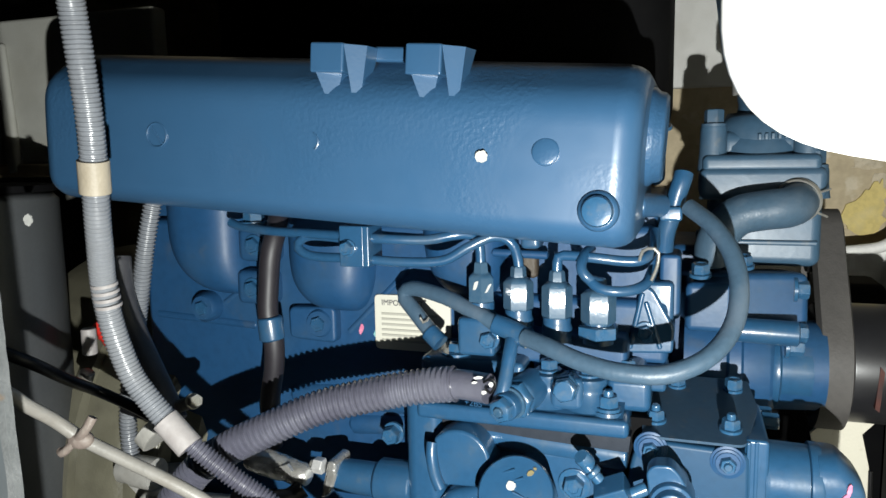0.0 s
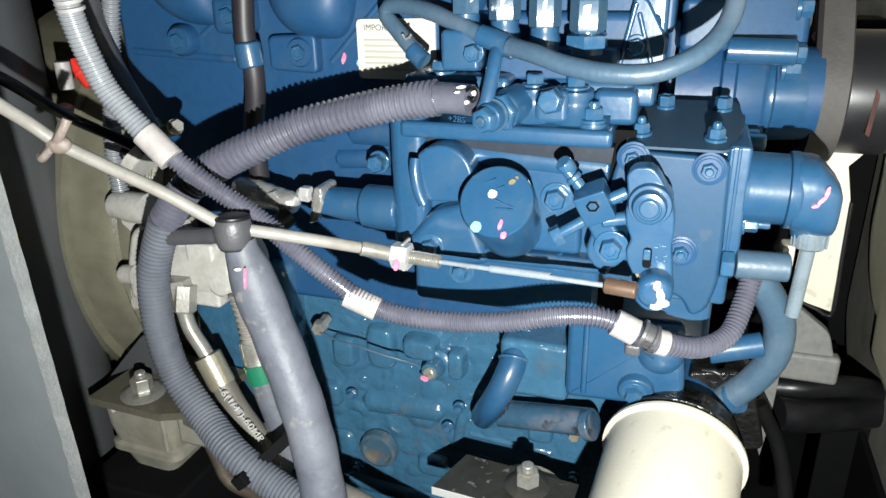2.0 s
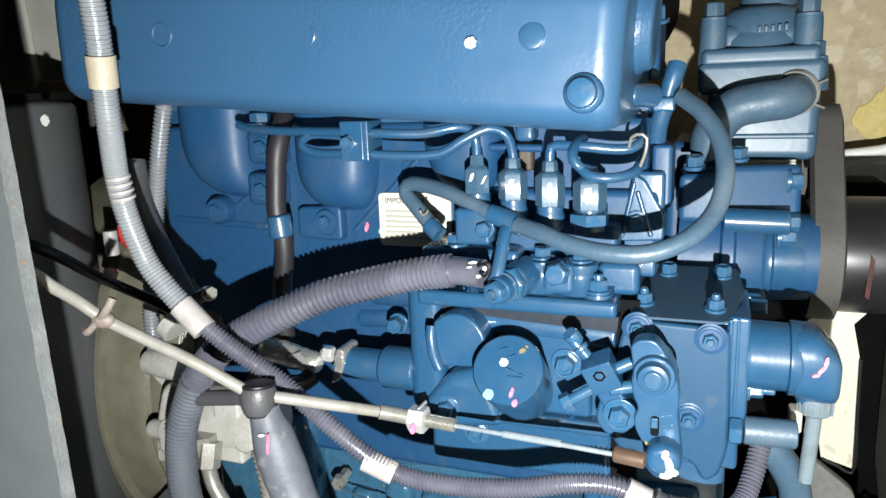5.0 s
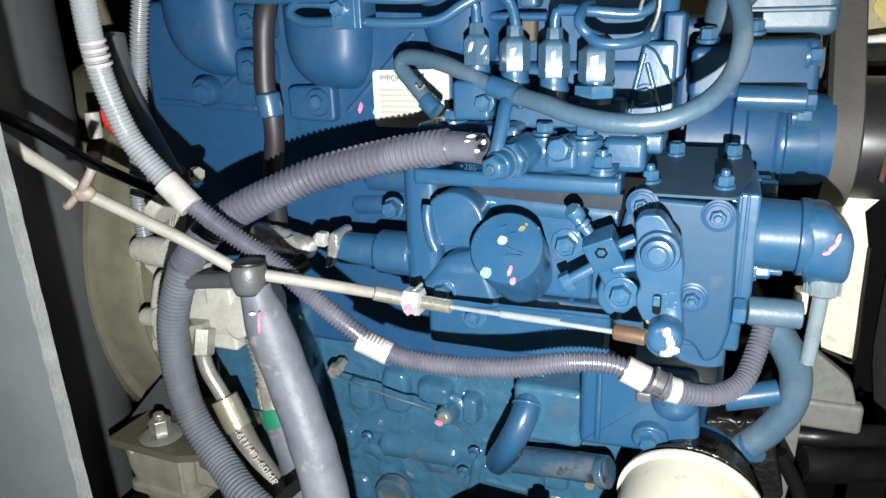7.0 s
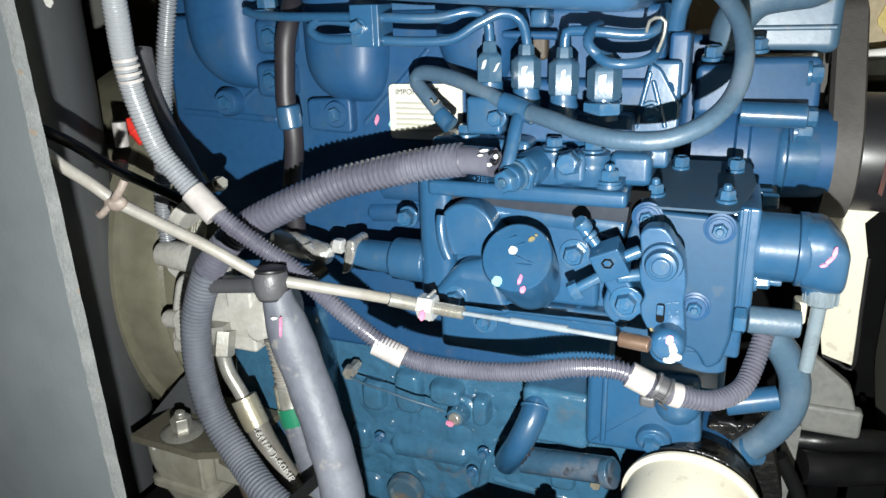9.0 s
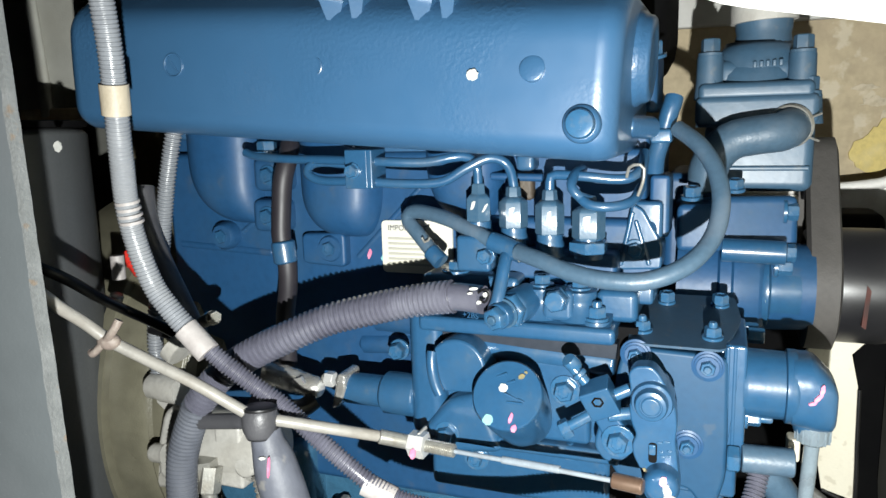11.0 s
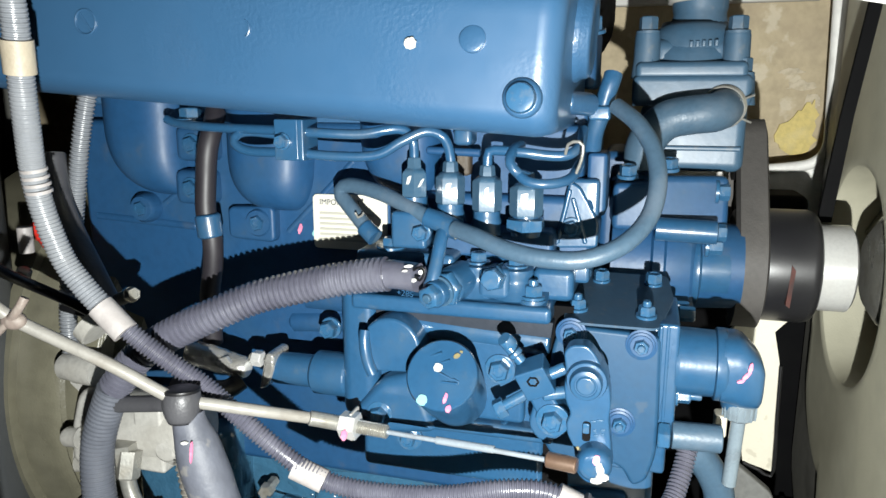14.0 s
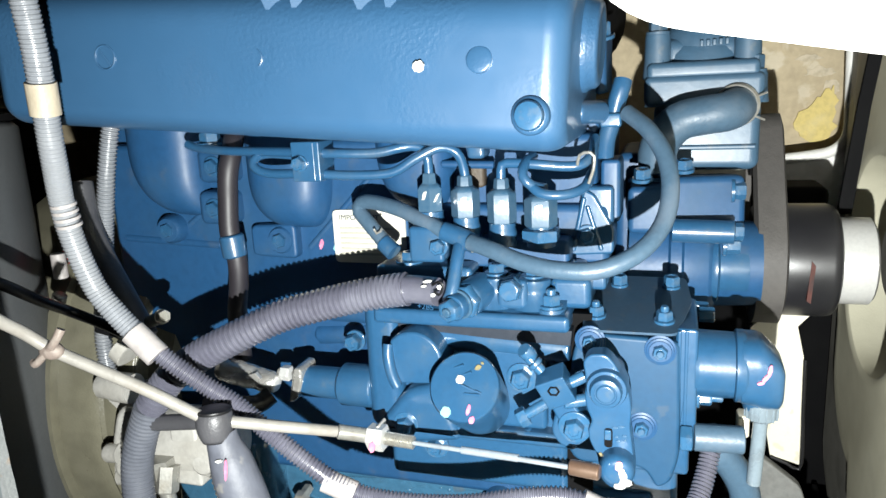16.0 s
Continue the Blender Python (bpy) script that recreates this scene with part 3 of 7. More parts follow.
bulge(-0.412, -0.336, 0.985, 0.893, 0.024, crank, 0.062, 0.9)
bulge(-0.297, -0.222, 0.985, 0.884, 0.024, crank, 0.046, 0.3)
bulge(-0.183, -0.118, 0.965, 0.90, 0.020, crank)
for a, b in (((-0.321, 0.565, 0.937), 1), ((-0.324, 0.565, 0.902), 1)):
    part("boss", rbox((a[0] - 0.017, 0.569, a[2] - 0.014), (a[0] + 0.017, Y0 + 0.02, a[2] + 0.014), 0.006, 3), cast_blue, crank)
    bolt(crank, (a[0], 0.569, a[2]), af=0.011, h=0.004, washer=0.0085, mat=blue)
for a in ((-0.378, 0.565, 0.882), (-0.269, 0.565, 0.875)):
    part("boss", lathe(bmesh.new(), (a[0], Y0 + 0.01, a[2]), (0, -1, 0), [(0, 0.0135), (0.018, 0.0125), (0.022, 0.010)], 20), cast_blue, crank)
    bolt(crank, (a[0], Y0 - 0.011, a[2]), af=0.011, h=0.004, mat=blue)
p = (-0.269, 0.565, 0.875)
part("lug", slab(rounded([(p[0] - 0.028, p[2] + 0.012), (p[0] + 0.014, p[2] + 0.014), (p[0] + 0.014, p[2] - 0.016), (p[0] - 0.028, p[2] - 0.014)], 0.006), 0.575, Y0 + 0.01, 0.003), cast_blue, crank)
# casting ribs
for a, b, r in (((-0.365, 0.572, 0.884), (-0.329, 0.572, 0.909), 0.003), ((-0.435, 0.572, 0.872), (-0.333, 0.572, 0.867), 0.004),
                ((-0.249, 0.572, 0.866), (-0.189, 0.572, 0.926), 0.003), ((-0.242, 0.572, 0.815), (-0.187, 0.572, 0.814), 0.014), ((-0.253, 0.572, 0.790), (-0.193, 0.572, 0.795), 0.010),
                ((-0.306, 0.574, 0.810), (-0.253, 0.574, 0.814), 0.012)):
    part("casting_rib", rod((a[0], Y0 + 0.6 * r, a[2]), (b[0], Y0 + 0.6 * r, b[2]), r, 16, r * 0.6), cast_blue, crank)
p = (-0.201, 0.560, 0.798)
bolt(crank, p, af=0.012, h=0.008, washer=0.0085)
# lower castings
def pad(x0, z0, x1, z1, proud, r, parent=None):
    """A low cast pad with a well rounded rim."""
    bm = bmesh.new()
    cx, cz, rx, rz = (x0 + x1) / 2, (z0 + z1) / 2, (x1 - x0) / 2, (z1 - z0) / 2
    o = min(rx, rz)
    rings = []
    for inset, h in ((-0.10, -0.25), (0.0, 0.0), (0.06, 0.45), (0.16, 0.80), (0.30, 0.97), (0.45, 1.0), (0.90, 1.03)):
        ring = []
        for i in range(36):
            k = 2 * math.pi * i / 36
            e = 0.55
            ring.append(bm.verts.new((cx + (rx - inset * o) * math.copysign(abs(math.cos(k)) ** e, math.cos(k)), Y0 + 0.012 - proud * h, cz + (rz - inset * o) * math.copysign(abs(math.sin(k)) ** e, math.sin(k)))))
        rings.append(ring)
    for r0, r1 in zip(rings, rings[1:]):
        for i in range(36):
            bm.faces.new((r0[i], r0[(i + 1) % 36], r1[(i + 1) % 36], r1[i]))
    bm.faces.new(rings[-1])
    return part("casting_pad", bm, low_blue, parent or lowc, sharp=80)


for (a, b), proud, r in ((((-0.201, 0.590, 0.636), (-0.168, 0.590, 0.613)), 0.010, 0.012), (((-0.160, 0.590, 0.628), (-0.143, 0.590, 0.599)), 0.009, 0.008), (((-0.238, 0.590, 0.640), (-0.209, 0.590, 0.595)), 0.007, 0.010),
                         (((-0.272, 0.590, 0.625), (-0.247, 0.590, 0.592)), 0.008, 0.010), (((-0.094, 0.585, 0.633), (-0.058, 0.585, 0.611)), 0.016, 0.006), (((-0.289, 0.590, 0.571), (-0.267, 0.590, 0.544)), 0.006, 0.010),
                         (((-0.089, 0.590, 0.563), (-0.066, 0.590, 0.545)), 0.004, 0.006), (((-0.193, 0.590, 0.509), (-0.162, 0.590, 0.486)), 0.006, 0.008), (((-0.294, 0.590, 0.515), (-0.258, 0.590, 0.462)), 0.003, 0.012)):
    pad(min(a[0], b[0]), min(a[2], b[2]), max(a[0], b[0]), max(a[2], b[2]), proud * 1.5, r)
for a, b, r in (((-0.249, 0.590, 0.554), (-0.164, 0.590, 0.557), 0.014), ((-0.267, 0.590, 0.655), (-0.136, 0.590, 0.668), 0.008), ((-0.143, 0.592, 0.538), (-0.066, 0.592, 0.533), 0.004),
                ((-0.272, 0.592, 0.457), (-0.146, 0.592, 0.448), 0.010), ((-0.146, 0.592, 0.571), (-0.156, 0.592, 0.519), 0.006)):
    part("casting_rib", rod((a[0], Y0 + 0.012 + 0.45 * r, a[2]), (b[0], Y0 + 0.012 + 0.45 * r, b[2]), r, 18, r * 0.6), low_blue, lowc)
skin = bmesh.new()
rows = []
for j in range(92):
    z = 0.432 + 0.245 * j / 91
    row = []
    for i in range(104):
        x = -0.330 + 0.300 * i / 103
        lump = noise.noise(Vector((x * 48, 3.1, z * 60)))
        fine = noise.noise(Vector((x * 130, 7.7, z * 130)))
        fade = min(1.0, 6 * min(i, 103 - i, j, 91 - j) / 91)
        row.append(skin.verts.new((x, Y0 + 0.0128 - fade * (0.0042 * max(0.0, lump + 0.12) ** 0.8 + 0.0009 * fine), z)))
    rows.append(row)
for r0, r1 in zip(rows, rows[1:]):
    for i in range(103):
        skin.faces.new((r0[i], r0[i + 1], r1[i + 1], r1[i]))
part("casting_skin", skin, low_blue, lowc, "lumpy oil-wet casting face", sharp=80)
rng = random.Random(11)
bm = bmesh.new()
for i in range(170):
    x, z = rng.uniform(-0.26, -0.03), rng.uniform(0.55, 0.69)
    r = rng.uniform(0.0006, 0.0020)
    blob((x, Y0 + 0.0125, z), (r * rng.uniform(0.7, 1.6), r * 0.8, r), bm, 8, 5)
tagged(part("casting_pimples", bm, low_blue, lowc, sharp=80), kind="stuff")
part("side_casting", rbox((-0.405, 0.568, 0.52), (-0.300, 0.61, 0.695), 0.012, 4), low_blue, lowc)
for x in (-0.352, -0.334, -0.318):
    part("casting_rib", rod((x, 0.570, 0.60), (x + 0.004, 0.570, 0.69), 0.0035, 12, 0.002), low_blue, lowc)
for c in ((-0.254, 0.585, 0.565), (-0.149, 0.585, 0.571), (-0.160, 0.585, 0.548), (-0.254, 0.585, 0.481), (-0.208, 0.585, 0.444), (-0.103, 0.585, 0.479), (-0.046, 0.585, 0.520)):
    bolt(lowc, (c[0], 0.588, c[2]), af=0.007, h=0.004, washer=0.0055)
c = (-0.230, 0.588, 0.508)
part("core_plug", lathe(bmesh.new(), (c[0], 0.592, c[2]), (0, -1, 0), [(0, 0.019), (0.008, 0.018), (0.009, 0.015), (0.005, 0.013)], 28), rust_ring, lowc, "rust-stained core plug")
c = (-0.047, 0.580, 0.565)
bolt(lowc, (c[0], 0.588, c[2]), af=0.009, h=0.006, mat=brass, label="brass drain plug")
# oil pressure sender with its thin lead
snd = thing("oil_pressure_sender", (-0.269, 0.560, 0.643), "zinc oil pressure sender with a thin painted lead", "sensor")
p = Vector((-0.272, 0.565, 0.642))
part("hexagon", lathe(bmesh.new(), p + Vector((0, 0.02, 0)), (0.1, -1, 0), [(0, 0.005), (0.012, 0.005), (0.013, 0.0068), (0.020, 0.0068), (0.0215, 0.0058)], 6), zinc, snd)
part("lead", tube([(-0.267, 0.563, 0.64), (-0.253, 0.56, 0.638), (-0.23, 0.555, 0.638), (-0.204, 0.555, 0.633), (-0.186, 0.56, 0.627), (-0.178, 0.567, 0.62)], 0.0010, step=0.004, seg=8), hose_blue, snd, "thin paint-covered lead")
c = (-0.172, 0.572, 0.610)
part("terminal", lathe(bmesh.new(), (c[0] + 0.004, 0.600, c[2] - 0.002), (-0.12, -1, 0.10), [(0, 0.015), (0.010, 0.0145), (0.012, 0.012), (0.0125, 0.0095), (0.024, 0.0085), (0.026, 0.0075)], 24), low_blue, snd)
part("plug_tip", lathe(bmesh.new(), Vector((c[0] + 0.001, 0.575, c[2])), (-0.2, -1, 0.15), [(0, 0.0060), (0.003, 0.0055), (0.004, 0.004)], 16), zinc, snd, "worn bare metal terminal tip")
dab((c[0] - 0.002, 0.5698, c[2] - 0.003), (-0.2, -1, 0.15), 0.0026, paint_pink, snd, stretch=1.6)
dab((-0.237, 0.585, 0.870), (0, -1, 0), 0.0018, paint_pink, eng, stretch=2.4, lean=1.3)
dab((-0.224, 0.585, 0.867), (0, -1, 0), 0.0026, paint_teal, eng)

# notice label on the block
lab = thing("warning_label", (-0.195, 0.573, 0.886), "white notice label on the block, half hidden by hoses", "label")
a, b = Vector((-0.224, 0.583, 0.899)), Vector((-0.226, 0.583, 0.856))
part("plate", slab(rounded([(a.x, a.z), (a.x + 0.062, a.z + 0.001), (a.x + 0.062, b.z), (a.x, b.z)], 0.004), 0.5825, 0.587, 0.0003), label_white, lab)
lettering("IMPORTANT", 0.0062, (a.x + 0.0235, 0.5818, a.z - 0.006), ink_dark, lab)
for i in range(6):
    w = (0.046, 0.040, 0.048, 0.044, 0.036, 0.047)[i]
    part("text_line", rbox((a.x + 0.006, 0.5816, a.z - 0.0155 - i * 0.0042), (a.x + 0.006 + w, 0.5828, a.z - 0.0138 - i * 0.0042), 0), ink_faint, lab)

# ---- valve cover ----
vc = thing("valve_cover", (-0.232, 0.56, 0.955), "blue painted cast valve cover with two bracket lugs", "valve cover")
DIP = Matrix.Translation((-0.232, 0.56, 1.018)) @ pose(0, 0, 0, 0, 4.2, 0)
UP = DIP.inverted()
H = 0.053
prof = rounded([(0.10, -H), (-0.066, -H), (-0.0790, -0.043), (-0.0815, 0.0), (-0.0815, 0.030), (-0.050, H), (0.10, H)], 0.014, 6)
cy = 0.01
L, R = 0.213, 0.015
xs = [(-L + R - R * math.cos(k), R * (1 - math.sin(k))) for k in [math.pi / 2 * i / 6 for i in range(7)]]
rows = [(x + 0.008, g) for x, g in xs] + [(-x, g) for x, g in xs[::-1]]
bm = bmesh.new()
rings = []
for x, g in rows:
    ring = []
    for y, z in prof:
        v = Vector((y - cy, z))
        ring.append(bm.verts.new(DIP @ Vector((x, cy + v.x * (1 - g / 0.095), v.y * (1 - 0.5 * g / H)))))
    rings.append(ring)
for r0, r1 in zip(rings, rings[1:]):
    for i in range(len(prof)):
        bm.faces.new((r0[i], r0[(i + 1) % len(prof)], r1[(i + 1) % len(prof)], r1[i]))
bm.faces.new(rings[0])
bm.faces.new(rings[-1][::-1])
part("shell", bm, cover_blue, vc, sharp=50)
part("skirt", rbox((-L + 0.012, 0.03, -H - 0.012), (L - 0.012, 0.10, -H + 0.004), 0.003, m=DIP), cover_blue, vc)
ax = DIP.to_3x3() @ Vector((1, 0, 0))
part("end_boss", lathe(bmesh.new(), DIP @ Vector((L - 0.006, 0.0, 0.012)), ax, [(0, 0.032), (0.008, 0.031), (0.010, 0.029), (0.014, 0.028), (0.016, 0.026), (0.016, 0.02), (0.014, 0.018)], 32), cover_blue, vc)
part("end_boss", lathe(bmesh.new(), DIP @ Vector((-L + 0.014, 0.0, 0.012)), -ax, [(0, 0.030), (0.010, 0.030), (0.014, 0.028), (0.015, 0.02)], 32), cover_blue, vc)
# round plug in its groove
p = (-0.041, 0.472, 0.973)
part("plug", lathe(bmesh.new(), (p[0], 0.487, p[2]), (0, -1, 0.05), [(0, 0.0088), (0.014, 0.0088), (0.0163, 0.0078), (0.017, 0.004)], 28), bolt_blue, vc, "smooth round core plug")
part("plug_groove", lathe(bmesh.new(), (p[0], 0.487, p[2]), (0, -1, 0.05), [(0, 0.0114), (0.0090, 0.0114), (0.0104, 0.0106), (0.0118, 0.0094), (0.0120, 0.0086)], 28), cover_blue, vc)
dab(((-0.106, 0.478, 1.004)[0], 0.4755, (-0.106, 0.478, 1.004)[2]), (0, -1, 0.2), 0.0035, paint_white, vc, label="white paint dot")


def ring_mark(x, z, y, r, name="cast_mark", t=0.0007):
    bm = bmesh.new()
    line = [Vector((x + r * math.cos(k), y, z + r * math.sin(k))) for k in [2 * math.pi * i / 24 for i in range(25)]]
    return part(name, tube(line, t, seg=6, bm=bm, ready=True), cover_blue, vc)


q = (-0.070, 0.478, 1.005)
part("cast_pad", lathe(bmesh.new(), (q[0], 0.484, q[2]), (0, -1, 0.2), [(0, 0.0078), (0.0068, 0.0078), (0.0078, 0.0066), (0.0078, 0.001)], 24), cover_blue, vc)
q = (-0.332, 0.478, 1.022)
ring_mark(q[0], q[2], 0.4785, 0.008)
part("cast_mark", rod((q[0] - 0.004, 0.4785, q[2] + 0.006), (q[0] + 0.004, 0.4785, q[2] - 0.006), 0.0007, 6, 0.0002), cover_blue, vc)
q = (-0.217, 0.478, 1.015)
part("cast_mark", tube([Vector((q[0] + 0.006 * math.cos(k), 0.478, q[2] + 0.006 * math.sin(k))) for k in [-1.0 + 0.2 * i for i in range(11)]], 0.0006, seg=6, ready=True), cover_blue, vc)


def lug(x):
    """A lug on the cover's upper edge with two tapering ribs below it."""
    bm = rbox((x, -0.083, 0.040), (x + 0.0225, -0.03, 0.058), 0.0015, m=DIP)
    for t0, t1, tip, zt in ((0.004, 0.018, 0.0135, 0.041), (0.0225, 0.034, 0.0300, 0.057)):
        vs = [bm.verts.new(DIP @ Vector((x + a, b, c))) for a, b, c in ((t0, -0.0825, zt), (t1, -0.074, zt), (tip + 0.002, -0.0775, 0.021), (tip - 0.002, -0.0775, 0.021),
                                                                     (t0 - 0.002, -0.060, zt), (t1 + 0.002, -0.060, zt), (tip, -0.070, 0.018))]
        for f in ((0, 1, 2, 3), (0, 4, 5, 1), (1, 5, 6, 2), (3, 6, 4, 0), (2, 6, 3)):
            bm.faces.new([vs[i] for i in f])
    return part("bracket_lug", bm, lug_blue, vc)


l1, l2 = UP @ Vector((-0.214, 0.478, 1.067)), UP @ Vector((-0.152, 0.478, 1.063))
lug(l1.x)
lug(l2.x)
part("lug_bridge", rbox((l1.x + 0.032, -0.062, 0.049), (l2.x, -0.02, 0.0585), 0.002, m=DIP), lug_blue, vc)
# breather stub at the end of the cover
part("stub", rod((-0.028, 0.560, 0.971), (-0.012, 0.590, 0.969), 0.008, 18, 0.002), cover_blue, vc)
rs = thing("return_fitting", (-0.007, 0.600, 0.963), "blue painted return pipe fitting with a clip", "pipe fitting")
part("pipe", tube([(0.002, 0.602, 0.990), (0.001, 0.600, 0.985), (-0.001, 0.600, 0.979), (-0.005, 0.600, 0.963), (-0.009, 0.598, 0.949), (-0.010, 0.595, 0.935)], 0.0065, seg=14), blue, rs)
part("clip", rbox((-0.013, 0.590, 0.968), (0.002, 0.612, 0.958), 0.002), bolt_blue, rs)
part("collar", rod((-0.019, 0.600, 0.970), (-0.005, 0.600, 0.966), 0.006, 14), blue, rs)
part("bracket", rbox((-0.012, 0.585, 0.936), (0.002, 0.620, 0.891), 0.003), cast_blue, rs)
part("lower_block", rbox((-0.024, 0.578, 0.918), (-0.002, 0.610, 0.890), 0.003), blue, rs)
part("gusset", slab(rounded([(-0.034, 0.572, 0.868)[::2], (-0.023, 0.572, 0.917)[::2], (-0.015, 0.572, 0.913)[::2], (-0.001, 0.572, 0.888)[::2], (-0.002, 0.572, 0.870)[::2]], 0.003), 0.574, 0.60, 0.002), blue, rs)
for a, b in (((-0.030, 0.574, 0.872), (-0.022, 0.574, 0.911)), ((-0.010, 0.574, 0.873), (-0.020, 0.574, 0.905))):
    part("rib", rod(a, b, 0.0018, 10, 0.0008), blue, rs)
bolt(rs, (-0.020, 0.573, 0.884), af=0.010, h=0.004, washer=0.0075)
part("wire_clip", tube([(-0.0225, 0.540, 0.938), (-0.0205, 0.536, 0.9445), (-0.0160, 0.534, 0.9465), (-0.0112, 0.534, 0.9450), (-0.0115, 0.535, 0.936), (-0.0150, 0.538, 0.926)], 0.0011, seg=8), zinc, rs, "bent zinc wire clip")

# ---- injection pump ----
ip = thing("injection_pump", (-0.09, 0.56, 0.70), "blue painted inline fuel injection pump", "fuel pump")
body = part("body", rbox((-0.166, 0.535, 0.70), (-0.030, 0.60, 0.838), 0.005, 3), blue, ip)
fa, fb = (-0.167, 0.520, 0.843), (-0.026, 0.520, 0.838)
bm = rbox((fa[0], 0.520, fb[2] - 0.0105), (fb[0], 0.60, fb[2] + 0.001), 0.0035, 3)
part("flange", bm, blue, ip)
# sloping upper face of the flange, running up to the valve bosses
bm = bmesh.new()
ends = [[bm.verts.new((x, y, z)) for y, z in ((0.5225, 0.8375), (0.5475, 0.8475), (0.5800, 0.8475), (0.5800, 0.8375))] for x in (-0.128, -0.030)]
for i in range(4):
    bm.faces.new((ends[0][i], ends[0][(i + 1) % 4], ends[1][(i + 1) % 4], ends[1][i]))
bm.faces.new(ends[0][::-1])
bm.faces.new(ends[1])
part("flange_slope", bm, blue, ip)
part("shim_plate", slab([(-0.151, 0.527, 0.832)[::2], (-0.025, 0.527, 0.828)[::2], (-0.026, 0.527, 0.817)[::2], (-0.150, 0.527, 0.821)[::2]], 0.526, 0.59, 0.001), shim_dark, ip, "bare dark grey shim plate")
a, b = (-0.120, 0.530, 0.816), (-0.027, 0.530, 0.809)
part("rail", rod((a[0] - 0.02, 0.536, a[2] + 0.003), (b[0], 0.536, b[2] + 0.003), 0.0108, 16, 0.002), blue, ip)
a = (-0.168, 0.520, 0.831)
part("end_column", rbox((a[0] - 0.010, 0.524, 0.742), (a[0] + 0.018, 0.58, a[2] + 0.014), 0.009, 4), blue, ip)
# ear
c = (-0.133, 0.507, 0.806)
ear = [(c[0] + 0.0215 * math.cos(k), c[2] + 0.0215 * math.sin(k)) for k in [math.radians(d) for d in range(-50, 150, 10)]]
ear += [(c[0] - 0.0185, c[2] + 0.004), (c[0] - 0.0165, c[2] - 0.018)]
part("ear", slab(ear, 0.507, 0.545, 0.0025), blue, ip)
part("ear_lip", tube([(-0.151, 0.508, 0.817), (-0.151, 0.506, 0.811), (-0.150, 0.505, 0.803), (-0.148, 0.505, 0.794), (-0.145, 0.505, 0.787)], 0.004, step=0.003, seg=10), blue, ip)
# round cap facing up and out
c, axis = Vector((-0.090, 0.486, 0.800)), Vector((0.02, -0.80, 0.60)).normalized()
cap = part("cap", lathe(bmesh.new(), c - axis * 0.056, axis, [(0, 0.0215), (0.030, 0.0232), (0.0545, 0.0238), (0.056, 0.0226), (0.0562, 0.0)], 40), blue, ip)


def on_cap(dx, dz):
    return c + Vector((dx, 0, 0)) + Vector((0, 0.60, 0.80)) * dz + axis * 0.0004


dab(on_cap(-0.003, 0.004), axis, 0.0030, paint_white, cap)
dab(on_cap(-0.010, -0.018), axis, 0.0034, paint_teal, cap)
dab(on_cap(0.008, 0.013), axis, 0.0015, paint_ochre, cap, stretch=1.6, lean=0.6)
dab(on_cap(0.0105, 0.016), axis, 0.0008, paint_ochre, cap, stretch=1.3)
dab(on_cap(0.0050, -0.015), axis, 0.0012, paint_pink, cap, stretch=3.0, lean=1.4)
dab(on_cap(0.008, -0.0215), axis, 0.0018, paint_pink, cap, stretch=1.4, lean=1.3)
for k0, dx, dz, ln in ((0, -0.006, 0.0125, 0.008), (0, 0.001, 0.0085, 0.006), (1, 0.006, -0.005, 0.011), (2, 0.004, -0.0015, 0.011), (2, 0.010, -0.0032, 0.004)):
    q = on_cap(dx, dz)
    part("cast_mark", rod(q - Vector((ln / 2, 0, ln * 0.2 * (1 - k0))), q + Vector((ln / 2, 0, ln * 0.2 * (1 - k0))), 0.0008, 6, 0.0002), blue, cap)
# ledge under the cap and nuts on the face
part("ledge", rbox((-0.150, 0.522, 0.742), (-0.022, 0.55, 0.752), 0.003, 3), blue, ip)
part("web", slab(rounded([(-0.172, 0.520, 0.745)[::2], (-0.145, 0.520, 0.778)[::2], (-0.120, 0.520, 0.785)[::2], (-0.103, 0.520, 0.741)[::2], (-0.146, 0.520, 0.735)[::2]], 0.008), 0.519, 0.55, 0.006, seg=4), blue, ip)
for q, af, wsh, y in (((-0.060, 0.526, 0.792), 0.0125, 0.0105, 0.5265), ((-0.057, 0.518, 0.747), 0.011, 0.0098, 0.533), ((-0.146, 0.512, 0.751), 0.011, 0.0095, 0.520), ((-0.128, 0.518, 0.729), 0.010, 0.010, 0.533)):
    bolt(ip, (q[0], y, q[2]), af=af, h=0.006, washer=wsh)
part("face_pad", rbox(((-0.065, 0.530, 0.787)[0] - 0.030, 0.527, 0.752), ((-0.065, 0.530, 0.787)[0] + 0.022, 0.55, 0.812), 0.004, 3), blue, ip)
# delivery side: plugs, banjo, holders on top of the flange
part("end_pad", rbox((-0.042, 0.541, 0.838), (-0.014, 0.60, 0.8605), 0.005, 4), blue, ip)
for q in ((-0.080, 0.543, 0.860), (-0.0535, 0.543, 0.859)):
    zv = q[2] + 0.0015
    part("valve_boss", lathe(bmesh.new(), (q[0], q[1], 0.846), (0, 0, 1), [(-0.006, 0.0175), (-0.001, 0.0140), (0.004, 0.0117), (zv - 0.853, 0.0113), (zv - 0.850, 0.0124), (zv - 0.847, 0.0122), (zv - 0.846, 0.0104)], 28), blue, ip, sharp=45)
    bolt(ip, (q[0], q[1], zv), (0, 0, 1), af=0.0105, h=0.006, washer=0.0085)
q = (-0.066, 0.518, 0.853)
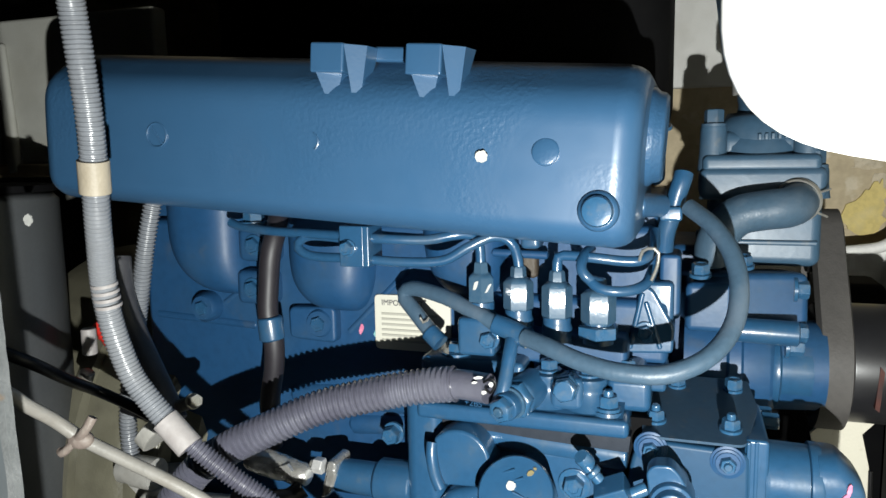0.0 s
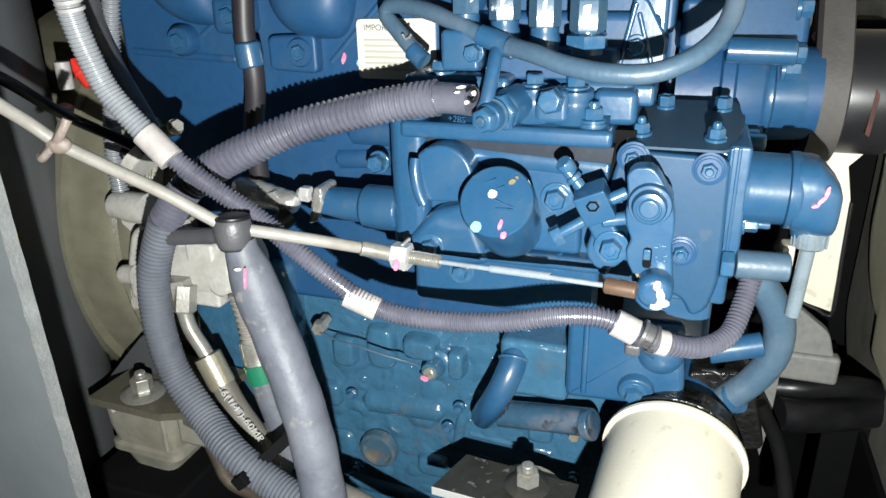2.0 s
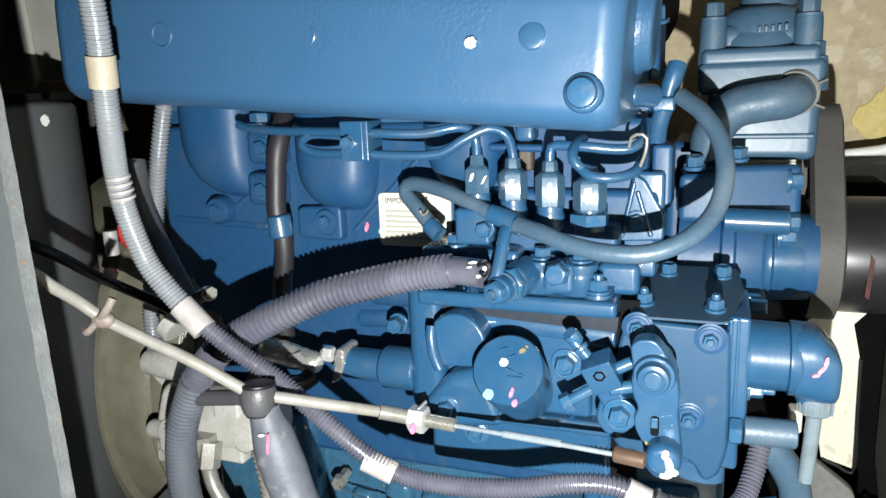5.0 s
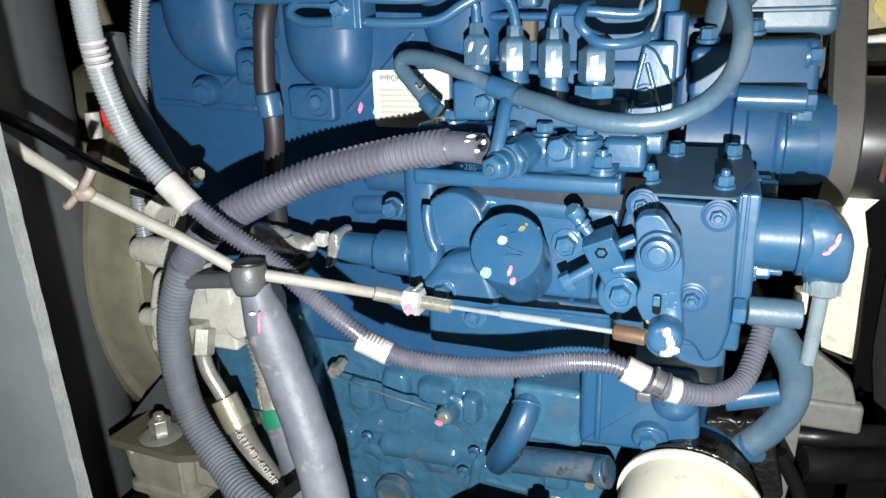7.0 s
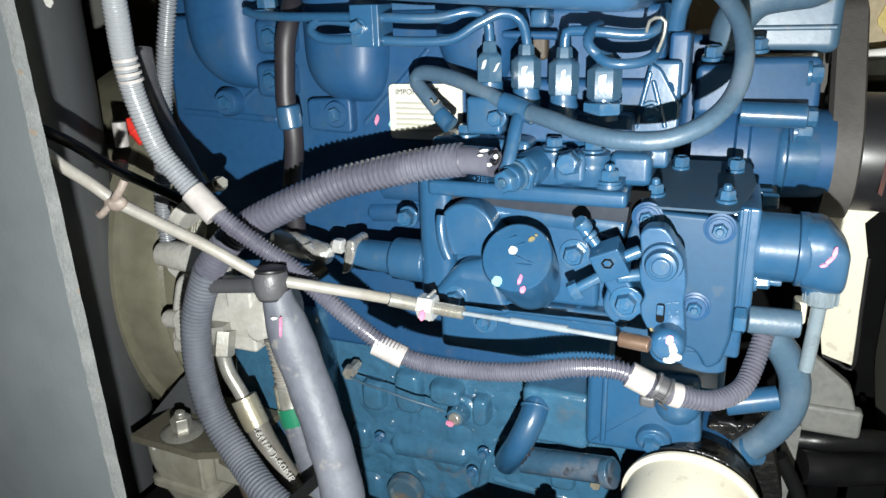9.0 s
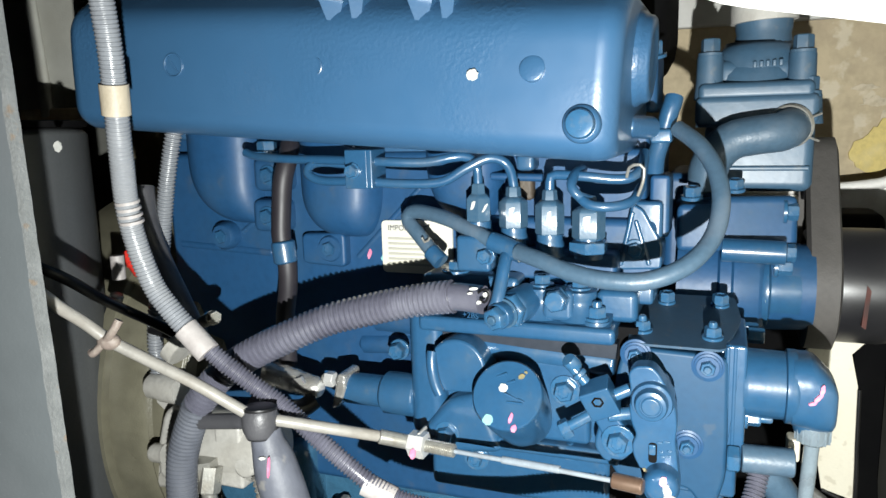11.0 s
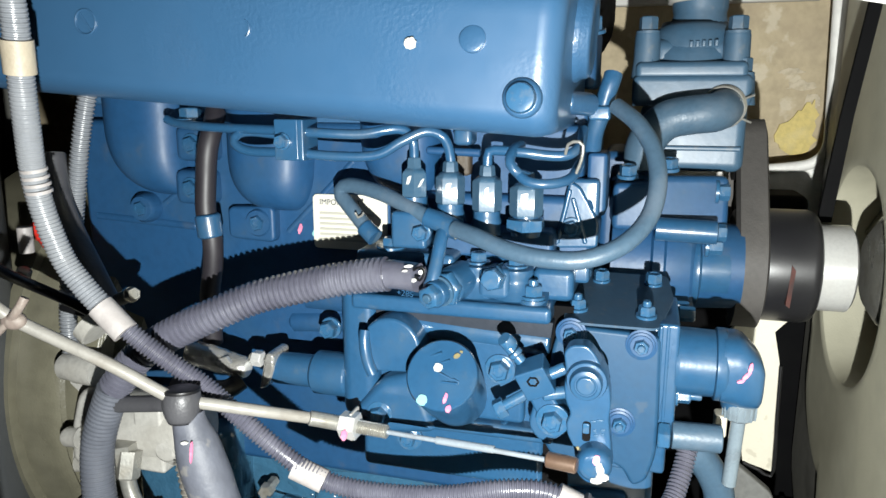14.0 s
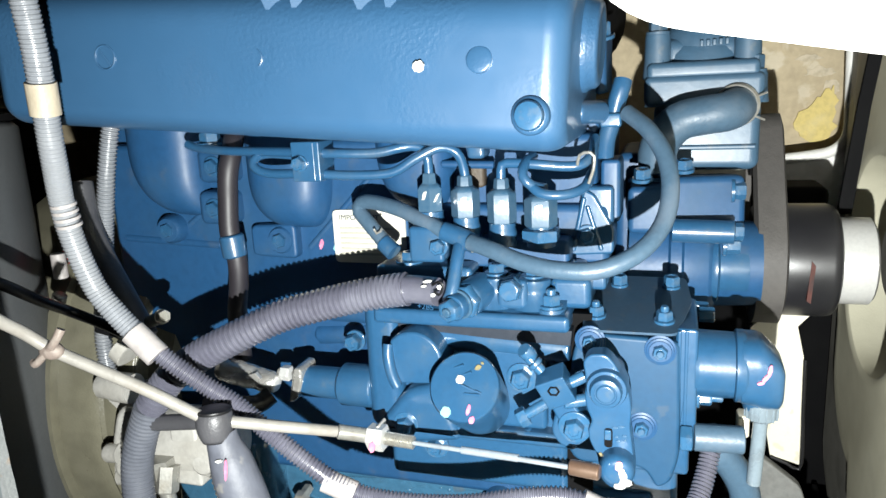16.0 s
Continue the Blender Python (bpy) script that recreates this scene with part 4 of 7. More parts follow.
part("side_plug", lathe(bmesh.new(), (q[0], 0.55, q[2]), (0, -1, 0.10), [(0, 0.0092), (0.022, 0.0092), (0.0235, 0.0086), (0.024, 0.0080), (0.0305, 0.0080), (0.0316, 0.0070)], 6, 0.25), bolt_blue, ip)
part("plug_face", lathe(bmesh.new(), (q[0], 0.55, q[2]), (0, -1, 0.10), [(0.030, 0.0064), (0.0322, 0.0064), (0.0328, 0.0056)], 28), bolt_blue, ip)
part("side_plug_seat", rbox((q[0] - 0.0108, 0.5275, 0.840), (q[0] + 0.0108, 0.55, q[2] + 0.0085), 0.004, 4), blue, ip)
part("stud_pad", lathe(bmesh.new(), (-0.040, 0.534, 0.838), (0, 0, 1), [(0, 0.0105), (0.0015, 0.0098), (0.0035, 0.0096)], 24), blue, ip)
bolt(ip, (-0.040, 0.534, 0.842), (0, 0, 1), af=0.011, h=0.007, washer=0.0082, stud=0.005)
bolt(ip, (-0.030, 0.556, 0.863), (0, 0, 1), af=0.009, h=0.006)
bolt(ip, ((-0.145, 0.545, 0.868)[0], 0.545, 0.868), (0, 0, 1), af=0.011, h=0.006, washer=0.011)
part("rear_flange", rbox((-0.168, 0.532, 0.848), (-0.095, 0.60, 0.868), 0.004), blue, ip)
part("flange_step", rbox((-0.095, 0.556, 0.848), (-0.005, 0.60, 0.862), 0.003), blue, ip)
part("head_casting", rbox((-0.094, 0.551, 0.846), (-0.018, 0.60, 0.866), 0.006, 4), blue, ip)
part("valve_block", rbox((-0.140, 0.5535, 0.862), (-0.030, 0.60, 0.8835), 0.004, 3), cast_blue, ip)
part("gallery", rbox((-0.135, 0.575, 0.86), (-0.005, 0.61, 0.905), 0.006, 3), cast_blue, ip)
lettering("+2BS", 0.0058, ((-0.126, 0.520, 0.842)[0], 0.5199, (-0.126, 0.520, 0.842)[2]), blue, ip, "cast_lettering", turn=(90, 4, 0), thick=0.0004)
# banjo with hose stub
q, ba = Vector((-0.103, 0.496, 0.8465)), Vector((-0.30, -0.94, -0.10)).normalized()
ban = part("banjo", lathe(bmesh.new(), q - ba * 0.046, ba, [(0, 0.0124), (0.020, 0.0124), (0.022, 0.0110)], 28), blue, ip)
part("hexagon", lathe(bmesh.new(), q - ba * 0.0250, ba, [(0, 0.0112), (0.0012, 0.0126), (0.0062, 0.0126), (0.0076, 0.0110), (0.0078, 0.007)], 6, 0.15), bolt_blue, ban)
part("washer", lathe(bmesh.new(), q - ba * 0.0175, ba, [(0, 0.0098), (0.001, 0.0104), (0.0025, 0.0104), (0.003, 0.0092)], 24), worn_nut, ban, "bare sealing washer")
part("eye", lathe(bmesh.new(), q - ba * 0.0150, ba, [(0, 0.0080), (0.001, 0.0090), (0.0070, 0.0090), (0.0080, 0.0080)], 24), blue, ban)
part("hexagon", lathe(bmesh.new(), q - ba * 0.0072, ba, [(0, 0.0070), (0.0008, 0.0080), (0.0060, 0.0080), (0.0072, 0.0068), (0.0074, 0.0044), (0.0062, 0.0040)], 6, 0.45), bolt_blue, ban)
part("bolt_end", lathe(bmesh.new(), q - ba * 0.0012, ba, [(0, 0.0030), (0.0020, 0.0030), (0.0028, 0.0022)], 16), worn_nut, ban)
part("pipe", tube([(-0.105, 0.510, 0.848), (-0.103, 0.511, 0.858), (-0.102, 0.516, 0.868), (-0.101, 0.521, 0.879), (-0.101, 0.527, 0.885)], lambda i, n: 0.0046 if i > 1 else 0.0056, seg=16), blue, ip)
# tee for the return hose
q = Vector((-0.118, 0.535, 0.883))
part("tee_block", rbox((q.x - 0.022, 0.530, q.z - 0.012), (q.x + 0.004, 0.552, q.z + 0.014), 0.003), blue, ip)
bolt(ip, (q.x, 0.532, q.z), (0, -1, 0), af=0.010, h=0.005, washer=0.007)
# delivery nuts
nuts = [((-0.127, 0.545, 0.915), 0.0165, 0.020), ((-0.101, 0.545, 0.912), 0.0175, 0.022), ((-0.075, 0.545, 0.909), 0.0175, 0.024), ((-0.048, 0.545, 0.906), 0.0195, 0.022)]
for (x, y, z), af, h in nuts:
    # one flat of each nut is turned towards the torch
    face = math.atan2(-(0.018 - x), 0.064 - y) + (math.pi / 6 if x < -0.12 else 0)
    part("union_nut", lathe(bmesh.new(), (x, y, z - h / 2), (0, 0, 1), [(0, af * 0.5), (0.002, af / 1.732), (h - 0.003, af / 1.732), (h, af * 0.42), (h + 0.001, 0.0055), (h + 0.007, 0.005), (h + 0.008, 0.0042)], 6, face + math.pi / 6), worn_nut, ip, "bare-worn hexagon union nut")
    part("holder", lathe(bmesh.new(), (x, y, 0.882), (0, 0, 1), [(0, 0.0098), (z - h / 2 - 0.888, 0.0102), (z - h / 2 - 0.885, 0.0092), (z - h / 2 - 0.881, 0.0092)], 20), blue, ip)
for i, turned, along, rise, w, hgt, lean in ((0, -30, 0.0004, 0.003, 0.0022, 0.0075, 0.25), (0, 30, 0.0005, 0.001, 0.0016, 0.0070, 0.55), (1, -8, -0.0008, 0.002, 0.0032, 0.0075, 0.35), (2, 0, -0.0004, 0.002, 0.0020, 0.0095, 0.05), (3, -6, -0.0005, 0.0028, 0.0042, 0.0080, 0.05)):
    (x, y, z), af, h = nuts[i]
    to = math.atan2(0.064 - y, 0.018 - x) + radians(turned)
    n, e = Vector((math.cos(to), math.sin(to), 0)), Vector((-math.sin(to), math.cos(to), 0))
    o = Vector((x, y, z + rise)) + n * (af / 2 * (1.0 if turned in (-30, 30) or abs(turned) < 10 else 1.1) + 0.0003) + e * along
    bm = bmesh.new()
    ring = [(-w, -hgt), (w * 0.5, -hgt * 0.9), (w, -hgt * 0.3), (w * 1.1, hgt), (0.0, hgt * 0.93), (-w * 0.9, hgt * 0.6)]
    up = Vector((0, 0, 1)) + e * lean
    vs = [bm.verts.new(o + e * a * 0.62 + up * b * 0.42) for a, b in ring]
    vb = [bm.verts.new(v.co - n * 0.0007) for v in vs]
    bm.faces.new(vs)
    for j in range(6):
        bm.faces.new((vs[j], vb[j], vb[(j + 1) % 6], vs[(j + 1) % 6]))
    part("paint_mark", bm, paint_white, ip)
q = (-0.048, 0.545, 0.891)
part("hexagon", lathe(bmesh.new(), (q[0], q[1], q[2] - 0.005), (0, 0, 1), [(0, 0.0128), (0.0008, 0.0136), (0.0075, 0.0136), (0.0085, 0.0122)], 6), bolt_blue, ip)

# delivery pipes
def pipe(name, pts, r=0.0031, mat=None, label="blue painted steel injection pipe", group="injection pipes"):
    return solo(name, tube(pts, r, step=0.004, seg=12), mat or blue, label, "pipe", group)


pipe("injection_pipe", [(-0.327, 0.548, 0.957), (-0.315, 0.545, 0.954), (-0.282, 0.537, 0.952), (-0.231, 0.530, 0.951), (-0.193, 0.524, 0.950), (-0.162, 0.530, 0.949), (-0.143, 0.535, 0.952), (-0.133, 0.540, 0.952), (-0.128, 0.545, 0.945), (-0.127, 0.545, 0.933), (-0.127, 0.545, 0.919)], 0.0034)
pipe("injection_pipe", [(-0.230, 0.545, 0.947), (-0.251, 0.540, 0.949), (-0.257, 0.532, 0.947), (-0.257, 0.528, 0.941), (-0.244, 0.527, 0.936), (-0.211, 0.524, 0.936), (-0.178, 0.527, 0.934), (-0.150, 0.532, 0.935), (-0.133, 0.535, 0.944), (-0.117, 0.540, 0.951), (-0.106, 0.545, 0.947), (-0.101, 0.545, 0.934), (-0.101, 0.545, 0.918)], 0.0034)
pipe("injection_pipe", [(-0.075, 0.545, 0.918), (-0.075, 0.545, 0.930), (-0.074, 0.545, 0.938), (-0.068, 0.545, 0.939), (-0.051, 0.545, 0.938), (-0.032, 0.548, 0.936), (-0.021, 0.550, 0.937), (-0.015, 0.560, 0.943), (-0.015, 0.580, 0.952)], 0.0034)
pipe("injection_pipe", [(-0.047, 0.545, 0.908), (-0.047, 0.542, 0.922), (-0.052, 0.535, 0.925), (-0.058, 0.535, 0.932), (-0.057, 0.545, 0.940), (-0.055, 0.560, 0.942)], 0.0034)
pipe("leak_off_pipe", [(-0.055, 0.537, 0.927), (-0.045, 0.533, 0.920), (-0.030, 0.535, 0.919), (-0.019, 0.545, 0.922), (-0.015, 0.560, 0.930)], 0.0034, label="blue painted leak-off pipe", group="")
pc = thing("pipe_clamp", (-0.208, 0.518, 0.945), "blue folded steel clamp holding two injection pipes", "clamp")
a, b = (-0.219, 0.518, 0.959), (-0.201, 0.518, 0.931)
part("plate", rbox((a[0], 0.5165, b[2]), (b[0], 0.5185, a[2]), 0.001), blue, pc)
part("plate", rbox((b[0] - 0.001, 0.5165, b[2]), (b[0] + 0.004, 0.540, a[2]), 0.001), blue, pc)
bolt(pc, (-0.212, 0.516, 0.944), af=0.009, h=0.004, washer=0.0058)
# glow plug rail bits in the gap under the cover
gp = thing("glow_plug_rail", (-0.117, 0.570, 0.939), "dirty glow plug rail under the cover", "glow plug")
part("rail", rod((-0.126, 0.572, 0.936), (-0.086, 0.572, 0.935), 0.0030, 12), cast_blue, gp)
part("injector_clamp", rbox((-0.102, 0.555, 0.953), (-0.089, 0.575, 0.941), 0.003), blue, gp)
part("rusty_block", rbox((-0.111, 0.572, 0.939), (-0.094, 0.584, 0.918), 0.003), rust_dark, gp)
hb = thing("head_stud", (-0.314, 0.560, 0.960), "blue painted head stud with nut", "bolt")
bolt(hb, (-0.311, 0.555, 0.956), (0, 0, 1), af=0.014, h=0.008, washer=0.012)

# ---- governor housing ----
gv = thing("governor_housing", (0.015, 0.56, 0.72), "blue governor housing with bolted cover plate", "governor")
out = rounded([(-0.020, 0.827), (0.006, 0.826), (0.039, 0.825), (0.0445, 0.822), (0.0455, 0.773), (0.0455, 0.742), (0.040, 0.722),
               (0.031, 0.717), (0.023, 0.527, 0.732)[::2], (-0.024, 0.527, 0.731)[::2], (-0.033, 0.527, 0.750)[::2], (-0.025, 0.527, 0.812)[::2]], 0.008)
part("cover_plate", slab(out, 0.5270, 0.545, 0.003), plate_blue, gv)
part("body", rbox((-0.018, 0.540, 0.722), (0.052, 0.62, 0.8270), 0.003), blue, gv)
part("side_flange", slab(rounded([(0.0415, 0.832), (0.0555, 0.832), (0.0555, 0.748), (0.0415, 0.744)], 0.003), 0.531, 0.60, 0.002), blue, gv)
for i in range(3):
    part("side_ridge", rbox((0.0425 + i * 0.0045, 0.5285 + i * 0.002, 0.748), (0.0450 + i * 0.0045, 0.57, 0.831), 0.0008), blue, gv)
a0, a1, a2, a3 = (-0.018, 0.527, 0.830), (0.042, 0.527, 0.827), (-0.009, 0.588, 0.843), (0.046, 0.588, 0.844)
bm = bmesh.new()
tp = rounded([(a0[0], 0.5255), (a1[0], 0.5255), (a3[0] + 0.006, 0.575), (a3[0] + 0.002, 0.615), (a2[0], 0.615), (a2[0] - 0.012, 0.565)], 0.006)
def plate_top(y):
    return 0.8300 + (y - 0.5255) * 0.15


vt = [bm.verts.new((x, y, plate_top(y))) for x, y in tp]
vb = [bm.verts.new((x, y, plate_top(y) - 0.0016)) for x, y in tp]
bm.faces.new(vt)
bm.faces.new(vb[::-1])
for i in range(len(tp)):
    bm.faces.new((vt[i], vt[(i + 1) % len(tp)], vb[(i + 1) % len(tp)], vb[i]))
# Black filler stands in for the shade in the gap beside the pump.
part("joint_shade", rbox((-0.034, 0.538, 0.70), (-0.013, 0.60, 0.8365), 0), matt_black, gv, "black filler for the shaded joint against the pump")
part("top_plate", bm, dark_gasket, gv, "dusty dark top plate")
for q in ((0.001, 0.598, 0.838), (0.038, 0.598, 0.838)):
    bolt(gv, (q[0], q[1], plate_top(q[1])), (0, -0.12, 1), af=0.010, h=0.007, washer=0.0065)
for q in ((-0.011, 0.546, 0.833), (0.034, 0.543, 0.829)):
    bolt(gv, (q[0], q[1], plate_top(q[1])), (0, -0.12, 1), af=0.0095, h=0.006, washer=0.0070, stud=0.0045)
for q in ((-0.013, 0.525, 0.822), (0.032, 0.525, 0.818), (0.021, 0.525, 0.763)):
    part("washer", lathe(bmesh.new(), (q[0], 0.5275, q[2]), (0, -1, 0), [(0, 0.0104), (0.0010, 0.0102), (0.0014, 0.0088), (0.0024, 0.0086), (0.0028, 0.0072), (0.0036, 0.0070)], 28), cast_blue, gv)
    bolt(gv, (q[0], 0.5242, q[2]), af=0.0088, h=0.0045, stud=0.003)
for q in ((0.055, 0.530, 0.779), (0.052, 0.530, 0.781)):
    bolt(gv, (0.056, 0.547, q[2]), (1, 0, 0), af=0.010, h=0.008, washer=0.008, stud=0.008)
# cold start cylinder and elbow
q0, q1 = (0.054, 0.550, 0.799), (0.082, 0.550, 0.800)
cz = (q0[2] + q1[2]) / 2 + 0.0015
part("cylinder", lathe(bmesh.new(), (0.054, 0.553, cz), (1, 0, 0), [(0, 0.0238), (0.003, 0.0228), (0.026, 0.0222), (0.0265, 0.021)], 36), blue, gv)
part("cap_collar", lathe(bmesh.new(), (0.0785, 0.553, cz), (1, 0, 0), [(0, 0.0228), (0.001, 0.0243), (0.006, 0.0243), (0.008, 0.0228)], 36), blue, gv)
bm = bmesh.new()
prof = [(0.083, 0.0228, 0.0226, 0.0232), (0.092, 0.0228, 0.0226, 0.0250), (0.0955, 0.0216, 0.0226, 0.0262), (0.1000, 0.0172, 0.0222, 0.0265), (0.1045, 0.0125, 0.0214, 0.0263), (0.1070, 0.0085, 0.0200, 0.0255), (0.1083, 0.0045, 0.0175, 0.0235), (0.1088, 0.0010, 0.0130, 0.0190)]
rings = []
for x, rz, ry, rb in prof:
    ring = []
    for i in range(36):
        k = 2 * math.pi * i / 36
        e = 0.72
        ring.append(bm.verts.new((x, 0.553 + ry * math.copysign(abs(math.cos(k)) ** e, math.cos(k)), cz + (rz if math.sin(k) > 0 else rb) * math.copysign(abs(math.sin(k)) ** e, math.sin(k)))))
    rings.append(ring)
for r0, r1 in zip(rings, rings[1:]):
    for i in range(36):
        bm.faces.new((r0[i], r0[(i + 1) % 36], r1[(i + 1) % 36], r1[i]))
bm.faces.new(rings[0][::-1])
bm.faces.new(rings[-1])
part("elbow_cap", bm, blue, gv, "blue rubber elbow cap")
part("cap_spout", lathe(bmesh.new(), (0.0965, 0.552, cz - 0.0285), (0, 0, 1), [(0, 0.0112), (0.005, 0.0122), (0.02, 0.0122)], 24), blue, gv)
dab((0.0985, 0.5300, 0.808), (0.1, -1, 0.05), 0.0013, paint_pink, gv, stretch=2.8, lean=1.4)
dab((0.0965, 0.5298, 0.803), (0.1, -1, 0), 0.0013, paint_pink, gv, stretch=2.8, lean=0.9)
dab((0.0935, 0.5298, 0.799), (0.1, -1, -0.05), 0.0011, paint_pink, gv, stretch=2.2, lean=0.3)
ds = thing("drain_tube", (0.101, 0.548, 0.70), "cloudy drain tube under the rubber elbow", "hose")
cn_ = part("cap_nut", lathe(bmesh.new(), (0.0970, 0.550, 0.7650), (0, 0, 1), [(0, 0.0078), (0.002, 0.0100), (0.0115, 0.0106), (0.0140, 0.0096)], 24), clear_tube, ds, "cloudy ribbed cap nut")
for i in range(14):
    k = 2 * math.pi * i / 14
    o = Vector((0.0970 + 0.0103 * math.cos(k), 0.550 + 0.0103 * math.sin(k), 0.7665))
    part("rib", rod(o, o + Vector((0, 0, 0.0095)), 0.0007, 6, 0.0003), clear_tube, cn_)
part("tube", rod((0.0970, 0.550, 0.766), (0.0945, 0.550, 0.716), 0.0047, 16), clear_tube, ds)
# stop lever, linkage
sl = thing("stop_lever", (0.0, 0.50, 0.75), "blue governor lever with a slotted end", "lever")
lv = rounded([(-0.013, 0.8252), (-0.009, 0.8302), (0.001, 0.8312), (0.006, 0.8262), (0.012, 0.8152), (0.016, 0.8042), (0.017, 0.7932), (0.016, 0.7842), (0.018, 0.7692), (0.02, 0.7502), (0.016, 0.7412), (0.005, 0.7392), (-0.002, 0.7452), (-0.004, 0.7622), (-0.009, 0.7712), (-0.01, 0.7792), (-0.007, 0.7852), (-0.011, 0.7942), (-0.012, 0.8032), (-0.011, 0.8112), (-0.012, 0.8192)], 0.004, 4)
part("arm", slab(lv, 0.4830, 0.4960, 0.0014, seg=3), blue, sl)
part("lobe", lathe(bmesh.new(), (0.002, 0.496, 0.8092), (0, -1, 0), [(0, 0.0128), (0.0150, 0.0128), (0.0172, 0.0120)], 36), blue, sl)
part("pivot", lathe(bmesh.new(), (0.002, 0.500, 0.8092), (0, -1, 0), [(-0.030, 0.0090), (0.018, 0.0102), (0.0262, 0.0098), (0.0276, 0.0090), (0.0280, 0.0070), (0.0274, 0.0066), (0.0274, 0.0060), (0.0284, 0.0056), (0.0288, 0.0046)], 36), blue, sl)
sq = (0.003, 0.7752)
# Black inlay on the solid arm stands in for the slot's inner shade.
part("slot", slab(rounded([(sq[0] - 0.0026, sq[1] + 0.0066), (sq[0] + 0.0026, sq[1] + 0.0066), (sq[0] + 0.0026, sq[1] - 0.0066), (sq[0] - 0.0026, sq[1] - 0.0066)], 0.0025), 0.4824, 0.4845, 0), matt_black, sl, "black inlay for the shaded slot opening")
part("slot_pin", rbox((sq[0] - 0.0024, 0.4812, sq[1] - 0.0012), (sq[0] + 0.0018, 0.4840, sq[1] + 0.0056), 0.0008, 3), bolt_blue, sl)
for x, z, w in zip([0.007, 0.011, 0.008, 0.013, 0.009, 0.013], [0.7822, 0.7832, 0.7762, 0.7772, 0.7732, 0.7742], (0.0018, 0.0022, 0.0011, 0.0014, 0.0014, 0.0010)):
    part("stamped_mark", rbox((x - w, 0.4823, z - 0.0008), (x + w, 0.4840, z + 0.0008), 0.0004), bolt_blue, sl)
ep = Vector((0.009, 0.4690, 0.7582))
part("pivot_pin", lathe(bmesh.new(), ep + Vector((0, 0.016, 0)), (0, -1, 0), [(0, 0.0112), (0.010, 0.0110), (0.0136, 0.0102), (0.0155, 0.0082), (0.0163, 0.005)], 32), blue, sl)
dab(ep + Vector((0.0016, -0.0006, 0.0060)), (0.1, -1, 0.3), 0.0021, paint_pink, sl, stretch=1.5, lean=1.2)
dab(ep + Vector((0.0040, -0.0008, 0.0005)), (0.1, -1, 0.0), 0.0024, paint_white, sl, stretch=2.0, lean=1.9)
dab(ep + Vector((0.0056, -0.0004, -0.0050)), (0.2, -1, -0.2), 0.0030, paint_white, sl, stretch=1.3)
dab(ep + Vector((0.0020, -0.0004, -0.0080)), (0.1, -1, -0.4), 0.0022, paint_white, sl, stretch=1.6)
dab((0.002, 0.4826, 0.7612), (0, -1, 0), 0.0024, paint_ochre, sl, stretch=1.3, lean=0.8)
dab((-0.002, 0.4826, 0.7632), (0, -1, 0), 0.0012, paint_ochre, sl)
# linkage block with screws
lk = Vector((-0.030, 0.484, 0.806))
rot = Matrix.Translation(lk) @ pose(0, 0, 0, 16, -24, 0)
link = part("stop_block", rbox((-0.0098, -0.007, -0.0105), (0.0098, 0.010, 0.0105), 0.0012, m=rot), blue, sl)
part("socket", lathe(bmesh.new(), rot @ Vector((0, -0.005, 0.003)), rot.to_3x3() @ Vector((0, -1, 0)), [(0, 0.004), (0.0026, 0.004), (0.0026, 0.0028), (0.001, 0.0026)], 6), matt_black, link)
part("link_arm", slab(rounded([(-0.038, 0.491, 0.795)[::2], (-0.025, 0.491, 0.800)[::2], (-0.012, 0.491, 0.782)[::2], (-0.012, 0.491, 0.768)[::2], (-0.023, 0.491, 0.764)[::2], (-0.029, 0.491, 0.778)[::2]], 0.005), 0.490, 0.500, 0.002), blue, sl)
part("screw", rod((-0.049, 0.486, 0.826), (-0.039, 0.486, 0.815), 0.0036, 14), bolt_blue, sl)
part("screw_collar", rod((-0.045, 0.486, 0.822), (-0.042, 0.486, 0.819), 0.0050, 14), bolt_blue, sl)
part("screw_head", lathe(bmesh.new(), (-0.049, 0.486, 0.828), (-0.5, -0.5, 0.7), [(-0.006, 0.0040), (-0.003, 0.0052), (0.002, 0.0052), (0.0035, 0.0044)], 16), bolt_blue, sl)
part("screw", rod((-0.051, 0.485, 0.784), (-0.034, 0.488, 0.795), 0.0036, 12), bolt_blue, sl)
part("screw_head", lathe(bmesh.new(), (-0.052, 0.485, 0.783), (-1, -0.3, -0.55), [(-0.003, 0.0065), (0.003, 0.0065), (0.004, 0.0055)], 6), bolt_blue, sl)
part("pin", rod((-0.022, 0.488, 0.808), (-0.012, 0.490, 0.813), 0.0040, 12), bolt_blue, sl)
part("pin", rod((-0.026, 0.488, 0.794), (-0.011, 0.492, 0.796), 0.0042, 12), bolt_blue, sl)
pl = rounded([(-0.031, 0.495, 0.789)[::2], (-0.019, 0.495, 0.791)[::2], (-0.009, 0.495, 0.777)[::2], (-0.013, 0.495, 0.763)[::2], (-0.027, 0.495, 0.758)[::2], (-0.036, 0.495, 0.769)[::2]], 0.008)
part("lower_plate", slab(pl, 0.493, 0.527, 0.002), blue, sl)
bolt(sl, ((-0.019, 0.490, 0.777)[0], 0.490, (-0.019, 0.490, 0.777)[2]), af=0.012, h=0.006, washer=0.0108)

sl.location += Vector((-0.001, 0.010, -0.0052))

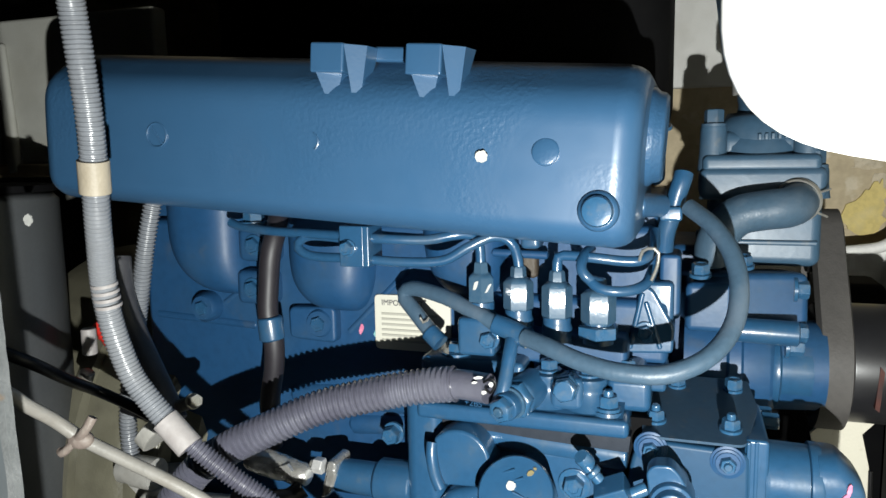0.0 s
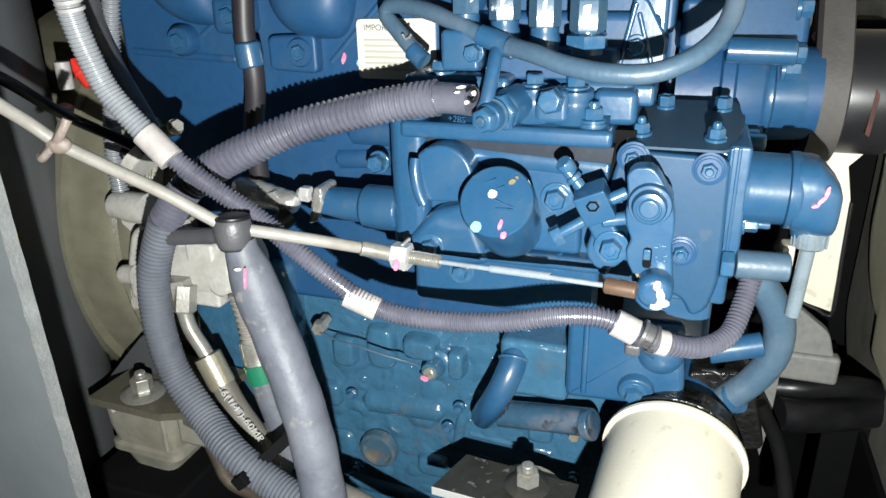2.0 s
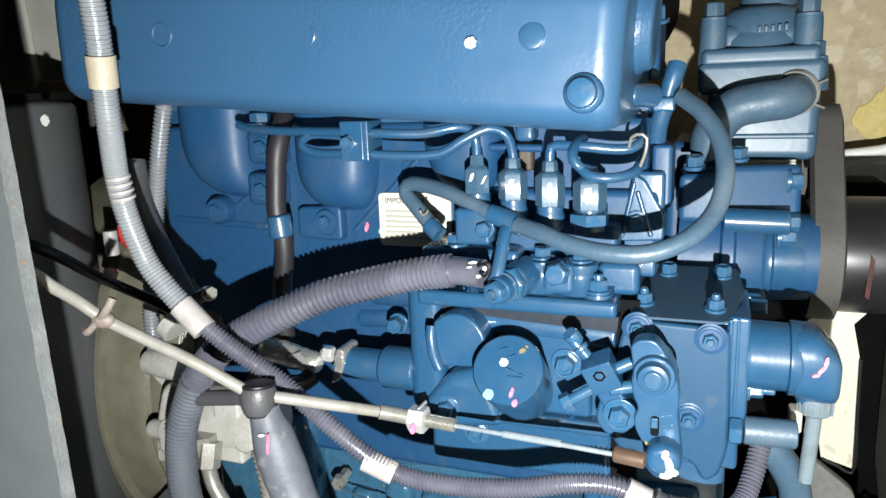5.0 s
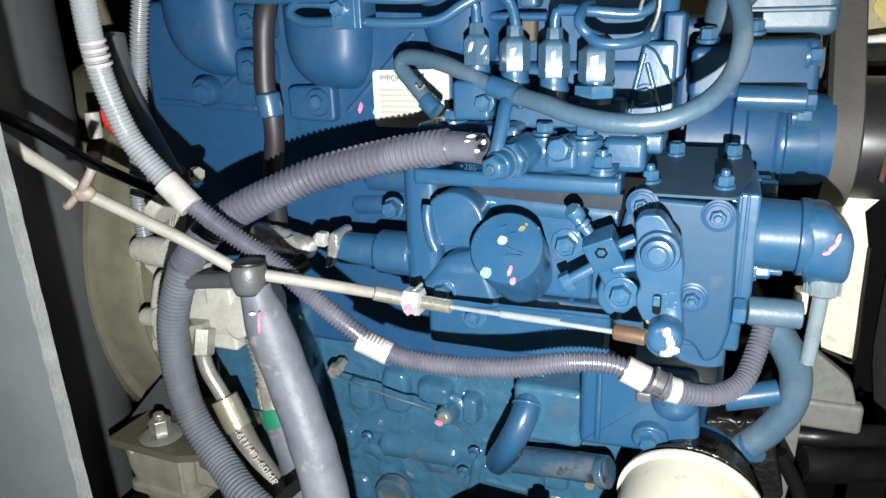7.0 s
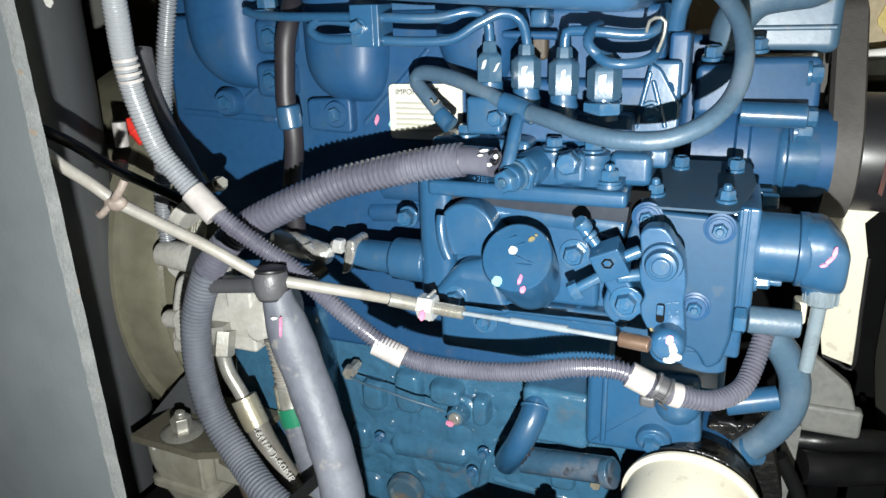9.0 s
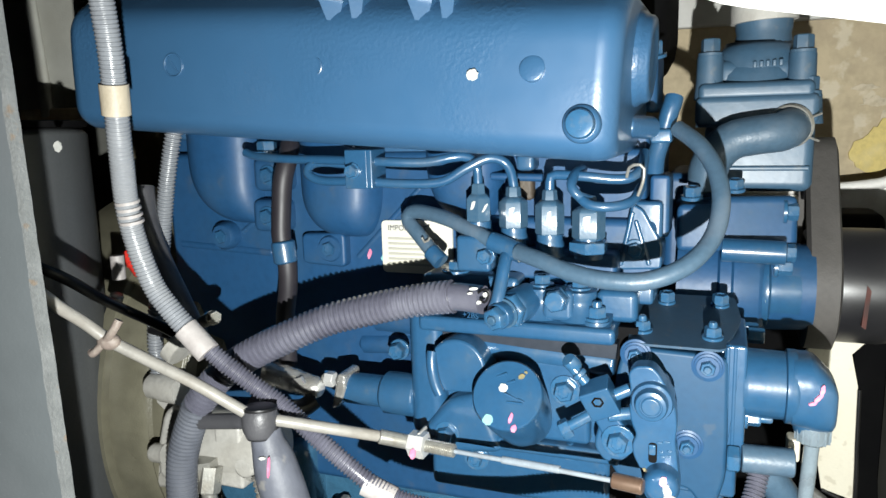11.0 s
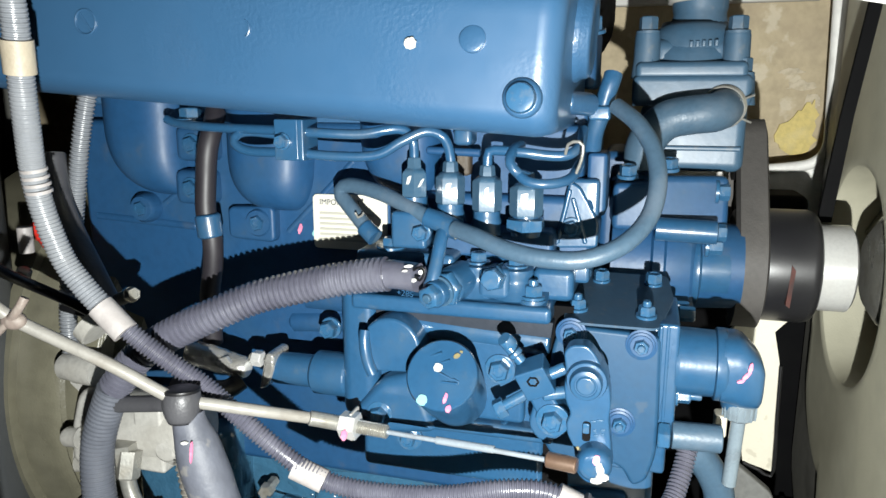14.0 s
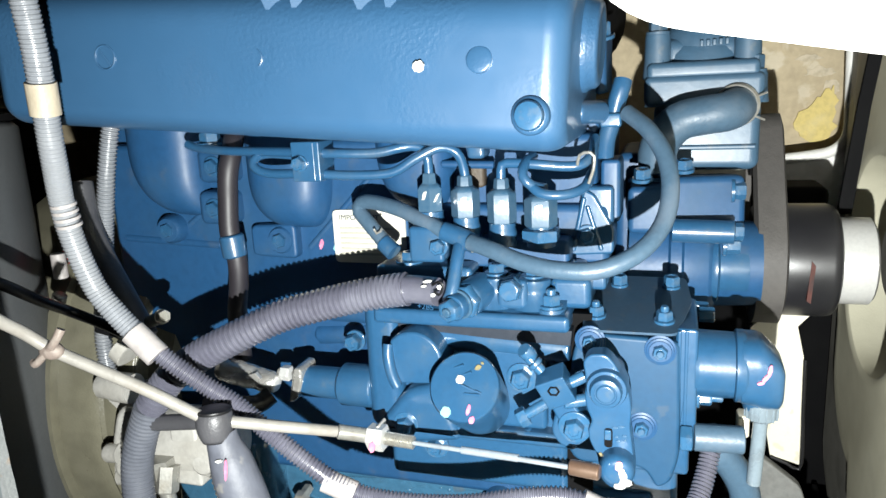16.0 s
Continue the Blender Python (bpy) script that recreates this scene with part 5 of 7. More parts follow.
flaking = material("flaking_blue_paint", (0.030, 0.075, 0.125), 0.3, grain=0.3, grain_size=120, stain=(0.12, 0.125, 0.145), stain_amount=0.9, stain_size=35, bump=0.5, bump_size=120, spots=(0.012, 0.011, 0.014), spot_amount=0.9, spot_size=45, coat=0.8)
# ---- lower pump drive case and oil filter ----
dc = thing("drive_case", (-0.01, 0.57, 0.63), "blue cast drive case under the injection pump", "casing")
out = rounded([(-0.050, 0.540, 0.700)[::2], (0.029, 0.540, 0.703)[::2], (0.034, 0.540, 0.650)[::2], (-0.004, 0.540, 0.635)[::2], (-0.050, 0.540, 0.633)[::2]], 0.006)
part("body", slab(out, 0.538, 0.60, 0.005, seg=3), blue, dc)
part("rib", rbox(((-0.036, 0.540, 0.675)[0] - 0.002, 0.534, 0.64), ((-0.036, 0.540, 0.675)[0] + 0.002, 0.56, 0.702), 0.0015), blue, dc)
part("upper_neck", rbox((-0.05, 0.545, 0.69), (0.045, 0.60, 0.735), 0.005), blue, dc)
c = (0.015, 0.538, 0.679)
part("dome", blob((c[0], 0.542, c[2]), (0.0165, 0.012, 0.0155)), blue, dc)
c = (-0.002, 0.530, 0.649)
part("lug", lathe(bmesh.new(), (c[0] + 0.003, 0.57, c[2] + 0.008), (0, -1, -0.25), [(0, 0.014), (0.035, 0.013), (0.037, 0.011)], 20), blue, dc)
bolt(dc, (c[0] + 0.002, 0.535, c[2]), (0, -1, -0.25), af=0.011, h=0.006, washer=0.009)
part("left_block", rbox((-0.105, 0.555, 0.615), (-0.05, 0.60, 0.665), 0.006, 3), low_blue, dc)
part("oil_pipe", rod((-0.111, 0.575, 0.582), (-0.029, 0.560, 0.599), 0.0115, 16, 0.003), flaking, dc, "oil pipe with flaking blue paint")
part("union", rod((-0.036, 0.560, 0.596), (-0.029, 0.558, 0.599), 0.0128, 20, 0.001), flaking, dc)

fl = thing("oil_filter", (0.028, 0.500, 0.619), "cream painted spin-on oil filter canister", "oil filter")
fc = Vector((0.031, 0.525, 0.608))
fax = Vector((-0.09, -0.975, -0.17)).normalized()
FR = 0.0485
part("canister", lathe(bmesh.new(), fc, fax, [(0.0, FR * 0.95), (0.001, FR), (0.004, FR), (0.005, FR * 0.965), (0.009, FR * 0.96), (0.125, FR * 0.95), (0.135, FR * 0.90), (0.139, FR * 0.75), (0.140, 0.0)], 56), cream, fl)
part("seam", lathe(bmesh.new(), fc - fax * 0.001, fax, [(0.0, FR * 0.99), (0.001, FR * 1.03), (0.0035, FR * 1.03), (0.0045, FR * 0.99)], 56), cream, fl, "rolled cream rim")
part("base", lathe(bmesh.new(), fc - fax * 0.040, fax, [(0, FR * 0.6), (0.012, FR * 0.85), (0.030, FR * 0.9), (0.0385, FR * 0.9)], 40), oily_black, fl, "black oily filter base")
part("base_neck", rod(fc - fax * 0.09, fc - fax * 0.045, FR * 0.55, 24), cast_blue, fl)
br = thing("filter_bracket", (0.069, 0.560, 0.644), "black oily cast bracket beside the filter", "bracket")
part("ring", lathe(bmesh.new(), fc - fax * 0.010, fax, [(0, FR * 0.90), (0.001, FR * 0.97), (0.004, FR * 0.98), (0.006, FR * 0.93)], 48), oily_black, br)
part("clip", tube([(0.044, 0.545, 0.669), (0.054, 0.543, 0.670), (0.058, 0.543, 0.665), (0.061, 0.543, 0.671)], 0.002, seg=8), black_rubber, br)
part("pipe", rod((0.047, 0.560, 0.676), (0.082, 0.565, 0.685), 0.009, 16), blue, br)
part("oily_plate", slab(rounded([(0.035, 0.575, 0.648)[::2], (0.079, 0.575, 0.656)[::2], (0.097, 0.575, 0.590)[::2], (0.043, 0.575, 0.578)[::2]], 0.008), 0.575, 0.60, 0.003), oily_black, br)

# ---- front end of the engine: water pump, thermostat, pulleys, belt ----
wp = thing("water_pump", (0.05, 0.68, 0.82), "blue painted water pump housing", "water pump")
q = (0.056, 0.640, 0.840)
part("housing", lathe(bmesh.new(), (0.005, 0.68, q[2]), (1, 0, 0), [(0, 0.046), (0.030, 0.046), (0.032, 0.049), (0.040, 0.049), (0.042, 0.046), (0.060, 0.044), (0.066, 0.036), (0.100, 0.034)], 32), cast_blue, wp)
part("upper_case", rbox((0.004, 0.646, 0.913), (0.088, 0.706, 0.872), 0.006, 3, m=Matrix.Translation((0.046, 0.67, 0.89)) @ pose(0, 0, 0, -6, 0, 10) @ Matrix.Translation((-0.046, -0.67, -0.89))), cast_blue, wp)
part("front_block", rbox((0.005, 0.615, 0.912), (0.038, 0.660, 0.876), 0.005, 3), cast_blue, wp)
part("rib", rod((0.037, 0.632, 0.876), (0.082, 0.632, 0.875), 0.009, 14), blue, wp)
s0 = (0.066, 0.642, 0.840)
part("shaft_case", lathe(bmesh.new(), (s0[0] - 0.03, 0.670, s0[2]), (1, 0, 0), [(0, 0.030), (0.030, 0.029), (0.032, 0.031), (0.036, 0.031), (0.038, 0.027), (0.058, 0.026), (0.060, 0.024), (0.066, 0.024), (0.068, 0.018), (0.080, 0.018)], 36), blue, wp)
bolt(wp, (s0[0] + 0.010, 0.645, s0[2] + 0.022), (1, 0, 0), af=0.011, h=0.010, washer=0.008)
for a in ((0.015, 0.628, 0.916), (0.045, 0.650, 0.920)):
    bolt(wp, a, (0, -0.2, 1), af=0.011, h=0.007, washer=0.008)
for a in ((0.081, 0.655, 0.903), (0.080, 0.645, 0.873)):
    bolt(wp, a, (1, 0, 0), af=0.012, h=0.008, washer=0.009)
part("timing_case", rbox((-0.01, 0.69, 0.70), (0.035, 0.80, 0.93), 0.008, 3), cast_blue, wp)
for a in ((0.041, 0.620, 0.822), (0.055, 0.620, 0.818), (0.059, 0.610, 0.817)):
    bolt(wp, a, (1, 0, 0), af=0.010, h=0.010, washer=0.0)

th = thing("thermostat_housing", (0.06, 0.72, 0.93), "blue thermostat housing with a bent coolant hose", "thermostat")
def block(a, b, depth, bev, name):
    return part(name, rbox((min(a[0], b[0]), a[1], min(a[2], b[2])), (max(a[0], b[0]), a[1] + depth, max(a[2], b[2])), bev, 5), lightened_dusty_blue, th, sharp=60)


block((0.021, 0.684, 0.971), (0.102, 0.684, 0.915), 0.08, 0.008, "lower_body")
part("seam_rib", rbox((0.028, 0.681, 0.936), (0.099, 0.700, 0.932), 0.0015, 3), lightened_dusty_blue, th)
block((0.013, 0.680, 0.992), (0.104, 0.680, 0.967), 0.09, 0.006, "middle_flange")
block((0.015, 0.682, 1.002), (0.100, 0.682, 0.988), 0.085, 0.005, "cap_flange")
block((0.026, 0.696, 1.021), (0.088, 0.696, 0.996), 0.065, 0.010, "upper_cap")
part("cap_shoulder", lathe(bmesh.new(), (0.058, 0.728, 0.996), (0, 0, 1), [(0, 0.040), (0.012, 0.0385), (0.020, 0.034), (0.026, 0.030)], 40), lightened_dusty_blue, th, sharp=60)
for a, h in (((0.023, 0.697, 1.025), 0.036), ((0.091, 0.697, 1.024), 0.036), ((0.025, 0.694, 0.991), 0.024), ((0.096, 0.694, 0.992), 0.024)):
    part("corner_boss", lathe(bmesh.new(), (a[0], a[1], a[2] - h), (0, 0, 1), [(0, 0.0118), (h * 0.4, 0.0105), (h - 0.002, 0.0100), (h, 0.0090)], 24), lightened_dusty_blue, th)
for i in range(5):
    o = Vector((0.055, 0.684, 1.015)) + Vector((0.0047 * i, 0, 0.0002 * i))
    part("cast_mark", rbox((o.x, 0.6893, o.z - 0.0024), (o.x + 0.003, 0.692, o.z + 0.0028), 0.0008), lightened_dusty_blue, th)
part("cap_neck", lathe(bmesh.new(), ((0.060, 0.710, 1.036)[0], 0.728, (0.062, 0.710, 1.013)[2]), (0, 0, 1), [(0, 0.036), (0.012, 0.035), (0.018, 0.028), (0.022, 0.026)], 32), lightened_dusty_blue, th, sharp=60)
tc = (0.063, 0.710, 1.036)
part("spout", lathe(bmesh.new(), (tc[0], 0.725, tc[2] - 0.03), (0, 0, 1), [(0, 0.030), (0.02, 0.024), (0.035, 0.021), (0.04, 0.022), (0.055, 0.022)], 28), lightened_dusty_blue, th)
solo("radiator_hose", tube([Vector((tc[0], 0.725, tc[2] + 0.015)), Vector((tc[0] + 0.002, 0.727, tc[2] + 0.04)), Vector((tc[0] + 0.03, 0.75, tc[2] + 0.09)), Vector((tc[0] + 0.10, 0.80, tc[2] + 0.11))], 0.026, step=0.008, seg=20),
           pale_rubber, "pale dusty upper radiator hose on the thermostat", "hose")
for a in ((0.023, 0.697, 1.025), (0.091, 0.697, 1.024), (0.025, 0.694, 0.992), (0.096, 0.694, 0.992)):
    bolt(th, a, (0, 0, 1), af=0.013, h=0.011, washer=0.0095, mat=lightened_dusty_blue)
hz = [(0.027, 0.650, 0.918), (0.025, 0.652, 0.932), (0.030, 0.655, 0.946), (0.042, 0.658, 0.957), (0.061, 0.660, 0.961), (0.077, 0.664, 0.963), (0.086, 0.686, 0.968), (0.089, 0.710, 0.974)]
part("bent_hose", tube(hz, 0.0148, step=0.005, seg=18), hose_blue, th, "blue painted bent bypass hose")
o, ax = Vector((0.0835, 0.680, 0.967)), Vector((0.32, 0.92, 0.22)).normalized()
a0, u0, w0 = frame_of(ax)
for dy in (-0.0016, 0.0016):
    part("hose_clip", tube([o + ax * dy + u0 * 0.0160 * math.cos(k) + w0 * 0.0160 * math.sin(k) for k in [2 * math.pi * i / 28 for i in range(29)]], 0.0010, seg=6, ready=True), zinc, th, "sprung wire hose clip")
part("clip_ear", rod(o + Vector((0.014, -0.004, 0.006)), o + Vector((0.021, -0.007, 0.009)), 0.0009, 6, 0.0002), zinc, th)
part("clip_ear", rod(o + Vector((0.013, -0.004, -0.009)), o + Vector((0.020, -0.006, -0.012)), 0.0009, 6, 0.0002), zinc, th)
# cover end: rear water outlet seen beyond the cover
ro = thing("water_outlet", (-0.021, 0.660, 1.012), "blue cast water outlet beside the cover", "casting")
part("body", rbox((-0.024, 0.640, 1.027), (-0.013, 0.700, 0.980), 0.008, 3), cast_blue, ro)
bolt(ro, (-0.018, 0.645, 1.023), (0, -0.3, 1), af=0.014, h=0.010, washer=0.011)

# pulley, belt, hub
PC = Vector((0.0, 0.705, 0.838))
fp = thing("fan_pulley", (0.13, 0.705, PC.z), "dark smooth fan pulley with a red mark", "pulley")
x0, x1, x2 = 0.104, (0.123, 0.655, 0.846)[0], (0.164, 0.655, 0.848)[0]
part("rim", lathe(bmesh.new(), (x1, PC.y, PC.z), (1, 0, 0), [(0, 0.0445), (0.002, 0.0465), (x2 - x1 - 0.008, 0.0465), (x2 - x1 - 0.003, 0.0450), (x2 - x1 - 0.0005, 0.0415), (x2 - x1, 0.03)], 48), pulley_black, fp)
part("hub", lathe(bmesh.new(), (x2 - 0.002, PC.y, PC.z), (1, 0, 0), [(0, 0.0355), (0.026, 0.0355), (0.028, 0.033), (0.030, 0.02)], 36), bright_steel, fp, "bright zinc fan hub")
part("red_mark", slab([(x1 + 0.015, PC.z - 0.022), (x1 + 0.018, PC.z - 0.024), (x1 + 0.020, PC.z + 0.006), (x1 + 0.017, PC.z + 0.010)], PC.y - 0.0470, PC.y - 0.034, 0), faded_red, fp, "faded red paint stripe")
vp = thing("belt_pulley", (0.11, 0.705, PC.z), "worn grey grooved belt pulley", "pulley")
part("rim", lathe(bmesh.new(), (x0 - 0.003, PC.y, PC.z), (1, 0, 0), [(0, 0.044), (0.002, 0.046), (x1 - x0 + 0.001, 0.046), (x1 - x0 + 0.003, 0.044)], 48), belt_grey, vp)
bx = x0 + 0.008
bp = []
top_c, rt = Vector((bx, 0.745, 0.925)), 0.026
gap = Vector((top_c.y - PC.y, top_c.z - PC.z))
RB = 0.0485
phi, wrap = math.atan2(gap.y, gap.x), math.acos((RB - rt) / gap.length)
for i in range(37):
    a = phi + wrap + (2 * math.pi - 2 * wrap) * i / 36
    bp.append(Vector((bx, PC.y + RB * math.cos(a), PC.z + RB * math.sin(a))))
for i in range(25):
    a = phi - wrap + 2 * wrap * i / 24
    bp.append(top_c + Vector((0, rt * math.cos(a), rt * math.sin(a))))
bm = bmesh.new()
loops = []
for i, p in enumerate(bp):
    t = (bp[(i + 1) % len(bp)] - bp[i - 1]).normalized()
    nrm = Vector((1, 0, 0)).cross(t)
    loops.append([bm.verts.new(p + Vector((sx, 0, 0)) + nrm * sn) for sx, sn in ((-0.0125, 0.003), (0.0125, 0.003), (0.010, -0.005), (-0.010, -0.005))])
for i in range(len(loops)):
    r0, r1 = loops[i], loops[(i + 1) % len(loops)]
    for j in range(4):
        bm.faces.new((r0[j], r0[(j + 1) % 4], r1[(j + 1) % 4], r1[j]))
fb_ = thing("fan_belt", (bx, PC.y, PC.z), "worn grey fan belt over the pulleys", "belt")
part("belt", bm, belt_grey, fb_)
for sx in (-0.007, 0.0075):
    ring = []
    for i, p in enumerate(bp + bp[:1]):
        t = (bp[(i + 1) % len(bp)] - bp[(i - 1) % len(bp)]).normalized()
        ring.append(p + Vector((sx, 0, 0)) + Vector((1, 0, 0)).cross(t) * 0.0030)
    part("groove_line", tube(ring, 0.0006, seg=6, ready=True), matt_black, fb_, "dark worn groove")
ti = thing("idler_pulley", top_c, "dark idler pulley behind the thermostat", "pulley")
part("rim", lathe(bmesh.new(), top_c - Vector((0.012, 0, 0)), (1, 0, 0), [(0, 0.022), (0.003, rt - 0.004), (0.021, rt - 0.004), (0.024, 0.022)], 28), black_rubber, ti)
part("arm", rod(top_c - Vector((0.10, 0, 0.0)), top_c - Vector((0.01, 0, 0)), 0.012, 16), cast_blue, ti)
# black guard beyond the pulley
solo("belt_guard", rbox((0.135, 0.800, 0.884), (0.176, 0.860, 0.845), 0.008, 3), matt_black, "small black guard behind the pulley", "guard")

# fan shroud: dished beige plate with a round opening
fs = thing("fan_shroud", (0.23, 0.74, 0.5), "dirty beige plastic fan shroud with a round opening", "fan shroud")
HC = (0.752, 0.822)


def dish_reach(k):
    # way from the middle of the opening to the rolled border: rear and bottom edges meet in a wide rounded corner
    c, w = math.cos(k), math.sin(k)
    lim = [0.70]
    if c > 1e-6:
        lim.append(0.116 / c)
    if w < -1e-6:
        lim.append(0.244 / -w)
    r = min(lim)
    if r * c > 0.026 and r * w < -0.114:
        m = c * 0.026 - w * 0.114
        r = min(r, m + math.sqrt(max(0.0, m * m - (0.026 ** 2 + 0.114 ** 2 - 0.100 ** 2))) - 0.006)
    return r


def ring_of(bm, xs, radius):
    return [bm.verts.new((xs, HC[0] + radius(k) * math.cos(k), HC[1] + radius(k) * math.sin(k))) for k in [2 * math.pi * (i + 0.5) / 120 for i in range(120)]]


def ring_skin(bm, rows):
    for r0, r1 in zip(rows, rows[1:]):
        for i in range(120):
            bm.faces.new((r0[i], r0[(i + 1) % 120], r1[(i + 1) % 120], r1[i]))


bm = bmesh.new()
rows = [ring_of(bm, x, lambda k, r=r: min(r, dish_reach(k) - 0.004)) for x, r in ((0.255, 0.092), (0.232, 0.093), (0.212, 0.094), (0.204, 0.096), (0.202, 0.100), (0.2025, 0.105))]
rows += [ring_of(bm, x, lambda k, f=f: 0.106 + (dish_reach(k) - 0.106) * f) for x, f in ((0.2030, 0.15), (0.2035, 0.45), (0.2035, 0.75), (0.2030, 0.93), (0.2045, 0.985), (0.2075, 1.0), (0.2130, 1.01), (0.2170, 0.99))]
rows += [ring_of(bm, 0.2170, lambda k: 0.106 + (dish_reach(k) - 0.106) * 0.5), ring_of(bm, 0.2590, lambda k: 0.096)]
ring_skin(bm, rows + rows[:1])
part("dish", bm, shroud_beige, fs)
bm = bmesh.new()


def panel_reach(k):
    c, w = math.cos(k), math.sin(k)
    lim = [dish_reach(k) + 0.12]
    if c > 1e-6:
        lim.append(0.174 / c)
    if w < -1e-6:
        lim.append(0.330 / -w)
    return max(min(lim), dish_reach(k) + 0.004)


rows = [ring_of(bm, 0.2100, lambda k: dish_reach(k) - 0.004), ring_of(bm, 0.2100, panel_reach), ring_of(bm, 0.2130, panel_reach), ring_of(bm, 0.2130, lambda k: dish_reach(k) - 0.004)]
ring_skin(bm, rows + rows[:1])
part("surround", bm, surround_grey, fs, "dirty dark grey panel round the shroud")
fan = thing("cooling_fan", (0.25, 0.735, PC.z), "grey plastic cooling fan behind the shroud", "fan")
part("hub", lathe(bmesh.new(), (0.205, PC.y, PC.z), (1, 0, 0), [(0, 0.03), (0.01, 0.045), (0.04, 0.045)], 32), zinc, fan)
for i in range(6):
    k = 2 * math.pi * i / 6 + 0.3
    d, s = Vector((0, math.cos(k), math.sin(k))), Vector((0, -math.sin(k), math.cos(k)))
    b = bmesh.new()
    o = Vector((0.235, PC.y, PC.z))
    q = [o + d * 0.04 - s * 0.02, o + d * 0.04 + s * 0.02 + Vector((0.02, 0, 0)), o + d * 0.16 + s * 0.035 + Vector((0.025, 0, 0)), o + d * 0.16 - s * 0.035]
    vs = [b.verts.new(v) for v in q] + [b.verts.new(v + Vector((0.003, 0, 0))) for v in q]
    for f in ((0, 1, 2, 3), (7, 6, 5, 4), (0, 4, 5, 1), (1, 5, 6, 2), (2, 6, 7, 3), (3, 7, 4, 0)):
        b.faces.new([vs[j] for j in f])
    part("blade", b, bell_grey, fan)

zs = 0.548
# Added black sheet stands in for the darkness below the torchlit shroud.
part("lower_shade_sheet", slab([(0.170, zs), (0.90, zs + 0.06), (0.90, 0.02), (0.170, 0.02)], 0.742, 0.748, 0), matt_black, fs, "added black sheet for the dark below the shroud")
# Added black panel, keeps the low side dark where torchlight falls off.
part("lower_shade_panel", rbox((0.2005, 0.05, 0.0), (0.2065, 0.92, 0.515), 0.002), matt_black, fs, "added black panel for the dark low side of the shroud")
part("edge_seal", slab([(p[0], p[2]) for p in [(0.193, 0.740, 1.062), (0.203, 0.740, 1.062), (0.190, 0.740, 0.960), (0.182, 0.740, 0.870), (0.171, 0.740, 0.870), (0.180, 0.740, 0.960)]], 0.74, 0.745, 0.0005), matt_black, fs, "black rubber edge seal")

# pale strip, bracket and hoses low on that side
st = thing("radiator_strip", (0.134, 0.660, 0.715), "cream sheet metal strip of the radiator frame", "panel")
part("strip", slab([(0.140, 0.700, 0.781)[::2], (0.146, 0.700, 0.754)[::2], (0.148, 0.700, 0.654)[::2], (0.124, 0.700, 0.661)[::2], (0.103, 0.700, 0.778)[::2], (0.120, 0.700, 0.796)[::2], (0.155, 0.700, 0.799)[::2]], 0.70, 0.704, 0.0005), cream, st)
part("edge_seal", tube([(0.1470, 0.6995, 0.752), (0.1480, 0.6995, 0.705), (0.1490, 0.6995, 0.653), (0.1370, 0.6995, 0.655), (0.1245, 0.6995, 0.660)], 0.0016, step=0.006, seg=8), black_rubber, st, "black rubber edge seal")
sb = thing("support_bracket", (0.129, 0.680, 0.623), "grey painted support bracket", "bracket")
part("plate", slab(rounded([(0.114, 0.690, 0.665)[::2], (0.149, 0.690, 0.638)[::2], (0.160, 0.690, 0.601)[::2], (0.108, 0.690, 0.591)[::2]], 0.006), 0.69, 0.70, 0.002), bracket_grey, sb)
part("bar", rbox((0.113, 0.686, 0.617), (0.161, 0.700, 0.590), 0.004, 4), bracket_grey, sb)
part("leg", slab([(0.098, 0.603), (0.114, 0.601), (0.1125, 0.545), (0.109, 0.514), (0.103, 0.530)], 0.675, 0.70, 0.001), bracket_grey, sb)
solo("lower_hose", tube([(0.116, 0.700, 0.574), (0.139, 0.700, 0.577), (0.179, 0.720, 0.573), (0.221, 0.740, 0.560)], 0.010, seg=16), black_rubber, "black rubber hose behind the bracket", "hose", "black hoses below the pulley")
solo("lower_hose", tube([(0.118, 0.680, 0.558), (0.142, 0.690, 0.555), (0.184, 0.720, 0.546), (0.224, 0.740, 0.548)], 0.016, seg=16), black_rubber, "thick black rubber hose behind the bracket", "hose", "black hoses below the pulley")
solo("lower_hose", tube([(0.094, 0.620, 0.603), (0.112, 0.620, 0.568), (0.120, 0.600, 0.540), (0.123, 0.580, 0.499)], 0.006, seg=12), matt_black, "thin black rubber hose beside the filter", "hose", "black hoses below the pulley")
ch = thing("coolant_hose", (0.088, 0.558, 0.719), "blue painted curved coolant hose with end collar", "hose")
part("hose", tube([(0.062, 0.552, 0.750), (0.071, 0.553, 0.738), (0.083, 0.560, 0.720), (0.091, 0.566, 0.699), (0.091, 0.570, 0.675), (0.081, 0.572, 0.652), (0.065, 0.573, 0.632), (0.058, 0.574, 0.624)], 0.0106, step=0.005, seg=18), hose_blue, ch)
part("end_collar", tube([(0.062, 0.572, 0.629), (0.059, 0.573, 0.626), (0.057, 0.574, 0.624)], 0.0126, step=0.003, seg=18), blue, ch)
part("clip_band", tube([(0.071, 0.571, 0.636), (0.069, 0.572, 0.634)], 0.0122, step=0.002, seg=18), bolt_blue, ch)
stb = thing("stub_pipe", (0.068, 0.540, 0.753), "blue painted stub pipe with hexagon end", "pipe")
part("pipe", rod((0.054, 0.531, 0.757), (0.0855, 0.533, 0.757), 0.0092, 18), hose_blue, stb)
part("hexagon", lathe(bmesh.new(), (0.0455, 0.528, 0.7565), (1, 0, 0), [(0, 0.0078), (0.001, 0.0088), (0.007, 0.0088), (0.008, 0.0076)], 6, 0.5), bolt_blue, stb)
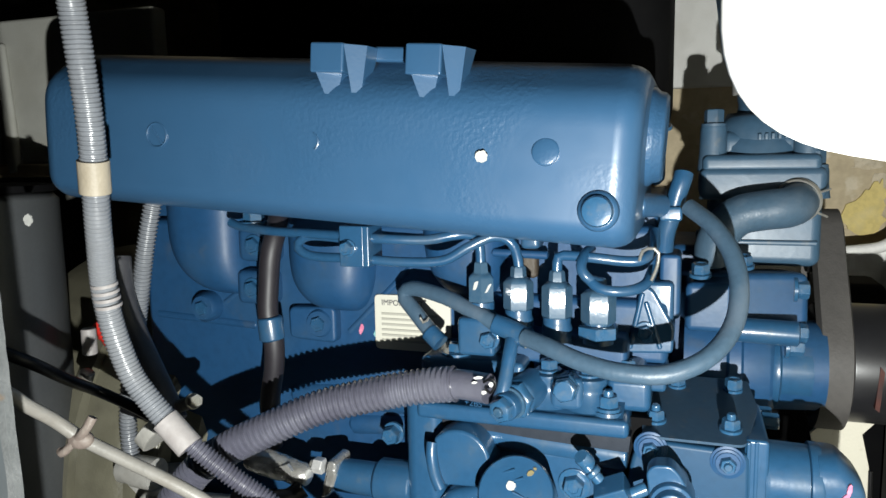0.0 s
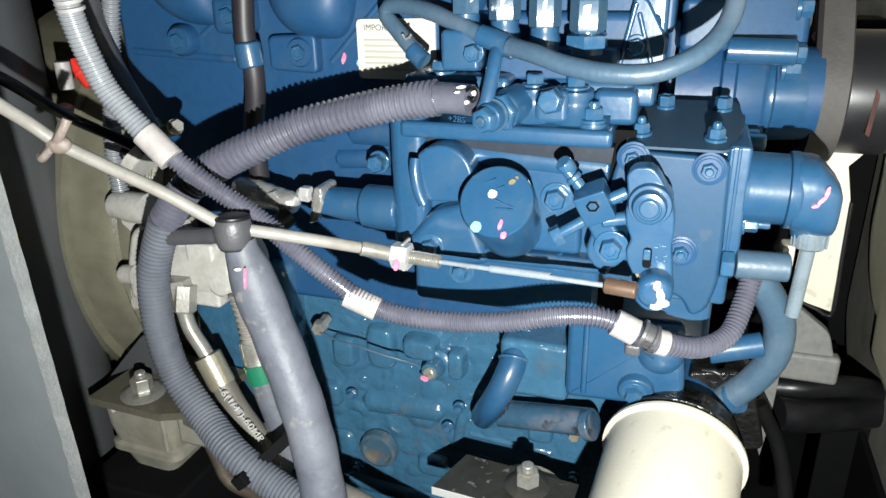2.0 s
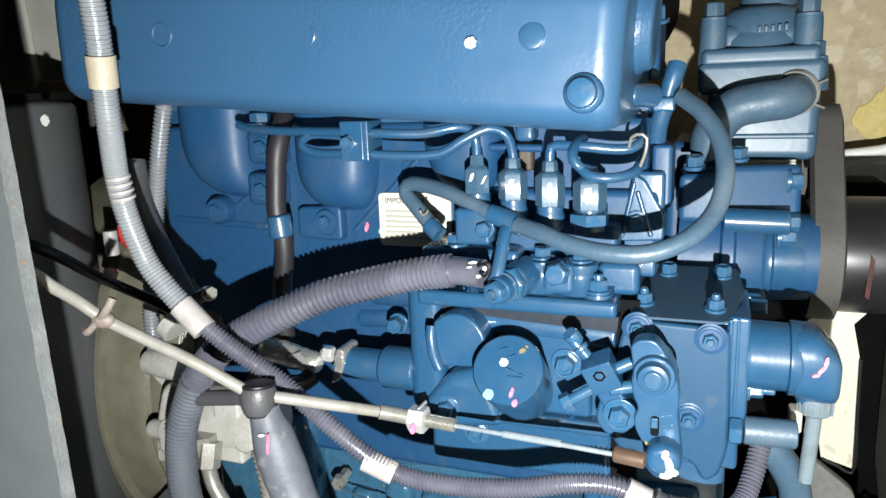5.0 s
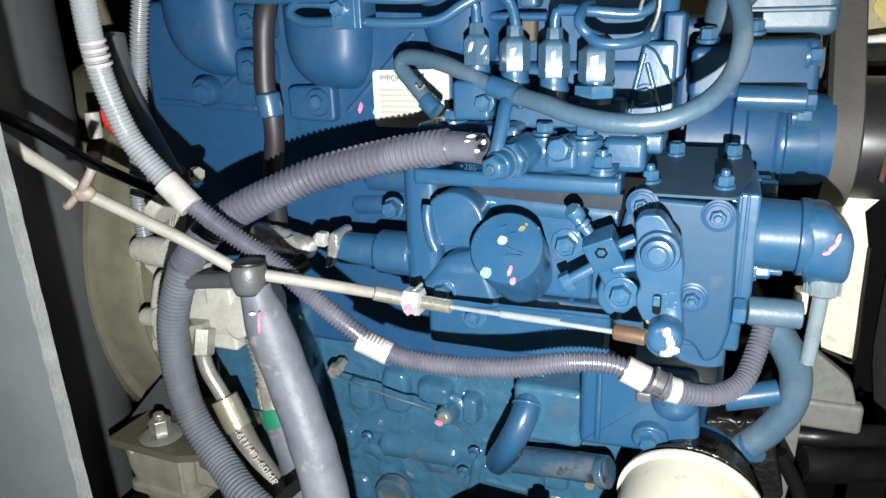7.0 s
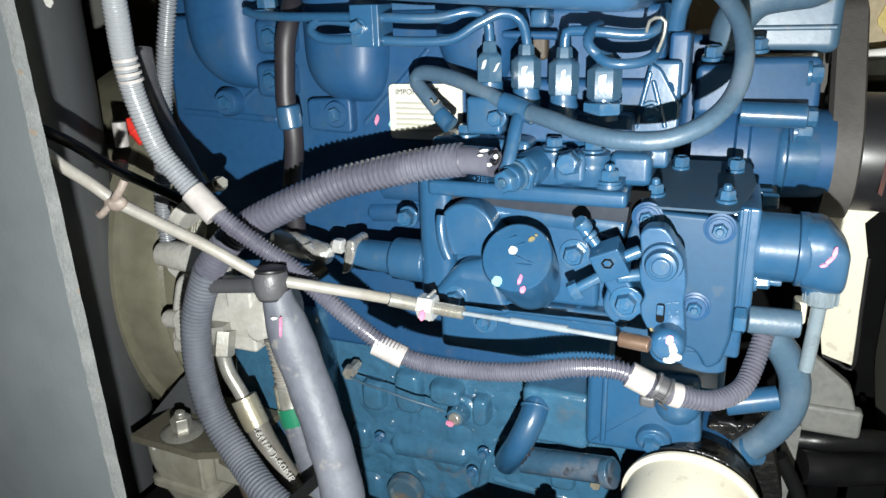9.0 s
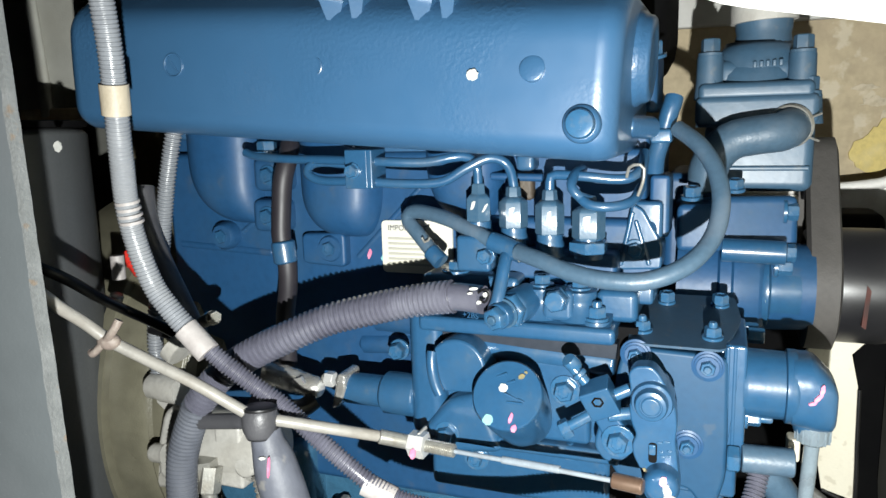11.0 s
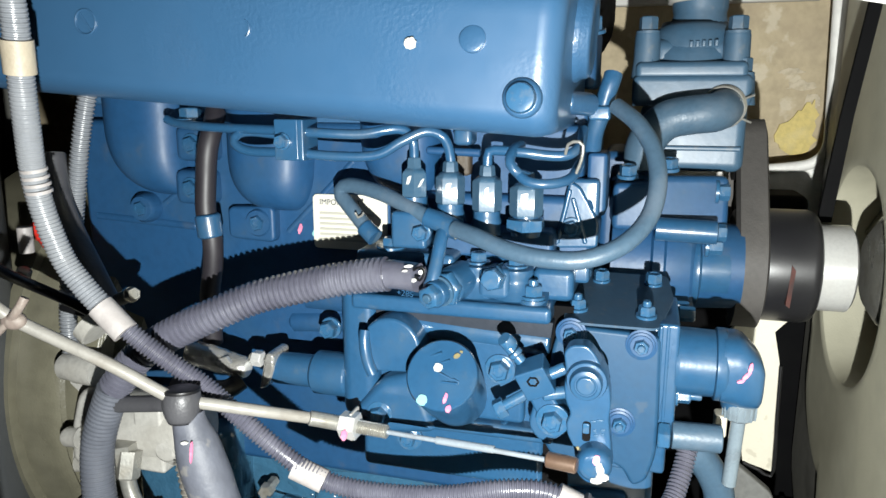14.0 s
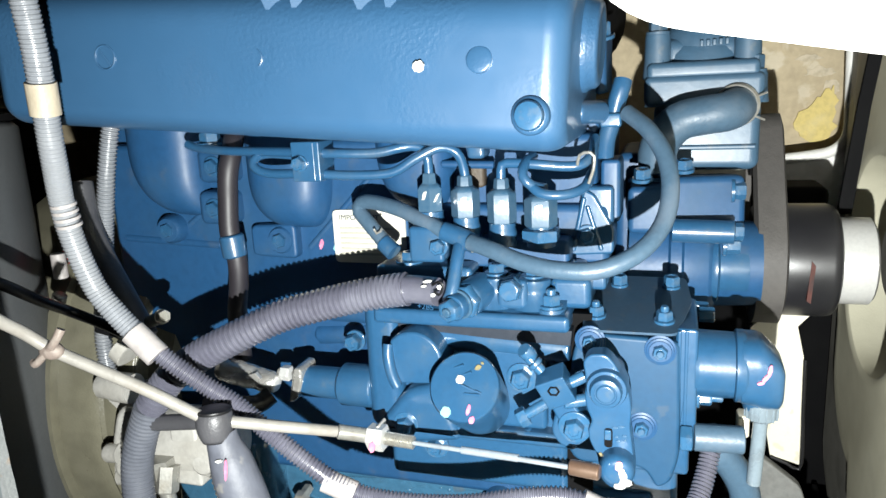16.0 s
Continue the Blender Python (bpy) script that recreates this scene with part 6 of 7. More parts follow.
part("cream_clip", rbox((0.083, 0.555, 0.763), (0.091, 0.570, 0.747), 0.002), cream, stb)

# ---- hoses, conduits and cable across the engine ----
c1 = thing("wiring_conduit", (-0.338, 0.430, 0.916), "pale grey corrugated wiring conduit with tape bands", "conduit")
path1 = [(-0.306, 0.385, 1.120), (-0.317, 0.400, 1.093), (-0.318, 0.405, 1.057), (-0.320, 0.410, 1.023), (-0.325, 0.415, 0.991), (-0.330, 0.420, 0.960), (-0.338, 0.430, 0.916), (-0.330, 0.435, 0.875), (-0.317, 0.438, 0.853), (-0.300, 0.442, 0.832), (-0.282, 0.447, 0.815), (-0.264, 0.452, 0.800), (-0.246, 0.456, 0.787), (-0.226, 0.456, 0.772), (-0.206, 0.455, 0.758), (-0.190, 0.456, 0.746), (-0.174, 0.459, 0.734), (-0.152, 0.462, 0.725), (-0.118, 0.465, 0.723), (-0.081, 0.467, 0.727), (-0.046, 0.470, 0.735), (-0.020, 0.475, 0.735), (0.001, 0.477, 0.726), (0.018, 0.485, 0.718), (0.038, 0.495, 0.713), (0.054, 0.510, 0.716), (0.061, 0.525, 0.728), (0.066, 0.540, 0.745)]
n1 = 9
part("upper_run", ribbed(path1[:n1 + 1], 0.0078, 0.0026, 0.0006), conduit_pale, c1)
part("lower_run", ribbed(path1[n1:], 0.0067, 0.0027, 0.0013), conduit_grey, c1, "dusty grey corrugated lower run")
for pts, r, mat in (([(-0.322, 0.412, 1.006), (-0.325, 0.415, 0.987)], 0.0090, cream_tape), ([(-0.307, 0.439, 0.841), (-0.291, 0.441, 0.824)], 0.0088, white_tape)):
    part("tape_band", tube(pts, r, step=0.004, seg=16), mat, c1)
for i in range(4):
    a, b = Vector((-0.336, 0.427, 0.931)), Vector((-0.336, 0.430, 0.913))
    part("printed_ring", tube([a.lerp(b, (i + 0.1) / 4), a.lerp(b, (i + 0.55) / 4)], 0.0081, step=0.002, seg=16), white_tape, c1)
for pts, r in (([(-0.183, 0.458, 0.736), (-0.163, 0.461, 0.727)], 0.0080), ([(-0.013, 0.476, 0.733), (0.000, 0.477, 0.727)], 0.0084), ([(0.012, 0.483, 0.720), (0.018, 0.485, 0.718)], 0.0080)):
    part("tape_band", tube(pts, r, step=0.004, seg=16), white_tape, c1)
q = Vector((0.007, 0.479, 0.724))
cl = part("clip", lathe(bmesh.new(), q - Vector((0.0052, 0, -0.0028)), (0.90, 0.08, -0.42), [(0, 0.0076), (0.0006, 0.0090), (0.0026, 0.0092), (0.0032, 0.0080), (0.0078, 0.0080), (0.0084, 0.0092), (0.0104, 0.0090), (0.0110, 0.0076)], 22), boot_rubber, c1, "dark ribbed retaining clip")
for i in range(3):
    part("rib", rod(q + Vector((-0.005 + 0.002 * i, -0.0082, 0.003 - 0.004 * i)), q + Vector((0.004 + 0.0005 * i, -0.0082, -0.001 - 0.004 * i)), 0.0007, 6, 0.0002), black_rubber, cl)
part("clip_foot", rbox((q.x - 0.013, q.y - 0.002, q.z - 0.014), (q.x - 0.003, q.y + 0.010, q.z - 0.006), 0.002), boot_rubber, c1)

c2 = thing("loom_conduit", (-0.226, 0.490, 0.838), "thick dusty grey corrugated loom conduit", "conduit")
path2 = [(-0.136, 0.512, 0.857), (-0.155, 0.512, 0.854), (-0.177, 0.508, 0.850), (-0.203, 0.503, 0.844), (-0.229, 0.495, 0.837), (-0.261, 0.482, 0.823), (-0.288, 0.475, 0.809), (-0.312, 0.474, 0.792), (-0.332, 0.472, 0.768), (-0.343, 0.470, 0.742), (-0.349, 0.468, 0.717), (-0.348, 0.465, 0.682), (-0.338, 0.462, 0.646), (-0.311, 0.454, 0.618), (-0.276, 0.440, 0.600), (-0.241, 0.435, 0.584), (-0.205, 0.430, 0.572), (-0.177, 0.430, 0.551)]
part("upper_run", ribbed(path2[:9], 0.0119, 0.0040, 0.0019, 20), conduit_grey, c2)
part("lower_run", ribbed(path2[8:], 0.0120, 0.0034, 0.0007, 18), dusty_conduit, c2, "dust-covered lower run")
part("bare_end", tube([(-0.143, 0.512, 0.856), (-0.132, 0.512, 0.857), (-0.120, 0.510, 0.857), (-0.112, 0.508, 0.857)], 0.0098, step=0.004, seg=18), conduit_grey, c2, "smooth sleeve end")
for a, r, st_ in (((-0.117, 0.501, 0.866), 0.0010, 3.2), ((-0.119, 0.500, 0.863), 0.0008, 2.4), ((-0.113, 0.500, 0.857), 0.0012, 1.6), ((-0.108, 0.499, 0.863), 0.0016, 1.0)):
    dab(a, (0, -1, 0.2), r, paint_white, c2, stretch=st_, lean=0.2)
part("wire_tie", tube([(-0.113, 0.499, 0.864), (-0.108, 0.498, 0.867), (-0.105, 0.498, 0.864), (-0.108, 0.498, 0.858), (-0.112, 0.499, 0.860)], 0.0009, step=0.002, seg=6), black_rubber, c2)

dh = thing("rubber_hose", (-0.215, 0.430, 0.686), "thick dusty grey rubber hose hanging down", "hose")
neck = (0.0108, 0.0104, 0.0112, 0.0126, 0.0140, 0.0148, 0.0152)
part("hose", tube([(-0.245, 0.436, 0.776), (-0.243, 0.436, 0.766), (-0.240, 0.436, 0.757), (-0.236, 0.435, 0.744), (-0.228, 0.435, 0.719), (-0.214, 0.430, 0.686), (-0.201, 0.425, 0.647), (-0.193, 0.420, 0.606), (-0.187, 0.415, 0.571), (-0.184, 0.410, 0.536)],
                  lambda i, n: neck[min(i, 6)] + 0.0003 * math.sin(i * 0.9), step=0.005, seg=24), rubber_grey, dh)
q, bx_ = Vector((-0.2465, 0.4335, 0.7885)), Vector((-0.04, 0.12, 0.98)).normalized()
boot = part("end_boot", lathe(bmesh.new(), q, bx_, [(-0.017, 0.0086), (-0.0145, 0.0098), (-0.011, 0.0112), (-0.006, 0.0121), (-0.001, 0.0121), (0.0025, 0.0113), (0.0042, 0.0098), (0.0045, 0.004)], 32), boot_rubber, dh, "worn grey rubber end boot round the cable", sharp=60)
part("rim", lathe(bmesh.new(), q + bx_ * 0.0030, bx_, [(-0.0012, 0.0108), (0.0, 0.0116), (0.0014, 0.0114), (0.0022, 0.0100), (0.0022, 0.0)], 32), black_rubber, boot)
for dx, dz in ((-0.004, -0.003), (0.002, -0.006), (-0.001, -0.010)):
    part("mould_mark", blob(q + Vector((dx, -0.0113 - 0.25 * dz, dz)), (0.0013, 0.0008, 0.0009), None, 8, 5), boot_rubber, boot)
dab(Vector((-0.2335, 0.4213, 0.757)), (0, -1, 0.1), 0.0009, paint_pink, dh, stretch=8.0, lean=1.52)
dab(Vector((-0.2385, 0.4222, 0.7625)), (0, -1, 0.1), 0.0011, paint_white, dh, stretch=2.2, lean=0.2)

tc_ = thing("throttle_cable", (-0.279, 0.415, 0.811), "yellowed white throttle cable with threaded end", "cable")
part("sheath", tube([(-0.337, 0.335, 0.896), (-0.343, 0.360, 0.881), (-0.342, 0.370, 0.871), (-0.339, 0.385, 0.857), (-0.330, 0.395, 0.843), (-0.308, 0.405, 0.828), (-0.279, 0.415, 0.811), (-0.257, 0.425, 0.794), (-0.247, 0.430, 0.787), (-0.232, 0.440, 0.782), (-0.205, 0.455, 0.774), (-0.181, 0.478, 0.762)], 0.0040, step=0.006, seg=12), cable_beige, tc_)
part("ferrule", rod((-0.181, 0.478, 0.762), (-0.161, 0.491, 0.754), 0.0052, 16), zinc, tc_)
thr0, thr1 = Vector((-0.161, 0.491, 0.754)), Vector((-0.129, 0.490, 0.753))
ln = [thr0.lerp(thr1, i / 40) for i in range(41)]
part("thread", tube(ln, lambda i, n: 0.0049 if i % 2 else 0.0040, seg=12, ready=True), zinc, tc_, "dull zinc thread")
for f, r in ((0.05, 0.0092), (0.22, 0.0095)):
    part("lock_nut", lathe(bmesh.new(), thr0.lerp(thr1, f), thr1 - thr0, [(-0.0035, r * 0.85), (-0.003, r), (0.003, r), (0.0035, r * 0.85)], 6), bright_steel, tc_)
dab(thr0 + Vector((0.004, -0.0098, -0.003)), (0, -1, 0), 0.0022, paint_pink, tc_, stretch=1.8, lean=1.3)
part("anchor_tab", rbox(thr0 + Vector((0.004, -0.002, -0.011)), thr0 + Vector((0.0065, 0.012, 0.009)), 0.001), alu, tc_)
part("inner_wire", tube([(-0.130, 0.490, 0.753), (-0.067, 0.480, 0.756), (-0.016, 0.472, 0.758)], 0.0017, step=0.01, seg=8), wire_steel, tc_)
part("wire_guide", tube([(-0.093, 0.484, 0.755), (-0.052, 0.478, 0.757)], 0.0026, step=0.01, seg=8), wire_steel, tc_)
part("barrel", rod((-0.020, 0.473, 0.758), (-0.001, 0.470, 0.758), 0.0050, 16), copper, tc_, "copper end barrel")
q = Vector((-0.330, 0.394, 0.843))
part("clip", blob(q, (0.0085, 0.0060, 0.0058)), brown_tape, tc_, "frayed tape knot on the cable")
part("clip_tail", tube([q + Vector((0.002, -0.003, 0.002)), q + Vector((0.010, -0.004, 0.010)), q + Vector((0.013, -0.002, 0.016))], 0.0028, step=0.003, seg=8), brown_tape, tc_)
part("clip_tail", tube([q + Vector((-0.002, -0.003, -0.001)), q + Vector((-0.010, -0.004, -0.008)), q + Vector((-0.014, -0.002, -0.008))], 0.0026, step=0.003, seg=8), brown_tape, tc_)

fh = thing("return_hose", (-0.031, 0.512, 0.874), "looped blue-grey fuel return hose", "hose")
part("hose", tube([(-0.156, 0.542, 0.875), (-0.167, 0.547, 0.884), (-0.179, 0.552, 0.895), (-0.188, 0.556, 0.904), (-0.184, 0.556, 0.910), (-0.170, 0.552, 0.910), (-0.149, 0.545, 0.906), (-0.128, 0.537, 0.899), (-0.112, 0.532, 0.893)], 0.0056, step=0.004, seg=14), hose_blue, fh)
part("hose", tube([(-0.092, 0.524, 0.888), (-0.074, 0.514, 0.885), (-0.054, 0.506, 0.880), (-0.030, 0.500, 0.877), (-0.004, 0.500, 0.878), (0.018, 0.508, 0.887), (0.032, 0.525, 0.902), (0.036, 0.540, 0.922), (0.032, 0.555, 0.941), (0.021, 0.570, 0.957), (0.006, 0.588, 0.968)], 0.0058, step=0.004, seg=14), hose_blue, fh)
part("tee", tube([(-0.114, 0.532, 0.894), (-0.101, 0.530, 0.890), (-0.090, 0.527, 0.886)], 0.0068, step=0.003, seg=14), blue, fh)
part("wire_clip", tube([(-0.092, 0.522, 0.892), (-0.089, 0.520, 0.887), (-0.091, 0.522, 0.882)], 0.0011, seg=6), zinc, fh)
part("wire_clip", tube([(-0.170, 0.540, 0.893), (-0.167, 0.540, 0.889), (-0.164, 0.541, 0.893)], 0.0009, seg=6), zinc, fh)
part("ferrule", tube([(-0.165, 0.545, 0.882), (-0.156, 0.542, 0.875)], 0.0066, step=0.003, seg=14), blue, fh)

dt = thing("breather_tube", (-0.294, 0.545, 0.900), "dark brown rubber breather tube with a blue clamp", "hose")
part("tube", tube([(-0.292, 0.560, 0.962), (-0.289, 0.550, 0.950), (-0.291, 0.545, 0.935), (-0.294, 0.545, 0.913), (-0.296, 0.545, 0.887), (-0.292, 0.545, 0.869), (-0.294, 0.547, 0.846), (-0.301, 0.550, 0.817), (-0.304, 0.555, 0.777)], 0.0078, step=0.006, seg=16), brown_tube, dt)
part("clamp", rod((-0.295, 0.545, 0.886), (-0.293, 0.545, 0.867), 0.0098, 16, 0.002), blue, dt)
sc = thing("sender_conduit", (-0.405, 0.540, 0.934), "thin grey corrugated conduit behind the loom", "conduit")
part("conduit", ribbed([(-0.395, 0.555, 0.991), (-0.395, 0.545, 0.976), (-0.402, 0.540, 0.938), (-0.410, 0.540, 0.902), (-0.417, 0.540, 0.869), (-0.426, 0.540, 0.830), (-0.431, 0.538, 0.791), (-0.428, 0.535, 0.762)], 0.0072, 0.0032, 0.0012), conduit_pale, sc)
part("tie", rod((-0.429, 0.530, 0.804), (-0.406, 0.530, 0.800), 0.003, 8), black_rubber, sc)

# hydraulic hoses
hy = thing("hydraulic_hose", (-0.312, 0.500, 0.584), "grey hydraulic hose with bent steel fitting", "hose")
part("fitting", lathe(bmesh.new(), (-0.354, 0.500, 0.708), Vector((-0.353, 0.500, 0.686)) - Vector((-0.354, 0.500, 0.708)), [(0, 0.010), (0.020, 0.010), (0.022, 0.008)], 6), zinc, hy)
part("bend", tube([(-0.354, 0.500, 0.691), (-0.353, 0.500, 0.679), (-0.349, 0.499, 0.664), (-0.340, 0.498, 0.650), (-0.332, 0.497, 0.637)], 0.0062, step=0.004, seg=16), zinc, hy)
f0, f1 = Vector((-0.336, 0.498, 0.643)), Vector((-0.322, 0.495, 0.617))
part("ferrule", lathe(bmesh.new(), f0, f1 - f0, [(0, 0.0085), (0.001, 0.0112), ((f1 - f0).length - 0.002, 0.0112), ((f1 - f0).length, 0.010)], 24), brass, hy)
hp_ = [(-0.323, 0.495, 0.621), (-0.310, 0.492, 0.600), (-0.289, 0.488, 0.576), (-0.268, 0.484, 0.555), (-0.248, 0.480, 0.532), (-0.222, 0.476, 0.502)]
part("hose", tube(hp_, 0.0100, step=0.006, seg=18), beige_rubber, hy)
a, b = Vector((-0.310, 0.482, 0.624)), Vector((-0.272, 0.476, 0.575))
ang = math.degrees(math.atan2(b.z - a.z, b.x - a.x))
mid = (a + b) / 2
lettering("-6(1/4\")-60MPa", 0.0094, (mid.x - 0.004, mid.y - 0.0002, mid.z + 0.0045), paint_white, hy, turn=(90, -ang, 0))
a2 = Vector((-0.260, 0.473, 0.565))
lettering("XK", 0.0094, (a2.x, a2.y - 0.0002, a2.z), paint_white, hy, turn=(90, -ang, 0))
gh = thing("green_banded_hose", (-0.287, 0.500, 0.633), "ribbed hose end with a green tape band", "hose")
part("ribbed_end", ribbed([(-0.300, 0.505, 0.701), (-0.296, 0.504, 0.688), (-0.293, 0.503, 0.671), (-0.291, 0.502, 0.659)], 0.0108, 0.005, 0.0014), cable_beige, gh, "yellowed ribbed end")
part("fitting", tube([(-0.292, 0.502, 0.662), (-0.290, 0.501, 0.648), (-0.288, 0.500, 0.640)], 0.0118, step=0.005, seg=8), zinc, gh)
part("green_band", tube([(-0.289, 0.500, 0.643), (-0.285, 0.499, 0.627)], 0.0124, step=0.004, seg=18), green_tape, gh, "glossy green tape band")
part("hose", tube([(-0.286, 0.499, 0.629), (-0.280, 0.498, 0.611), (-0.273, 0.497, 0.588), (-0.267, 0.496, 0.562), (-0.259, 0.495, 0.530), (-0.247, 0.490, 0.488)], 0.0110, step=0.006, seg=18), rubber_grey, gh)
zt_ = thing("cable_tie", (-0.251, 0.440, 0.606), "black cable tie round the hoses", "cable tie")
a, b = Vector((-0.262, 0.425, 0.592)), Vector((-0.239, 0.462, 0.612))
ang = math.degrees(math.atan2(b.z - a.z, b.x - a.x))
part("strap", rbox((-(b - a).length / 2, -0.001, -0.0045), ((b - a).length / 2, 0.001, 0.0045), 0.0006, m=Matrix.Translation((a + b) / 2) @ pose(0, 0, 0, 0, -ang, 0) @ pose(0, 0, 0, 0, 0, math.degrees(math.asin((b.y - a.y) / (b - a).length)))), matt_black, zt_)
part("head", rbox((-0.006, -0.004, -0.005), (0.006, 0.004, 0.005), 0.001, m=Matrix.Translation(a) @ pose(0, 0, 0, 0, -ang, 0)), matt_black, zt_)
solo("low_hose", tube([(-0.249, 0.480, 0.567), (-0.217, 0.475, 0.556), (-0.191, 0.470, 0.553), (-0.158, 0.470, 0.540), (-0.122, 0.470, 0.528), (-0.077, 0.470, 0.511)], 0.008, seg=16), beige_rubber, "dirty grey hose running low across the crankcase", "hose")
eb = thing("blue_elbow_hose", (-0.100, 0.550, 0.628), "short blue painted elbow hose with clip", "hose")
part("hose", tube([(-0.0930, 0.594, 0.655), (-0.0930, 0.580, 0.656), (-0.0925, 0.566, 0.653), (-0.0940, 0.554, 0.643), (-0.0980, 0.547, 0.631), (-0.1040, 0.545, 0.617), (-0.1120, 0.551, 0.601), (-0.1210, 0.568, 0.581)], 0.0108, step=0.004, seg=20), blue, eb)
for pts, w in (([(-0.0882, 0.5460, 0.632), (-0.0938, 0.5425, 0.617), (-0.1018, 0.5455, 0.601), (-0.1080, 0.5525, 0.590)], 0.0022), ([(-0.1125, 0.5440, 0.611), (-0.1190, 0.5500, 0.597), (-0.1245, 0.5600, 0.585)], 0.0016)):
    part("flaked_patch", tube(pts, lambda i, n, w=w: w * (0.25 + abs(math.sin(math.pi * (i + 0.5) / n))) * (0.8 + 0.3 * math.sin(i * 2.3)), step=0.0025, seg=8), brown_tube, eb, "bare dark patch where paint flaked off")
part("clip", tube([Vector((-0.0935, 0.5570, 0.6465)) + Vector((0.0112 * math.cos(k), 0.0112 * math.sin(k) * 0.70, 0.0112 * math.sin(k) * -0.71)) for k in [2 * math.pi * i / 24 for i in range(25)]], 0.0013, seg=8, ready=True), bolt_blue, eb)
part("socket", lathe(bmesh.new(), (-0.0928, 0.572, 0.6545), (0, 1, 0.05), [(0, 0.0120), (0.001, 0.0138), (0.010, 0.0140), (0.022, 0.0140)], 24), blue, eb)

# connector and plug left of the pump
cn = thing("shutoff_solenoid", (-0.237, 0.540, 0.765), "blue solenoid with foil-wrapped zinc plug", "solenoid")
part("barrel", rod((-0.239, 0.540, 0.769), (-0.199, 0.540, 0.769), 0.0125, 20, 0.002), blue, cn)
part("collar", rod((-0.206, 0.540, 0.769), (-0.175, 0.540, 0.769), 0.0165, 20, 0.003), blue, cn)
part("foil", slab(rounded([(-0.247, 0.755), (-0.240, 0.757), (-0.234, 0.770), (-0.233, 0.784), (-0.240, 0.785), (-0.243, 0.772)], 0.003), 0.526, 0.550, 0.002), foil, cn, "crumpled silver foil wrap")
part("nut", lathe(bmesh.new(), (-0.256, 0.536, 0.776), (1, -0.1, 0), [(0, 0.0045), (0.001, 0.0062), (0.008, 0.0062), (0.009, 0.0050)], 6), bright_steel, cn, "bright zinc nut")
part("tip", rod((-0.260, 0.537, 0.776), (-0.247, 0.537, 0.775), 0.0034, 14, 0.001), zinc, cn)
cq = thing("wire_connector", (-0.286, 0.530, 0.774), "foil-wrapped wire connector with black lead", "connector")
rng = random.Random(21)
line = [Vector((-0.309, 0.530, 0.778)).lerp(Vector((-0.259, 0.530, 0.769)), i / 14) for i in range(15)]
bm = tube(line, lambda i, n: 0.0100 * (0.82 if i in (0, n - 1) else 1) * (1 if i < 9 else 0.92), seg=14, ready=True)
for v in bm.verts:
    v.co += Vector((rng.uniform(-1, 1), rng.uniform(-1, 1), rng.uniform(-1, 1))) * 0.0004
part("shell", bm, foil, cq, "crumpled silver foil", sharp=20)
part("tag", slab([(-0.281, 0.777), (-0.270, 0.781), (-0.266, 0.776), (-0.276, 0.771)], 0.5195, 0.523, 0.0004), foil, cq)
part("end", rod((-0.266, 0.530, 0.770), (-0.257, 0.530, 0.768), 0.0072, 12, 0.002), bright_steel, cq)
part("lead", tube([(-0.260, 0.524, 0.762), (-0.268, 0.515, 0.757), (-0.280, 0.500, 0.762), (-0.286, 0.480, 0.772)], 0.0075, seg=10), black_rubber, cq)
tp_ = thing("hose_clamp", (-0.341, 0.500, 0.819), "zinc worm-drive hose clamp with bolt", "clamp")
part("band", lathe(bmesh.new(), (-0.373, 0.500, 0.807), Vector((-0.354, 0.500, 0.791)) - Vector((-0.373, 0.500, 0.807)), [(0, 0.014), (0.001, 0.016), (0.010, 0.016), (0.011, 0.014)], 20), alu, tp_)
bolt(tp_, (-0.334, 0.500, 0.830), (0.8, -0.5, 0.3), af=0.009, h=0.007, mat=zinc, washer=0.006)
part("saddle", rod((-0.363, 0.505, 0.818), (-0.334, 0.500, 0.830), 0.005, 10), zinc, tp_)

# ---- flywheel housing, starter, mounts ----
bh = thing("bell_housing", (-0.52, 0.72, 0.45), "greasy grey flywheel bell housing with turned rings", "housing")
prof = [(-0.396, 0.10), (-0.396, 0.128), (-0.398, 0.138), (-0.395, 0.141), (-0.395, 0.150), (-0.397, 0.153), (-0.396, 0.160), (-0.389, 0.164), (-0.394, 0.171), (-0.416, 0.174), (-0.422, 0.180), (-0.414, 0.184), (-0.420, 0.190),
        (-0.448, 0.193), (-0.452, 0.198), (-0.446, 0.201), (-0.454, 0.206), (-0.480, 0.208), (-0.600, 0.210)]
part("bell", lathe(bmesh.new(), (0, 0.735, 0.70), (1, 0, 0), prof[::-1], 72), bell_grey, bh, sharp=25)
for x, r in ((-0.396, 0.1675), (-0.420, 0.1870)):
    part("turned_ring", tube([Vector((x + 0.0008, 0.735 + r * math.cos(k), 0.70 + r * math.sin(k))) for k in [2 * math.pi * i / 72 for i in range(73)]], 0.0022, seg=8, ready=True), bell_grey, bh)
part("rim", lathe(bmesh.new(), (0, 0.735, 0.70), (1, 0, 0), [(-0.50, 0.2105), (-0.499, 0.216), (-0.486, 0.216), (-0.485, 0.2095)], 72), bell_grey, bh)
sm = thing("hydraulic_gear_pump", (-0.34, 0.52, 0.70), "raw aluminium gear pump body with bosses", "pump")
part("body", rod((-0.377, 0.535, 0.705), (-0.307, 0.535, 0.710), 0.030, 28, 0.006), alu, sm)
part("rib", rbox((-0.365, 0.515, 0.734), (-0.309, 0.550, 0.721), 0.004, 3), alu, sm)
